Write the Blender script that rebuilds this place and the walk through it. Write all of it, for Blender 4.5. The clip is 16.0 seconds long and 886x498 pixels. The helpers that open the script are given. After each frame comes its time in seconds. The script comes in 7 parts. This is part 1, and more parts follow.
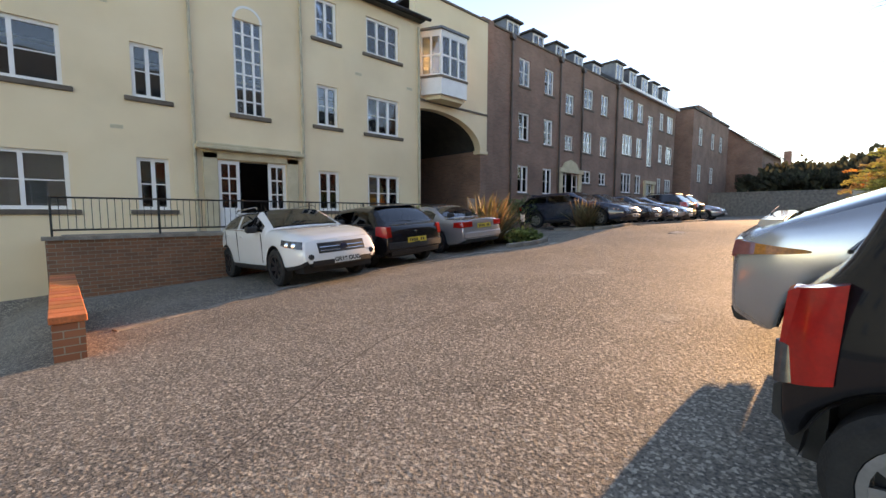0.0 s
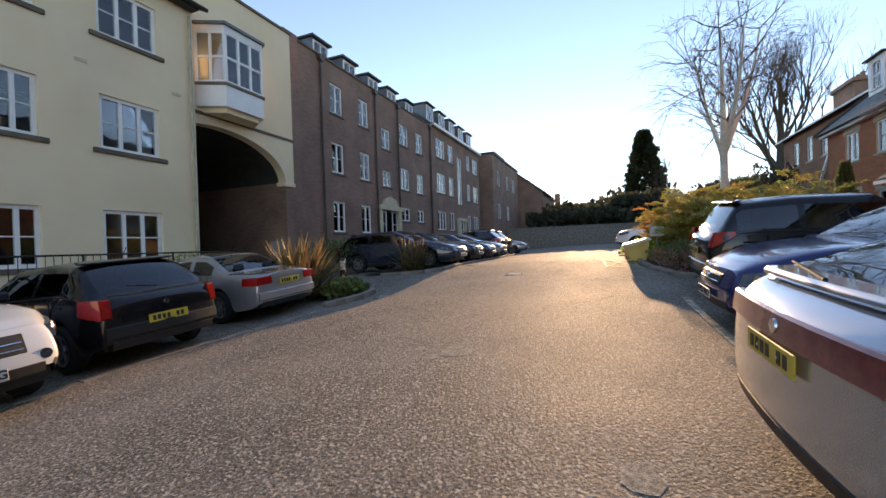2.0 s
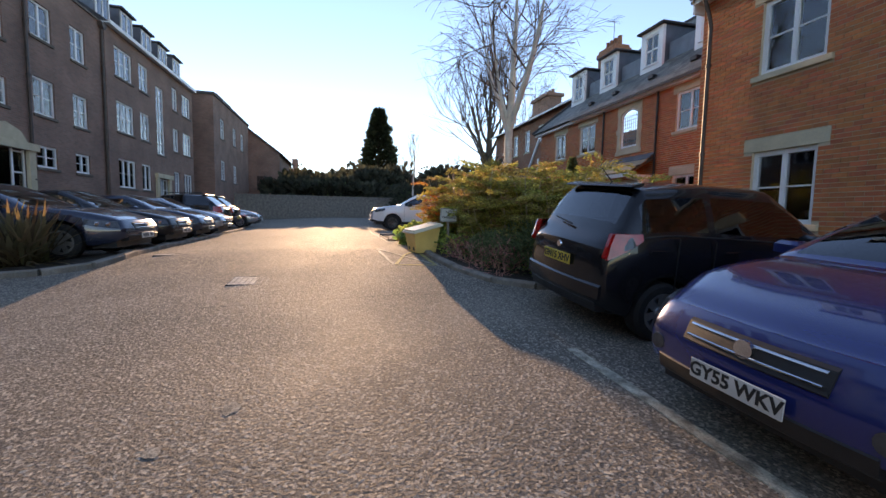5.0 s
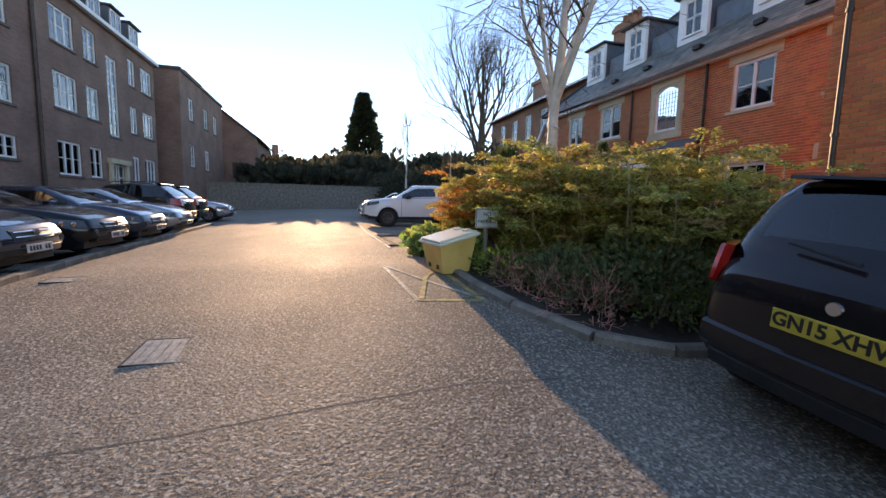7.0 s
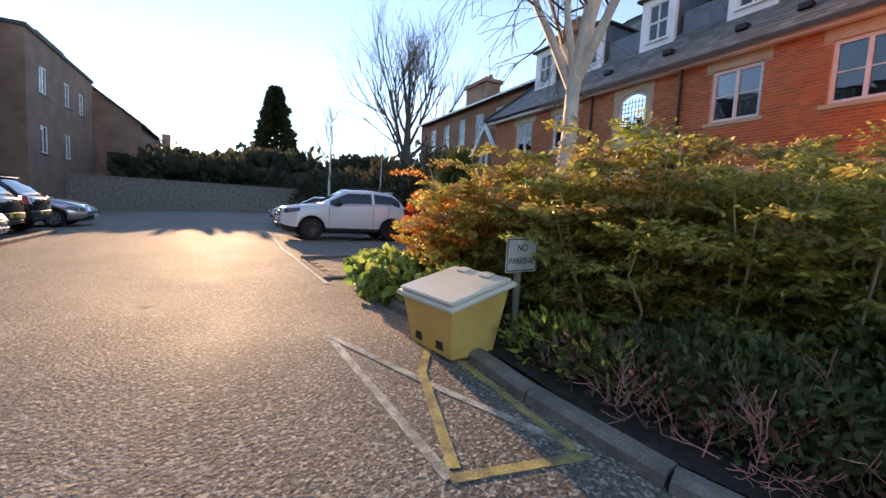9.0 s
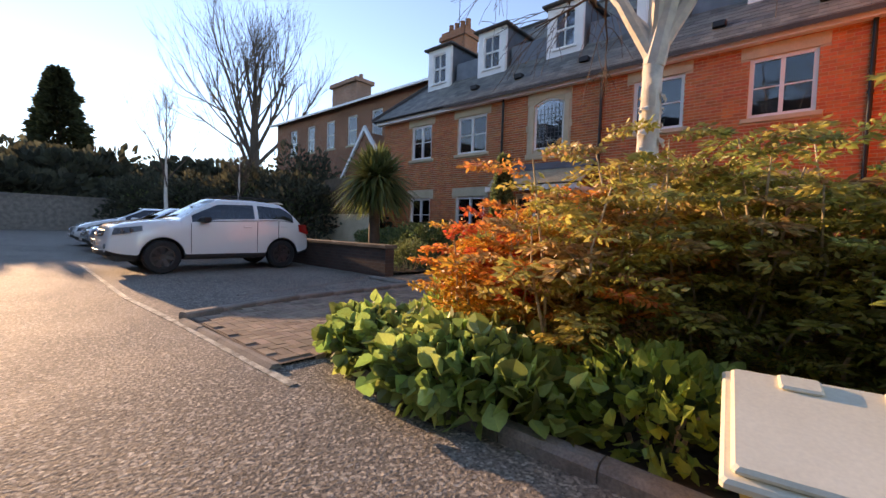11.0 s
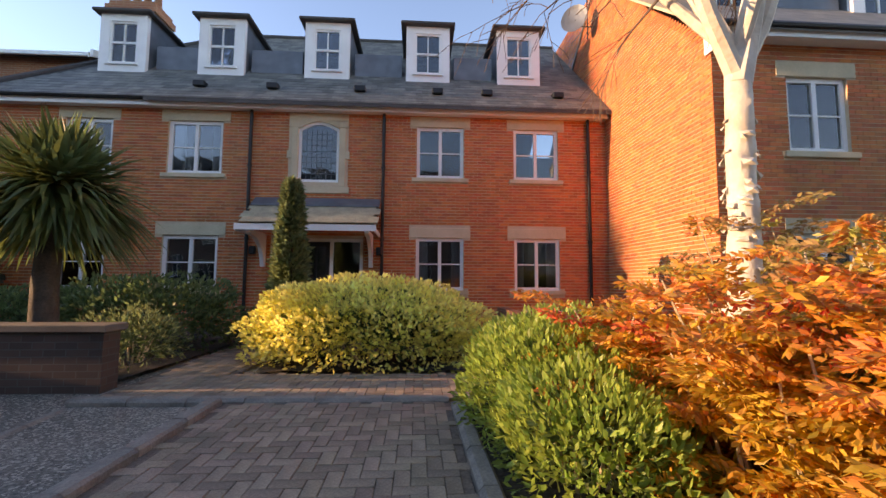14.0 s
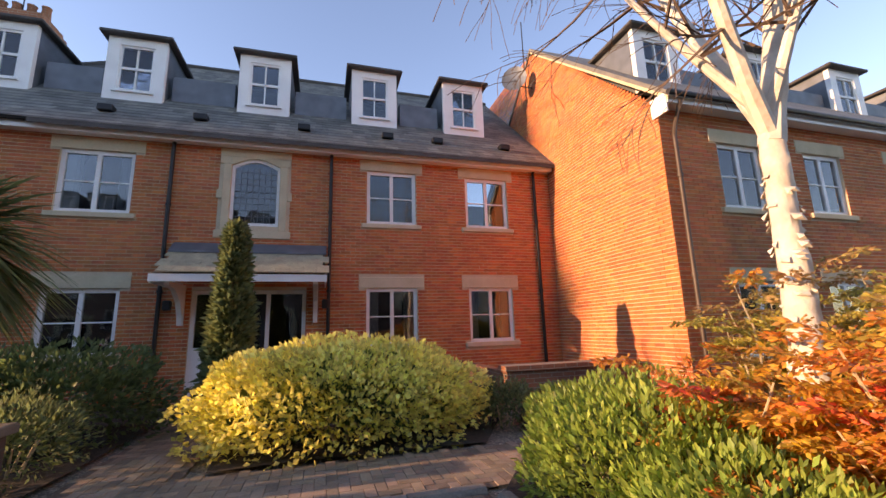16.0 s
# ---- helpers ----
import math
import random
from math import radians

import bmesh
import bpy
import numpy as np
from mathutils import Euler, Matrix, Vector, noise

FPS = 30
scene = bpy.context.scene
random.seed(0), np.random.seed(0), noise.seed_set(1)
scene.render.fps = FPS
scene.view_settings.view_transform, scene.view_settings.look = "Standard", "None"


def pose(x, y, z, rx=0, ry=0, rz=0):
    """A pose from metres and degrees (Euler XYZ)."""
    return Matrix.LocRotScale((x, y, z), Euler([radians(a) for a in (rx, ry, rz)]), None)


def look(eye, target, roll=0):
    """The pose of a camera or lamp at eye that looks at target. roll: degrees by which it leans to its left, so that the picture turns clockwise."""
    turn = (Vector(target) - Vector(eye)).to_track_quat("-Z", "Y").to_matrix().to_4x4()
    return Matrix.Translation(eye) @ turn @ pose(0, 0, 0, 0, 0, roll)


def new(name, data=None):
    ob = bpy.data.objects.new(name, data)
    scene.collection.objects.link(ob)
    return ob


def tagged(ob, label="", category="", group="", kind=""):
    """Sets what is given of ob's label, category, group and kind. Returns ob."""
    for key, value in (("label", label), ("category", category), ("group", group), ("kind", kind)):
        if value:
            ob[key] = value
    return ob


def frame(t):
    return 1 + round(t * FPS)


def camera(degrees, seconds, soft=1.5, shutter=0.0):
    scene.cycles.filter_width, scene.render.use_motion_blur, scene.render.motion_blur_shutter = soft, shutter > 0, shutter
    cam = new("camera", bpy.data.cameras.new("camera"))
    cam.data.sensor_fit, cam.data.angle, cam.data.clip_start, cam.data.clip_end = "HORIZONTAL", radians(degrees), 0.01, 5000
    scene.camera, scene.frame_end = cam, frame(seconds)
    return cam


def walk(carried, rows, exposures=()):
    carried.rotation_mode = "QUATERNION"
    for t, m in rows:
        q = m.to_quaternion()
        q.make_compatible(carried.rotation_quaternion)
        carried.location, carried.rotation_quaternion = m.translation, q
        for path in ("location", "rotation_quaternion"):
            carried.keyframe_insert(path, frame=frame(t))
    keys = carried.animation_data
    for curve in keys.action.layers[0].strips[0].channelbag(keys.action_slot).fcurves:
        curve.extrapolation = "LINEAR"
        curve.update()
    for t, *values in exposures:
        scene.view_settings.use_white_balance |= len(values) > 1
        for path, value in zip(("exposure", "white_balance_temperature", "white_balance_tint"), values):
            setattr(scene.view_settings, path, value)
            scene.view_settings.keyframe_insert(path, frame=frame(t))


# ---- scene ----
cam = camera(94.0, 16.0)
PATH = [
    (0, (1.701, 0.271, 0.218), (3.064, 1.723, 0.044), 0.1),
    (0.5, (2.161, 0.714, 0.26), (3.615, 2.069, 0.04), 0.6),
    (1, (2.609, 1.127, 0.316), (4.319, 2.154, 0.18), 0.4),
    (1.5, (3.216, 1.509, 0.366), (5.035, 2.34, 0.298), -1.6),
    (2, (3.843, 1.854, 0.424), (5.696, 2.606, 0.415), -1.9),
    (2.5, (4.547, 2.1, 0.469), (6.484, 2.598, 0.445), -1.0),
    (3, (5.246, 2.283, 0.489), (7.24, 2.404, 0.401), 1.8),
    (3.5, (5.972, 2.478, 0.505), (7.965, 2.355, 0.387), 2.4),
    (4, (6.647, 2.675, 0.527), (8.619, 2.36, 0.42), 1.8),
    (4.2, (6.934, 2.717, 0.547), (8.895, 2.342, 0.439), 1.6),
    (6.3, (9.808, 2.901, 0.818), (11.729, 2.381, 0.615), 1.1),
    (6.5, (10.085, 2.919, 0.826), (12.003, 2.397, 0.61), 1.2),
    (7, (10.763, 2.922, 0.858), (12.675, 2.379, 0.64), 1.3),
    (7.5, (11.449, 2.945, 0.891), (13.35, 2.358, 0.686), 1.6),
    (8, (12.207, 2.915, 0.923), (14.075, 2.229, 0.729), 2.4),
    (8.5, (12.948, 2.881, 0.948), (14.774, 2.086, 0.765), 2.9),
    (9, (13.627, 2.838, 0.978), (15.396, 1.921, 0.803), 3.1),
    (9.2, (13.894, 2.807, 0.972), (15.642, 1.847, 0.819), 2.2),
    (11.3, (17.19, 3.079, 1.043), (18.414, 1.499, 0.966), 1.7),
    (11.5, (17.484, 3.063, 1.053), (18.626, 1.422, 0.995), 1.4),
    (12, (18.132, 2.926, 1.182), (19.053, 1.151, 1.144), 1.0),
    (12.5, (18.768, 2.704, 1.168), (19.443, 0.822, 1.153), 0.6),
    (13, (19.362, 2.406, 1.08), (19.808, 0.457, 1.088), 0.4),
    (13.5, (19.977, 2.079, 1.046), (20.163, 0.089, 1.108), 0.6),
    (14, (20.472, 1.752, 1.087), (20.35, -0.238, 1.25), 0.3),
    (14.5, (20.895, 1.422, 1.122), (20.528, -0.536, 1.298), 0.4),
    (15, (21.168, 1.182, 1.175), (20.688, -0.75, 1.375), 0.9),
    (15.5, (21.351, 1.031, 1.236), (20.75, -0.845, 1.578), -0.3),
    (16, (21.465, 1.042, 1.247), (20.913, -0.843, 1.624), -1.7),
]
LIGHT = [(0.0, 2.25, 12200, 27), (1.5, 1.85, 10900, 24), (3.0, 1.65, 9900, 26), (7.0, 1.85, 9500, 25), (9.0, 1.9, 9500, 26), (11.5, 1.85, 10000, 28), (13.5, 2.1, 10700, 28), (16.0, 2.0, 10500, 32)]
walk(cam, [(t, look(eye, target, roll)) for t, eye, target, roll in PATH], LIGHT)

# world, sun, exposure
SUN_AZ, SUN_EL = 1.8, 10.8          # degrees from +x towards +y, and above the horizon
world = bpy.data.worlds.new("world")
scene.world = world
world.use_nodes = True
wn = world.node_tree.nodes
wl = world.node_tree.links
sky = wn.new("ShaderNodeTexSky")
sky.sky_type = "NISHITA"
sky.sun_disc = False
sky.sun_elevation = radians(SUN_EL)
sky.sun_rotation = radians(90.0 - SUN_AZ)
sky.air_density, sky.dust_density, sky.ozone_density = 0.9, 0.0, 4.0
wn["Background"].inputs[1].default_value = 0.15
wl.new(sky.outputs[0], wn["Background"].inputs[0])
sun = new("sun", bpy.data.lights.new("sun", "SUN"))
sun.data.energy, sun.data.angle, sun.data.color = 2.1, radians(0.6), (1.0, 0.80, 0.58)
to_sun = Vector((math.cos(radians(SUN_EL)) * math.cos(radians(SUN_AZ)), math.cos(radians(SUN_EL)) * math.sin(radians(SUN_AZ)), math.sin(radians(SUN_EL))))
sun.matrix_world = look(to_sun * 60, (0, 0, 0))


# ---- materials ----
def material(name, colour, rough=0.7, colour2=None, scale=8.0, metal=0.0, bump=0.0, bump_scale=60.0, spread=0.0, by_object=False, coat=0.0, spec=0.5, fine=0.25, stain=0.0, stain_scale=0.7, sheen=0.0, through_light=0.0):
    """A surface with colour varied at two scales, wear and fine relief; spread: how far single pieces differ."""
    m = bpy.data.materials.new(name)
    m.use_nodes = True
    n, l = m.node_tree.nodes, m.node_tree.links
    b = n["Principled BSDF"]
    co = n.new("ShaderNodeTexCoord")
    t1 = n.new("ShaderNodeTexNoise")
    t1.inputs["Scale"].default_value, t1.inputs["Detail"].default_value = scale, 6.0
    l.new(co.outputs["Object"], t1.inputs["Vector"])
    t2 = n.new("ShaderNodeTexNoise")
    t2.inputs["Scale"].default_value, t2.inputs["Detail"].default_value = bump_scale, 3.0
    l.new(co.outputs["Object"], t2.inputs["Vector"])
    mix = n.new("ShaderNodeMix")
    mix.data_type = "RGBA"
    c2 = colour2 or tuple(c * 0.72 for c in colour)
    mix.inputs[6].default_value, mix.inputs[7].default_value = (*colour, 1), (*c2, 1)
    ramp = n.new("ShaderNodeMapRange")
    ramp.inputs[1].default_value, ramp.inputs[2].default_value = 0.35, 0.65
    l.new(t1.outputs["Fac"], ramp.inputs[0])
    l.new(ramp.outputs[0], mix.inputs[0])
    hsv = n.new("ShaderNodeHueSaturation")
    l.new(mix.outputs[2], hsv.inputs["Color"])
    val = n.new("ShaderNodeMapRange")
    val.inputs[1].default_value, val.inputs[2].default_value = 0.25, 0.75
    val.inputs[3].default_value, val.inputs[4].default_value = 1.0 - fine, 1.0 + fine
    l.new(t2.outputs["Fac"], val.inputs[0])
    last = val.outputs[0]
    if spread:
        if by_object:
            r = n.new("ShaderNodeObjectInfo").outputs["Random"]
        else:
            r = n.new("ShaderNodeNewGeometry").outputs["Random Per Island"]
        rr = n.new("ShaderNodeMapRange")
        rr.inputs[3].default_value, rr.inputs[4].default_value = 1.0 - spread, 1.0 + spread
        l.new(r, rr.inputs[0])
        mul = n.new("ShaderNodeMath")
        mul.operation = "MULTIPLY"
        l.new(rr.outputs[0], mul.inputs[0])
        l.new(last, mul.inputs[1])
        last = mul.outputs[0]
        hu = n.new("ShaderNodeMapRange")
        hu.inputs[3].default_value, hu.inputs[4].default_value = 0.5 - spread * 0.045, 0.5 + spread * 0.045
        w = n.new("ShaderNodeTexWhiteNoise")
        w.noise_dimensions = "1D"
        l.new(r, w.inputs["W"])
        l.new(w.outputs["Value"], hu.inputs[0])
        l.new(hu.outputs[0], hsv.inputs["Hue"])
    if stain:
        t3 = n.new("ShaderNodeTexNoise")
        t3.inputs["Scale"].default_value, t3.inputs["Detail"].default_value = stain_scale, 8.0
        l.new(co.outputs["Object"], t3.inputs["Vector"])
        s = n.new("ShaderNodeMapRange")
        s.inputs[1].default_value, s.inputs[2].default_value = 0.45, 0.7
        s.inputs[3].default_value, s.inputs[4].default_value = 1.0, 1.0 - stain
        l.new(t3.outputs["Fac"], s.inputs[0])
        mul = n.new("ShaderNodeMath")
        mul.operation = "MULTIPLY"
        l.new(s.outputs[0], mul.inputs[0])
        l.new(last, mul.inputs[1])
        last = mul.outputs[0]
    l.new(last, hsv.inputs["Value"])
    l.new(hsv.outputs[0], b.inputs["Base Color"])
    rg = n.new("ShaderNodeMapRange")
    rg.inputs[3].default_value, rg.inputs[4].default_value = max(rough - 0.08, 0.02), min(rough + 0.1, 1.0)
    l.new(t1.outputs["Fac"], rg.inputs[0])
    l.new(rg.outputs[0], b.inputs["Roughness"])
    b.inputs["Metallic"].default_value = metal
    b.inputs["Coat Weight"].default_value = coat
    b.inputs["Coat Roughness"].default_value = 0.04
    b.inputs["Specular IOR Level"].default_value = spec
    if bump:
        bp = n.new("ShaderNodeBump")
        bp.inputs["Strength"].default_value, bp.inputs["Distance"].default_value = 1.0, bump
        l.new(t2.outputs["Fac"], bp.inputs["Height"])
        l.new(bp.outputs[0], b.inputs["Normal"])
    if through_light:
        tr = n.new("ShaderNodeBsdfTranslucent")
        l.new(hsv.outputs[0], tr.inputs["Color"])
        ms = n.new("ShaderNodeMixShader")
        ms.inputs[0].default_value = through_light
        l.new(b.outputs[0], ms.inputs[1])
        l.new(tr.outputs[0], ms.inputs[2])
        l.new(ms.outputs[0], n["Material Output"].inputs[0])
    return m


def glass(name, tint=(0.55, 0.6, 0.62), ior=1.9, rough=0.015):
    m = bpy.data.materials.new(name)
    m.use_nodes = True
    n, l = m.node_tree.nodes, m.node_tree.links
    tr, gl, fr, ms = n.new("ShaderNodeBsdfTransparent"), n.new("ShaderNodeBsdfGlossy"), n.new("ShaderNodeFresnel"), n.new("ShaderNodeMixShader")
    tr.inputs[0].default_value = (*tint, 1)
    gl.inputs["Color"].default_value = (0.95, 0.97, 1, 1)
    gl.inputs["Roughness"].default_value = rough
    fr.inputs["IOR"].default_value = ior
    no = n.new("ShaderNodeTexNoise")
    no.inputs["Scale"].default_value = 1.6
    co = n.new("ShaderNodeTexCoord")
    l.new(co.outputs["Object"], no.inputs["Vector"])
    bp = n.new("ShaderNodeBump")
    bp.inputs["Strength"].default_value, bp.inputs["Distance"].default_value = 0.3, 0.01
    l.new(no.outputs["Fac"], bp.inputs["Height"])
    l.new(bp.outputs[0], gl.inputs["Normal"])
    l.new(fr.outputs[0], ms.inputs[0])
    l.new(tr.outputs[0], ms.inputs[1])
    l.new(gl.outputs[0], ms.inputs[2])
    l.new(ms.outputs[0], n["Material Output"].inputs[0])
    return m


def brickwork(name, c1, c2, mortar, scale=1.0, rough=0.85):
    """Distant brickwork, laid in courses of 75 mm on upright walls."""
    m = bpy.data.materials.new(name)
    m.use_nodes = True
    n, l = m.node_tree.nodes, m.node_tree.links
    b = n["Principled BSDF"]
    co = n.new("ShaderNodeTexCoord")
    sx = n.new("ShaderNodeSeparateXYZ")
    l.new(co.outputs["Object"], sx.inputs[0])
    add = n.new("ShaderNodeMath")
    l.new(sx.outputs[0], add.inputs[0])
    l.new(sx.outputs[1], add.inputs[1])
    cx = n.new("ShaderNodeCombineXYZ")
    l.new(add.outputs[0], cx.inputs[0])
    l.new(sx.outputs[2], cx.inputs[1])
    br = n.new("ShaderNodeTexBrick")
    br.inputs["Color1"].default_value, br.inputs["Color2"].default_value, br.inputs["Mortar"].default_value = (*c1, 1), (*c2, 1), (*mortar, 1)
    br.inputs["Scale"].default_value = scale
    br.inputs["Mortar Size"].default_value, br.inputs["Brick Width"].default_value, br.inputs["Row Height"].default_value = 0.006, 0.225, 0.075
    l.new(cx.outputs[0], br.inputs["Vector"])
    no = n.new("ShaderNodeTexNoise")
    no.inputs["Scale"].default_value, no.inputs["Detail"].default_value = 0.8, 8
    l.new(co.outputs["Object"], no.inputs["Vector"])
    mr = n.new("ShaderNodeMapRange")
    mr.inputs[1].default_value, mr.inputs[2].default_value, mr.inputs[3].default_value, mr.inputs[4].default_value = 0.3, 0.7, 0.75, 1.2
    l.new(no.outputs["Fac"], mr.inputs[0])
    hs = n.new("ShaderNodeHueSaturation")
    l.new(br.outputs["Color"], hs.inputs["Color"])
    l.new(mr.outputs[0], hs.inputs["Value"])
    l.new(hs.outputs[0], b.inputs["Base Color"])
    b.inputs["Roughness"].default_value = rough
    bp = n.new("ShaderNodeBump")
    bp.inputs["Distance"].default_value = 0.006
    bp.invert = True
    l.new(br.outputs["Fac"], bp.inputs["Height"])
    l.new(bp.outputs[0], b.inputs["Normal"])
    return m


def asphalt_material():
    m = material("asphalt", (0.205, 0.172, 0.137), 0.79, (0.150, 0.130, 0.107), 0.9, bump=0.006, bump_scale=54, fine=0.75, stain=0.3, stain_scale=0.35, spec=0.42)
    n, l = m.node_tree.nodes, m.node_tree.links
    b = n["Principled BSDF"]
    co = [x for x in n if x.type == "TEX_COORD"][0]
    v = n.new("ShaderNodeTexVoronoi")
    v.inputs["Scale"].default_value = 58
    l.new(co.outputs["Object"], v.inputs["Vector"])
    chip = n.new("ShaderNodeSeparateColor")
    l.new(v.outputs["Color"], chip.inputs[0])
    cr = n.new("ShaderNodeMapRange")
    cr.inputs[1].default_value, cr.inputs[2].default_value = 0.66, 0.98
    l.new(chip.outputs[0], cr.inputs[0])
    mx = n.new("ShaderNodeMix")
    mx.data_type = "RGBA"
    src = b.inputs["Base Color"].links[0].from_socket
    l.new(src, mx.inputs[6])
    mx.inputs[7].default_value = (0.46, 0.40, 0.32, 1)
    l.new(cr.outputs[0], mx.inputs[0])
    l.new(mx.outputs[2], b.inputs["Base Color"])
    bp = [x for x in n if x.type == "BUMP"][0]
    grit = n.new("ShaderNodeTexNoise")
    grit.inputs["Scale"].default_value, grit.inputs["Detail"].default_value, grit.inputs["Roughness"].default_value = 40, 3.0, 0.6
    l.new(co.outputs["Object"], grit.inputs["Vector"])
    l.new(grit.outputs["Fac"], bp.inputs["Height"])
    bp.inputs["Strength"].default_value = 0.9
    bp.inputs["Distance"].default_value = 0.017
    return m


ASPHALT = asphalt_material()
PAINT_ROAD = material("road_paint", (0.62, 0.58, 0.46), 0.75, (0.20, 0.18, 0.14), 9, bump=0.004, bump_scale=90, fine=0.4)
PAINT_YELLOW = material("yellow_road_paint", (0.60, 0.46, 0.14), 0.75, (0.22, 0.18, 0.09), 8, bump=0.004, bump_scale=90, fine=0.4)
CONCRETE = material("kerb_concrete", (0.27, 0.235, 0.195), 0.88, (0.17, 0.15, 0.125), 5, bump=0.004, bump_scale=70, spread=0.15)
PAVER = material("paver", (0.33, 0.235, 0.165), 0.85, (0.24, 0.175, 0.125), 4, bump=0.003, bump_scale=80, spread=0.26, stain=0.25, stain_scale=1.3)
PAVER_ONE = material("paver_single", (0.33, 0.235, 0.165), 0.85, (0.24, 0.175, 0.125), 4, bump=0.003, bump_scale=80, spread=0.26, stain=0.25, stain_scale=1.3, by_object=True)
SAND = material("joint_sand", (0.18, 0.128, 0.098), 0.95, None, 10, fine=0.4)
BRICK = material("red_brick", (0.62, 0.172, 0.06), 0.85, (0.50, 0.138, 0.05), 5, bump=0.003, bump_scale=55, spread=0.2, fine=0.2)
BRICK_ONE = material("red_brick_single", (0.62, 0.172, 0.06), 0.85, (0.50, 0.138, 0.05), 5, bump=0.003, bump_scale=55, spread=0.2, fine=0.2, by_object=True)
MORTAR = material("mortar", (0.66, 0.52, 0.36), 0.95, (0.56, 0.43, 0.30), 3, bump=0.003, bump_scale=120, fine=0.2)
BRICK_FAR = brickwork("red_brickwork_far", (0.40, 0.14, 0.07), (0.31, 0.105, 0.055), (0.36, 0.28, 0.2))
BRICK_BROWN = brickwork("brown_brickwork", (0.33, 0.172, 0.125), (0.25, 0.137, 0.10), (0.28, 0.20, 0.155))
# brickwork in darker colours, for the planter wall
BRICK_DARK = brickwork("dark_brickwork", (0.11, 0.06, 0.045), (0.08, 0.045, 0.036), (0.10, 0.08, 0.065))
BRICK_WALL = brickwork("garden_brickwork", (0.30, 0.115, 0.06), (0.20, 0.085, 0.05), (0.26, 0.22, 0.17))
CREAM = material("cream_render", (0.91, 0.715, 0.485), 0.9, (0.87, 0.67, 0.44), 0.8, bump=0.002, bump_scale=140, fine=0.04, stain=0.10, stain_scale=0.5)
WHITE = material("white_paint", (0.86, 0.85, 0.82), 0.45, (0.80, 0.79, 0.76), 2.5, fine=0.04)
STONE = material("buff_stone", (0.64, 0.53, 0.36), 0.85, (0.55, 0.45, 0.30), 3, bump=0.003, bump_scale=60, fine=0.12)
STONE_BROWN = material("brown_stone", (0.17, 0.13, 0.10), 0.85, None, 3, bump=0.003, fine=0.15)
SLATE = material("roof_slate", (0.19, 0.18, 0.15), 0.62, (0.125, 0.122, 0.112), 3, bump=0.002, bump_scale=40, spread=0.30, fine=0.2)
TILE = material("stone_roof_tile", (0.42, 0.355, 0.22), 0.85, (0.29, 0.25, 0.165), 4, bump=0.004, bump_scale=40, spread=0.25)
LEAD = material("lead_sheet", (0.16, 0.18, 0.20), 0.5, (0.115, 0.13, 0.145), 3, metal=0.35, bump=0.003, bump_scale=12, fine=0.1)
ROOF_DARK = material("dark_roof", (0.075, 0.070, 0.068), 0.8, None, 2, bump=0.004, bump_scale=30)
BLACK = material("black_metal", (0.02, 0.02, 0.021), 0.45, None, 6, metal=0.3, fine=0.15)
PIPE_BROWN = material("brown_pipe", (0.085, 0.055, 0.042), 0.5, None, 5)
PIPE_PALE = material("cream_pipe", (0.55, 0.47, 0.33), 0.55, None, 5)
# flat dark colour that stands for the shade inside rooms and the arch
INTERIOR_SHADE = material("interior_shade", (0.045, 0.04, 0.036), 0.9, None, 2)
BLIND = material("net_curtain", (0.72, 0.72, 0.70), 0.9, (0.60, 0.60, 0.58), 14, through_light=0.3)
GLASS = glass("window_glass", (0.72, 0.76, 0.78), 1.75)
CAR_GLASS = glass("car_glass", (0.13, 0.15, 0.16), 1.75)
TYRE = material("tyre_rubber", (0.018, 0.018, 0.018), 0.8, None, 12, bump=0.003, bump_scale=90)
RIM = material("alloy", (0.55, 0.55, 0.56), 0.32, None, 6, metal=0.85, fine=0.08)
RIM_DARK = material("dark_alloy", (0.08, 0.08, 0.085), 0.35, None, 6, metal=0.8, fine=0.08)
CHROME = material("chrome", (0.75, 0.75, 0.76), 0.12, None, 6, metal=1.0, fine=0.03)
PLASTIC = material("black_plastic", (0.018, 0.018, 0.019), 0.55, None, 9, bump=0.001, bump_scale=200)
LAMP_RED = material("red_lamp", (0.50, 0.012, 0.008), 0.12, (0.36, 0.01, 0.008), 14, coat=0.6, fine=0.1)
LAMP_DULL = material("dull_red_lamp", (0.30, 0.075, 0.065), 0.15, (0.22, 0.05, 0.045), 14, coat=0.6, fine=0.1)
LAMP_CLEAR = material("clear_lamp", (0.07, 0.075, 0.08), 0.16, (0.035, 0.038, 0.042), 16, metal=0.0, coat=0.4, fine=0.1)
LAMP_AMBER = material("amber_lamp", (0.65, 0.20, 0.03), 0.15, None, 14, coat=0.6)
PLATE_WHITE = material("white_plate", (0.72, 0.72, 0.68), 0.4, None, 4, fine=0.04)
PLATE_YELLOW = material("yellow_plate", (0.72, 0.52, 0.07), 0.4, None, 4, fine=0.04)
INK = material("black_ink", (0.02, 0.02, 0.02), 0.5)
BIN_YELLOW = material("yellow_plastic", (0.86, 0.55, 0.17), 0.5, (0.76, 0.47, 0.14), 3, bump=0.001, bump_scale=60, fine=0.06)
# lid tone lightened to carry the sun that falls on it
BIN_LID_SUNLIT = material("sunlit_lid_plastic", (0.82, 0.76, 0.60), 0.35, (0.74, 0.68, 0.53), 3, fine=0.06)
BIRCH = material("birch_bark", (0.72, 0.68, 0.60), 0.75, (0.66, 0.58, 0.47), 3.5, bump=0.012, bump_scale=14, fine=0.15, stain=0.22, stain_scale=4)
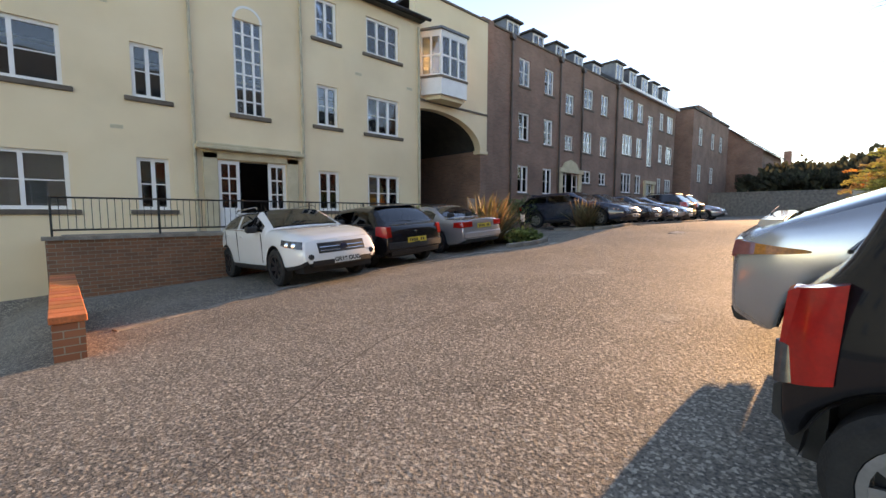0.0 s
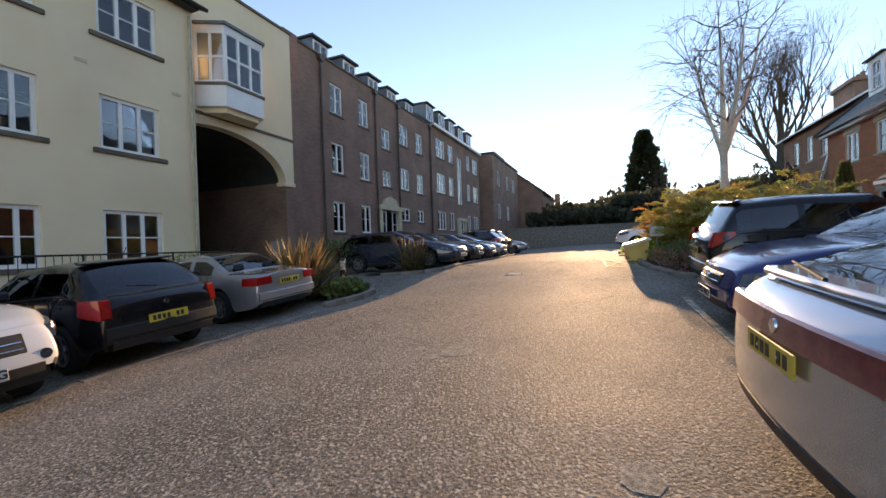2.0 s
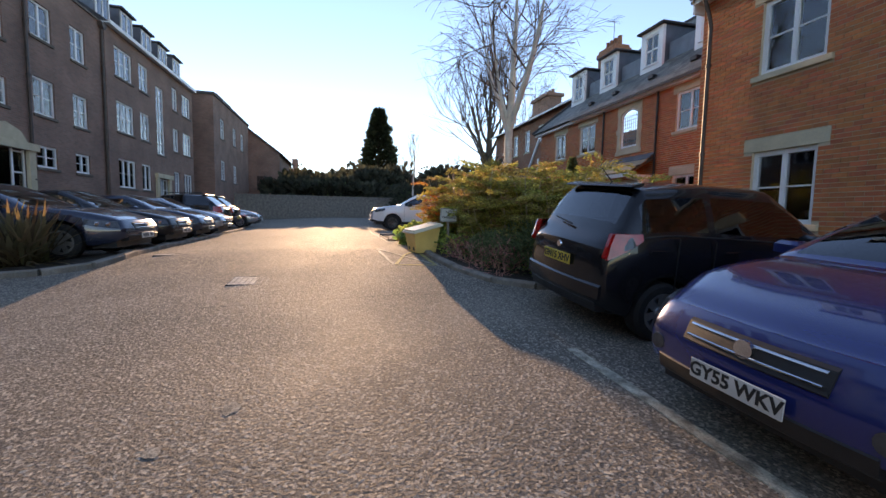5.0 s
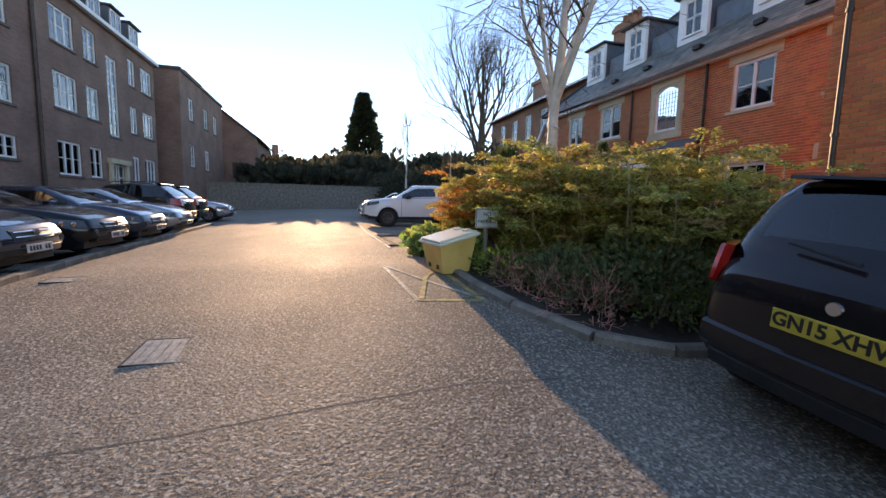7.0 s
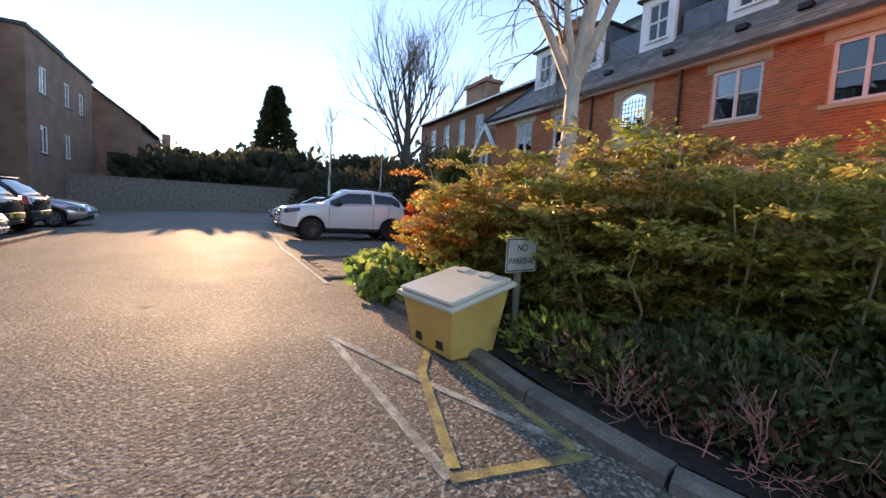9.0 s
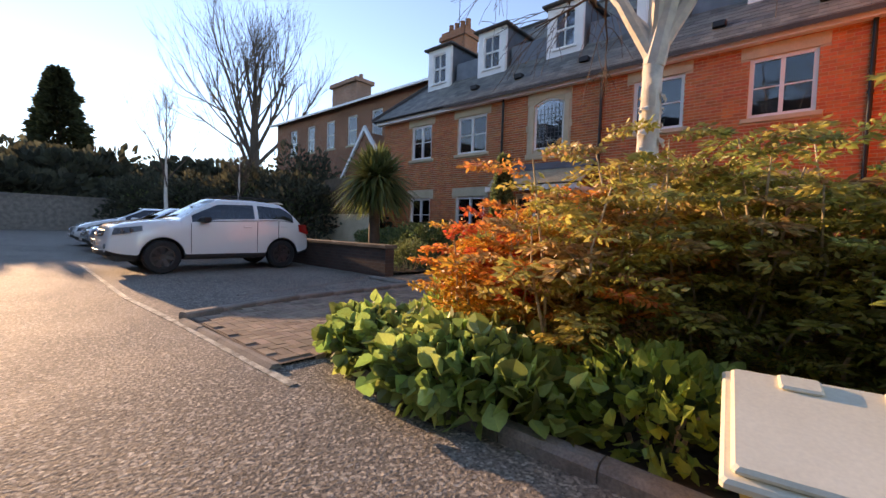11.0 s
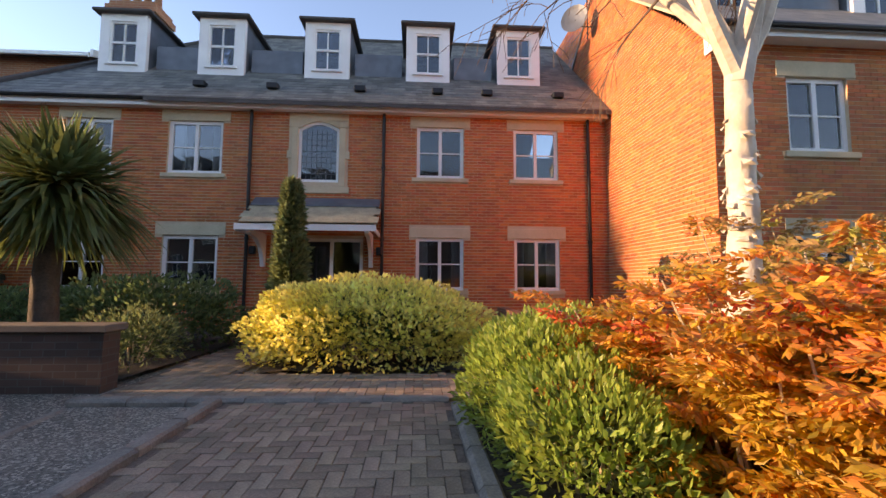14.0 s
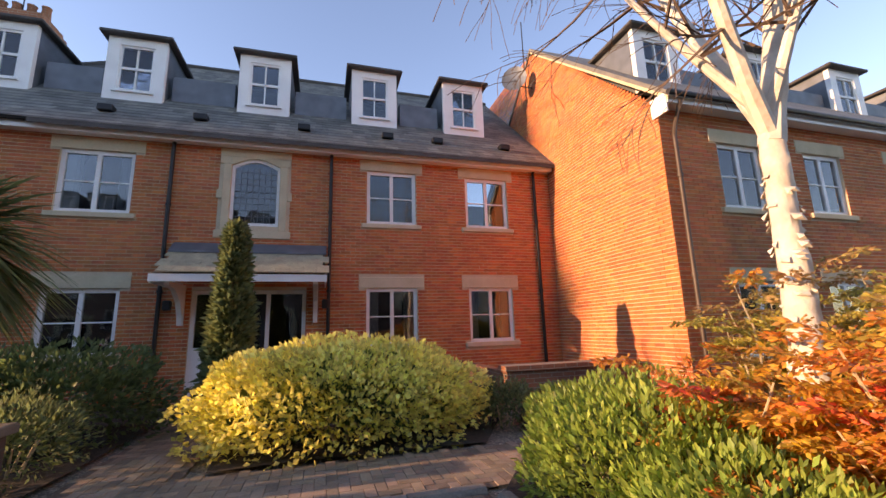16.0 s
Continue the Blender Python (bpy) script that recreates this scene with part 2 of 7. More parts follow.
BARK = material("dark_bark", (0.085, 0.065, 0.05), 0.9, None, 6, bump=0.01, bump_scale=30)
TWIG = material("twig", (0.115, 0.075, 0.055), 0.85, None, 6)
CANE = material("shrub_cane", (0.56, 0.44, 0.28), 0.75, None, 6)
SOIL = material("soil", (0.055, 0.04, 0.03), 0.95, None, 6, bump=0.02, bump_scale=25, fine=0.4)
WOOD = material("fence_wood", (0.17, 0.12, 0.075), 0.85, None, 5, bump=0.004, bump_scale=30, spread=0.2)


def leaf(name, c1, c2, spread=0.35, rough=0.45):
    return material(name, c1, rough, c2, 1.3, spread=spread, fine=0.12, through_light=0.5)


LEAF_ORANGE = leaf("orange_leaf", (0.76, 0.27, 0.07), (0.68, 0.38, 0.10), 0.5)
LEAF_RUST = leaf("rust_leaf", (0.50, 0.29, 0.13), (0.46, 0.36, 0.12), 0.45)
LEAF_AMBER = leaf("amber_leaf", (0.72, 0.33, 0.06), (0.58, 0.44, 0.09), 0.5)
LEAF_MOSS = leaf("moss_leaf", (0.46, 0.38, 0.12), (0.36, 0.42, 0.10), 0.5)
LEAF_RED = leaf("red_leaf", (0.66, 0.11, 0.05), (0.70, 0.22, 0.07), 0.45)
LEAF_OLIVE = leaf("olive_leaf", (0.50, 0.45, 0.11), (0.56, 0.42, 0.12), 0.45)
LEAF_GREEN = leaf("green_leaf", (0.36, 0.46, 0.10), (0.25, 0.37, 0.08), 0.4)
LEAF_HEBE = leaf("hebe_leaf", (0.35, 0.45, 0.105), (0.25, 0.37, 0.085), 0.42)
LEAF_BROAD = leaf("broad_leaf", (0.40, 0.48, 0.15), (0.21, 0.32, 0.085), 0.7, 0.34)
LEAF_BERGENIA = leaf("bergenia_leaf", (0.20, 0.26, 0.09), (0.13, 0.19, 0.06), 0.5, 0.35)
LEAF_LIME = leaf("variegated_leaf", (0.92, 0.85, 0.30), (0.82, 0.76, 0.22), 0.35)
# dark leaf of the hedges; also stands for the shade inside each bush
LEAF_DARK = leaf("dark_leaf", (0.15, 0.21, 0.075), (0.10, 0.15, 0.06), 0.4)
LEAF_CYPRESS = leaf("cypress_leaf", (0.20, 0.25, 0.11), (0.14, 0.185, 0.085), 0.4, 0.7)
LEAF_FLAX = leaf("flax_blade", (0.23, 0.14, 0.075), (0.17, 0.155, 0.065), 0.45)
LEAF_CORDY = leaf("cordyline_blade", (0.16, 0.20, 0.07), (0.10, 0.14, 0.05), 0.4)
LEAF_CONIFER = leaf("conifer_leaf", (0.045, 0.055, 0.022), (0.03, 0.04, 0.018), 0.4, 0.8)
LEAF_PINK = leaf("dry_pink_leaf", (0.34, 0.16, 0.13), (0.24, 0.15, 0.09), 0.4)
DRY_TWIG = material("dry_pink_twig", (0.72, 0.33, 0.28), 0.7, (0.52, 0.22, 0.19), 6)
LEAF_FAR = leaf("distant_leaf", (0.085, 0.085, 0.050), (0.06, 0.062, 0.04), 0.4, 0.8)
PAINT_FADED = material("faded_paint", (0.42, 0.37, 0.29), 0.85, (0.15, 0.13, 0.105), 26, bump=0.004, bump_scale=90, fine=0.5)
SEAM = material("tar_seam", (0.075, 0.064, 0.052), 0.85, (0.13, 0.11, 0.09), 7, bump=0.003, bump_scale=90, fine=0.4)


def paint(name, c, metallic=0.0, coat=1.0, spec=0.5):
    return material(name, c, 0.20, tuple(x * 0.93 for x in c), 1.2, metal=metallic, coat=coat, fine=0.02, spec=spec)


CAR_WHITE = paint("white_car_paint", (0.78, 0.78, 0.76))
CAR_BLACK = paint("black_car_paint", (0.010, 0.010, 0.012), 0.0, 0.6, 0.2)
CAR_SILVER = paint("silver_car_paint", (0.48, 0.49, 0.50), 0.7)
CAR_GREY = paint("grey_car_paint", (0.40, 0.40, 0.41), 0.5)
CAR_BLUE = paint("blue_car_paint", (0.004, 0.019, 0.135), 0.2)
CAR_NAVY = paint("navy_car_paint", (0.018, 0.028, 0.055), 0.3)


# ---- building tools ----
GX = ([-60, 0, 8, 12, 15, 17, 20, 30, 45, 60, 200], [-4.2, -1.22, -0.76, -0.52, -0.22, -0.1, -0.1, -0.05, 0.15, 0.35, 1.5])


def ground(x, y):
    """Height of the sloping ground."""
    return float(np.interp(x, *GX)) - 0.05 * float(np.logaddexp(0, (min(y, 16) - 4.0) * 1.5)) / 1.5


def as_mesh(name, verts, faces, smooth=False):
    me = bpy.data.meshes.new(name)
    me.from_pydata([tuple(v) for v in verts], [], faces)
    if smooth:
        me.polygons.foreach_set("use_smooth", [True] * len(me.polygons))
        me.set_sharp_from_angle(angle=radians(38))
    me.update()
    return me


class Shape:
    """Gathers solid pieces of one part."""

    def __init__(self):
        self.v, self.f = [], []

    def add(self, verts, faces):
        k = len(self.v)
        self.v += [tuple(p) for p in verts]
        self.f += [tuple(i + k for i in f) for f in faces]
        return self

    def box(self, x0, x1, y0, y1, z0, z1, m=None, c=0.0):
        """A box, with chamfered upright and level edges where c is given."""
        if c <= 0:
            v = [(x, y, z) for z in (z0, z1) for x, y in ((x0, y0), (x1, y0), (x1, y1), (x0, y1))]
            f = [(3, 2, 1, 0), (4, 5, 6, 7), (0, 1, 5, 4), (1, 2, 6, 5), (2, 3, 7, 6), (3, 0, 4, 7)]
        else:
            def ring(i, z):
                a, b, d, e = x0 + i, x1 - i, y0 + i, y1 - i
                return [(a + c, d, z), (b - c, d, z), (b, d + c, z), (b, e - c, z), (b - c, e, z), (a + c, e, z), (a, e - c, z), (a, d + c, z)]
            v = ring(c, z0) + ring(0, z0 + c) + ring(0, z1 - c) + ring(c, z1)
            f = [tuple(range(7, -1, -1)), tuple(range(24, 32))]
            for k in range(3):
                f += [(8 * k + i, 8 * k + (i + 1) % 8, 8 * k + 8 + (i + 1) % 8, 8 * k + 8 + i) for i in range(8)]
        if m is not None:
            v = [m @ Vector(p) for p in v]
        return self.add(v, f)

    def tube(self, pts, radii, n=6, cap=True):
        pts = [Vector(p) for p in pts]
        rings = []
        side = Vector((0.31, 0.95, 0.05))
        for i, p in enumerate(pts):
            d = (pts[min(i + 1, len(pts) - 1)] - pts[max(i - 1, 0)]).normalized()
            a = d.cross(side)
            if a.length < 1e-3:
                a = d.cross(Vector((1, 0, 0)))
            a.normalize()
            b = d.cross(a)
            rings += [p + (a * math.cos(2 * math.pi * k / n) + b * math.sin(2 * math.pi * k / n)) * radii[i] for k in range(n)]
        f = []
        for i in range(len(pts) - 1):
            f += [(i * n + k, i * n + (k + 1) % n, (i + 1) * n + (k + 1) % n, (i + 1) * n + k) for k in range(n)]
        if cap:
            f += [tuple(range(n - 1, -1, -1)), tuple(range((len(pts) - 1) * n, len(pts) * n))]
        return self.add(rings, f)

    def prism(self, outline, axis, a, b):
        """An outline of two coordinates, drawn out along axis 0, 1 or 2 from a to b."""
        def at(p, t):
            q = list(p)
            q.insert(axis, t)
            return tuple(q)
        n = len(outline)
        v = [at(p, a) for p in outline] + [at(p, b) for p in outline]
        f = [tuple(range(n - 1, -1, -1)), tuple(range(n, 2 * n))] + [(i, (i + 1) % n, n + (i + 1) % n, n + i) for i in range(n)]
        return self.add(v, f)

    def object(self, name, mat, parent=None, label="", smooth=False, m=None):
        ob = new(name, as_mesh(name, self.v, self.f, smooth))
        ob.data.materials.append(mat)
        if parent is not None:
            ob.parent = parent
        if m is not None:
            ob.matrix_local = m
        return tagged(ob, label)


def thing(name, label, category, at=(0, 0, 0), rz=0.0, group="", kind=""):
    return tagged(set_pose(new(name), at, rz), label, category, group, kind)


def set_pose(ob, at, rz=0.0):
    ob.matrix_basis = pose(*at, 0, 0, rz)
    return ob


def wall_pieces(s, u0, u1, z0, z1, holes, place):
    """A wall sheet with oblong holes, as blocks; place(u0, u1, z0, z1) adds one block."""
    us = sorted({u0, u1, *[h[0] for h in holes], *[h[1] for h in holes]})
    us = [u for u in us if u0 <= u <= u1]
    for a, b in zip(us, us[1:]):
        if b - a < 1e-4:
            continue
        mid = (a + b) / 2
        gaps = sorted((h[2], h[3]) for h in holes if h[0] < mid < h[1])
        z = z0
        for g0, g1 in gaps:
            if g0 > z + 1e-4:
                place(a, b, z, min(g0, z1))
            z = max(z, g1)
        if z < z1 - 1e-4:
            place(a, b, z, z1)


def text_shape(words, size, depth=0.002):
    cu = bpy.data.curves.new("letters", "FONT")
    cu.body, cu.size, cu.extrude, cu.align_x, cu.align_y = words, size, depth, "CENTER", "CENTER"
    return cu


def letters(words, size, mat, parent, m, bold=0.0):
    cu = text_shape(words, size)
    cu.offset = bold
    ob = new("letters", cu)
    bpy.context.view_layer.update()
    me = bpy.data.meshes.new_from_object(ob.evaluated_get(bpy.context.evaluated_depsgraph_get()))
    bpy.data.objects.remove(ob)
    o = new("lettering", me)
    me.materials.clear()
    me.materials.append(mat)
    o.parent = parent
    o.matrix_local = m
    return o


# ---- ground ----
def dipped(x, y):
    """The ground, with the ramp that falls beside the retaining wall."""
    z = ground(x, y)
    if x < 1.6 and 5.6 < y < 12.4:
        z -= 0.9 * min(1.0, (1.6 - x) / 2.2) * min(1.0, (y - 5.6) / 1.2)
    return z


def ground_sheet():
    def steps(lo, a, b, hi, fine):
        s = list(np.arange(a, b + 1e-6, fine))
        left, right, d = [], [], fine
        x = a
        while x > lo:
            d *= 1.35
            x -= d
            left.append(x)
        d, x = fine, b
        while x < hi:
            d *= 1.35
            x += d
            right.append(x)
        return left[::-1] + s + right
    xs, ys = steps(-400, -3, 36, 900, 0.4), steps(-600, -10, 14, 600, 0.4)
    v = [(x, y, dipped(x, y) + (0.006 * noise.noise((x * 0.5, y * 0.5, 0)) if -3 < x < 40 and -10 < y < 14 else 0)) for y in ys for x in xs]
    n = len(xs)
    f = [(j * n + i, j * n + i + 1, (j + 1) * n + i + 1, (j + 1) * n + i) for j in range(len(ys) - 1) for i in range(n - 1)]
    ob = new("ground", as_mesh("ground", v, f, True))
    ob.data.materials.append(ASPHALT)
    return tagged(ob, "worn grey-brown asphalt of a sloping residential car park", "ground", kind="structure")


ground_sheet()


def ribbon(name, pts, width, mat, label, lift=0.008, category="road marking", kind="structure", parent=None):
    """A thin painted or laid strip that follows the ground."""
    pts = [Vector((*p, 0)) for p in pts]
    dense = []
    for a, b in zip(pts, pts[1:]):
        k = max(1, int((b - a).length / 0.25))
        dense += [a.lerp(b, i / k) for i in range(k)]
    dense.append(pts[-1])
    v, f = [], []
    for i, p in enumerate(dense):
        d = (dense[min(i + 1, len(dense) - 1)] - dense[max(i - 1, 0)]).normalized()
        s = Vector((-d.y, d.x, 0)) * width / 2
        wob = 1 + 0.10 * noise.noise((p.x * 3, p.y * 3, 2))
        for q in (p - s * wob, p + s * wob):
            z = ground(q.x, q.y) + 0.006 * noise.noise((q.x * 0.5, q.y * 0.5, 0)) + lift
            v += [(q.x, q.y, z), (q.x, q.y, z - 0.03)]
    for i in range(len(dense) - 1):
        a, b = 4 * i, 4 * i + 4
        f += [(a, b, b + 2, a + 2), (a + 1, b + 1, b, a), (a + 2, b + 2, b + 3, a + 3)]
    ob = new(name, as_mesh(name, v, f))
    ob.data.materials.append(mat)
    if parent is not None:
        ob.parent = parent
        return tagged(ob, label)
    return tagged(ob, label, category, kind=kind)


def kerb_line(label, pts, height=0.11, width=0.13, length=0.6, name="kerb"):
    """A row of separate kerbstones along a line, each with a rounded nose."""
    holder = thing(name, label, "kerb", kind="structure")
    pts = [Vector((*p, 0)) for p in pts]
    for a, b in zip(pts, pts[1:]):
        d = b - a
        k = max(1, round(d.length / length))
        for i in range(k):
            p, q = a.lerp(b, i / k), a.lerp(b, (i + 1) / k)
            mid = (p + q) / 2
            L = (q - p).length - 0.008
            s = Shape()
            pr = [(-width / 2, -0.12), (width / 2, -0.12), (width / 2, height - 0.03), (width / 2 - 0.03, height), (-width / 2 + 0.02, height), (-width / 2, height - 0.02)]
            s.prism(pr, 0, -L / 2, L / 2)
            slope = math.degrees(math.atan2(ground(q.x, q.y) - ground(p.x, p.y), L))
            s.object("kerbstone", CONCRETE, holder, m=pose(mid.x, mid.y, ground(mid.x, mid.y) + 0.004 * math.sin(i * 5.1), 0, -slope, math.degrees(math.atan2(d.y, d.x))))
    return holder


kerb_line("low concrete edging along the parking bays", [(2.15, 6.6), (4.84, 7.55), (7.3, 7.65), (10.8, 7.3)], 0.02, 0.15)
kerb_line("concrete kerb round the flax bed", [(10.8, 7.35), (11.8, 7.12), (12.45, 7.2), (12.75, 7.6), (12.95, 8.6), (13.05, 11.2)], 0.13)
kerb_line("concrete kerb along the far parking bays", [(15.2, 8.6), (15.4, 7.2), (15.8, 6.75), (16.6, 6.7), (20.0, 6.95), (29.5, 7.4)], 0.10, 0.15)
kerb_line("curved concrete kerb round the shrub bed", [(13.36, -3.4), (13.38, -0.75), (13.48, 0.1), (13.86, 0.62), (14.75, 0.98), (15.6, 1.12), (17.4, 1.16), (19.0, 1.2), (19.75, 1.0), (20.05, 0.5), (20.08, -2.2)], 0.09)
kerb_line("flush edging at the mouth of the bay", [(19.8, 1.56), (21.9, 1.6)], 0.04, 0.1)
kerb_line("concrete kerb beside the block-paved bay", [(22.0, 1.58), (22.22, 0.7), (22.35, 0.0), (22.36, -2.34)], 0.09, 0.15)
kerb_line("concrete kerb at the head of the bay", [(20.15, -2.42), (22.1, -2.44), (23.72, -2.46)], 0.07, 0.14)
kerb_line("low edging of the footway beside the bay", [(23.66, -2.3), (23.55, -1.4), (23.38, -0.6), (23.2, 0.5)], 0.02, 0.1)
ribbon("bay_line", [(8.3, 0.45), (9.0, 0.65), (10.0, 0.7), (11.4, 0.75)], 0.10, PAINT_ROAD, "worn white bay line on the asphalt")
for k, pts in enumerate((((17.05, 2.1), (15.15, 1.95)), ((15.15, 1.95), (15.05, 1.2)), ((17.05, 2.1), (16.0, 1.65), (15.1, 1.2)), ((15.2, 1.9), (16.2, 1.62), (16.9, 1.2)), ((15.1, 1.235), (16.9, 1.28)))):
    ribbon("hatch_line", pts, 0.06, PAINT_YELLOW if k in (1, 3, 4) else PAINT_ROAD, "worn pale yellow no-parking line on the asphalt", 0.003 + 0.0012 * k)
ribbon("bay_line", [(19.4, 1.62), (21.7, 1.66), (24.0, 1.75), (29.3, 1.6)], 0.07, PAINT_ROAD, "worn white line along the edge of the bays")
ribbon("tar_seam", [(13.15, 4.4), (13.17, 3.73), (13.27, 3.0), (13.37, 1.98), (13.3, 1.3)], 0.016, SEAM, "dark seam between two layers of asphalt", 0.0005, "seam")
ribbon("tar_seam", [(1.2, 2.0), (2.66, 2.81), (3.23, 3.17), (3.94, 3.52), (4.52, 3.58), (5.6, 3.75)], 0.014, SEAM, "dark crack across the asphalt", 0.0005, "seam")
rng = random.Random(11)
for k, (x, y, r) in enumerate(((8.2, 3.5, 0.26), (8.0, 3.72, 0.12), (10.85, 3.5, 0.09), (10.45, 3.8, 0.07), (6.3, 1.75, 0.2), (12.0, 1.9, 0.1), (18.6, 3.6, 0.12), (20.0, 4.0, 0.10), (19.9, 3.2, 0.08), (5.2, 6.1, 0.1), (9.0, 5.2, 0.08))):
    s = Shape()
    n = 11
    rim = [(r * (0.6 + 0.5 * rng.random()) * math.cos(2 * math.pi * i / n), 0.7 * r * (0.6 + 0.5 * rng.random()) * math.sin(2 * math.pi * i / n)) for i in range(n)]
    v = [(x + a, y + b, ground(x + a, y + b) + 0.006 * noise.noise(((x + a) * 0.5, (y + b) * 0.5, 0)) + 0.003) for a, b in rim]
    s.add(v, [tuple(range(n))])
    tagged(s.object("paint_splash", PAINT_FADED), "faded pale paint splash on the asphalt", "paint mark", kind="structure")


def cover(x, y, w, d, rz, label):
    """An iron cover in its frame."""
    t = thing("manhole_cover", label, "manhole cover", (x, y, ground(x, y) + 0.006 * noise.noise((x * 0.5, y * 0.5, 0)) - 0.002), rz)
    t.matrix_basis = t.matrix_basis @ pose(0, 0, 0, 0, -math.degrees(math.atan2(ground(x + 0.3, y) - ground(x - 0.3, y), 0.6)), 0)
    s = Shape()
    for a in ((-w / 2, w / 2, -d / 2, -d / 2 + 0.014), (-w / 2, w / 2, d / 2 - 0.014, d / 2), (-w / 2, -w / 2 + 0.014, -d / 2 + 0.014, d / 2 - 0.014), (w / 2 - 0.014, w / 2, -d / 2 + 0.014, d / 2 - 0.014)):
        s.box(*a, -0.04, 0.004)
    s.object("frame", BLACK, t)
    s = Shape().box(-w / 2 + 0.018, w / 2 - 0.018, -d / 2 + 0.018, d / 2 - 0.018, -0.04, 0.003)
    for i in range(9):
        for j in range(7):
            u, q = -w / 2 + 0.07 + i * (w - 0.14) / 8, -d / 2 + 0.07 + j * (d - 0.14) / 6
            s.box(u - 0.015, u + 0.015, q - 0.006, q + 0.006, 0.003, 0.0055)
    s.object("lid", material("worn_iron", (0.46, 0.42, 0.35), 0.6, (0.28, 0.25, 0.21), 14, metal=0.1, bump=0.003), t)


cover(14.3, 4.06, 0.46, 0.56, -2, "worn iron manhole cover set in asphalt")
cover(12.02, 6.6, 0.45, 0.42, 8, "square iron drain cover beside the kerb")
cover(17.0, 6.05, 0.3, 0.5, 5, "small iron gully cover beside the kerb")


# ---- windows and walls ----
def window(parent, x0, x1, z0, z1, y, s, lights=2, bars=1, lintel=None, sill=STONE, curtain=0, frame=WHITE, rows=None, deep=0.06, top_light=0.5, sill_over=0.12, label=""):
    """A window in a wall whose face is at y and looks along s * y; bars: glazing bars across each light."""
    fw = 0.08
    yo = y - s * deep
    f = Shape()

    def bx(sh, a, b, c, d, y0, y1):
        sh.box(a, b, min(y0, y1), max(y0, y1), c, d)
    bx(f, x0, x1, z0, z0 + fw, yo, yo - s * 0.07)
    bx(f, x0, x1, z1 - fw, z1, yo, yo - s * 0.07)
    bx(f, x0, x0 + fw, z0 + fw, z1 - fw, yo, yo - s * 0.07)
    bx(f, x1 - fw, x1, z0 + fw, z1 - fw, yo, yo - s * 0.07)
    step = (x1 - x0 - fw) / lights
    for i in range(1, lights):
        bx(f, x0 + i * step, x0 + i * step + fw, z0 + fw, z1 - fw, yo, yo - s * 0.07)
    win = f.object("window", frame, parent, label)
    zs = [z0 + fw + (z1 - z0 - 2 * fw) * (i + 1) / (bars + 1) for i in range(bars)] if rows is None else rows
    for i in range(lights):
        a, b = x0 + i * step + fw, x0 + (i + 1) * step
        p = Shape()
        bx(p, a, b, z0 + fw, z1 - fw, yo - s * 0.035, yo - s * 0.045)
        pane = p.object("pane", GLASS, win)
        pane.visible_shadow = False
        if zs:
            g = Shape()
            for z in zs:
                bx(g, a, b, z - 0.014, z + 0.014, yo - s * 0.015, yo - s * 0.034)
            g.object("glazing_bar", frame, win)
    if sill is not None:
        sh = Shape()
        yy = (y + s * 0.055, y - s * (deep - 0.002))
        sh.box(x0 - sill_over, x1 + sill_over, min(yy), max(yy), z0 - 0.11, z0 - 0.002, c=0.012)
        sh.object("sill", sill, win)
    if lintel is not None:
        sh = Shape()
        yy = (y + s * 0.008, y - s * (deep - 0.002))
        sh.box(x0 - 0.17, x1 + 0.17, min(yy), max(yy), z1 + 0.002, z1 + 0.25, c=0.006)
        sh.object("lintel", lintel, win)
    if curtain:
        k = 14
        for side in (0, 1) if curtain == 2 else (0,):
            c = Shape()
            a, b = (x0 + 0.05, x1 - 0.05) if curtain == 1 else ((x0 + 0.05, x0 + 0.25 * (x1 - x0)) if side == 0 else (x1 - 0.25 * (x1 - x0), x1 - 0.05))
            pts = [(a + (b - a) * i / k, yo - s * (0.16 + 0.018 * math.sin(i * 2.2))) for i in range(k + 1)]
            v = [(u, w, z) for z in (z0 + 0.03, z1 - 0.03) for u, w in pts]
            c.add(v, [(i, i + 1, k + 2 + i, k + 1 + i) for i in range(k)])
            c.object("curtain", BLIND, win)
    return win


def facade(parent, x0, x1, z0, z1, y, s, holes, mat, thick=0.3, name="wall"):
    sh = Shape()
    wall_pieces(sh, x0, x1, z0, z1, holes, lambda a, b, c, d: sh.box(a, b, min(y, y - s * thick), max(y, y - s * thick), c, d))
    return sh.object(name, mat, parent)


def box_part(name, mat, parent, *dims, label="", c=0.0):
    return Shape().box(*dims, c=c).object(name, mat, parent, label)


def pipe(parent, x, y, z0, z1, mat, s, r=0.04, hopper=False):
    sh = Shape()
    sh.tube([(x, y + s * 0.07, z0), (x, y + s * 0.07, z1)], [r, r], 10)
    for z in np.arange(z0 + 0.4, z1, 1.8):
        sh.tube([(x, y + s * 0.07, z), (x, y + s * 0.07, z + 0.06)], [r * 1.35] * 2, 10)
    p = sh.object("downpipe", mat, parent, smooth=True)
    if hopper:
        h = Shape()
        h.prism([(-0.17, 0.28), (0.17, 0.28), (0.17, 0.12), (0.06, 0), (-0.06, 0), (-0.17, 0.12)], 1, -0.1, 0.1)
        h.object("hopper", mat, p, m=pose(x, y + s * 0.1, z1))
    return p


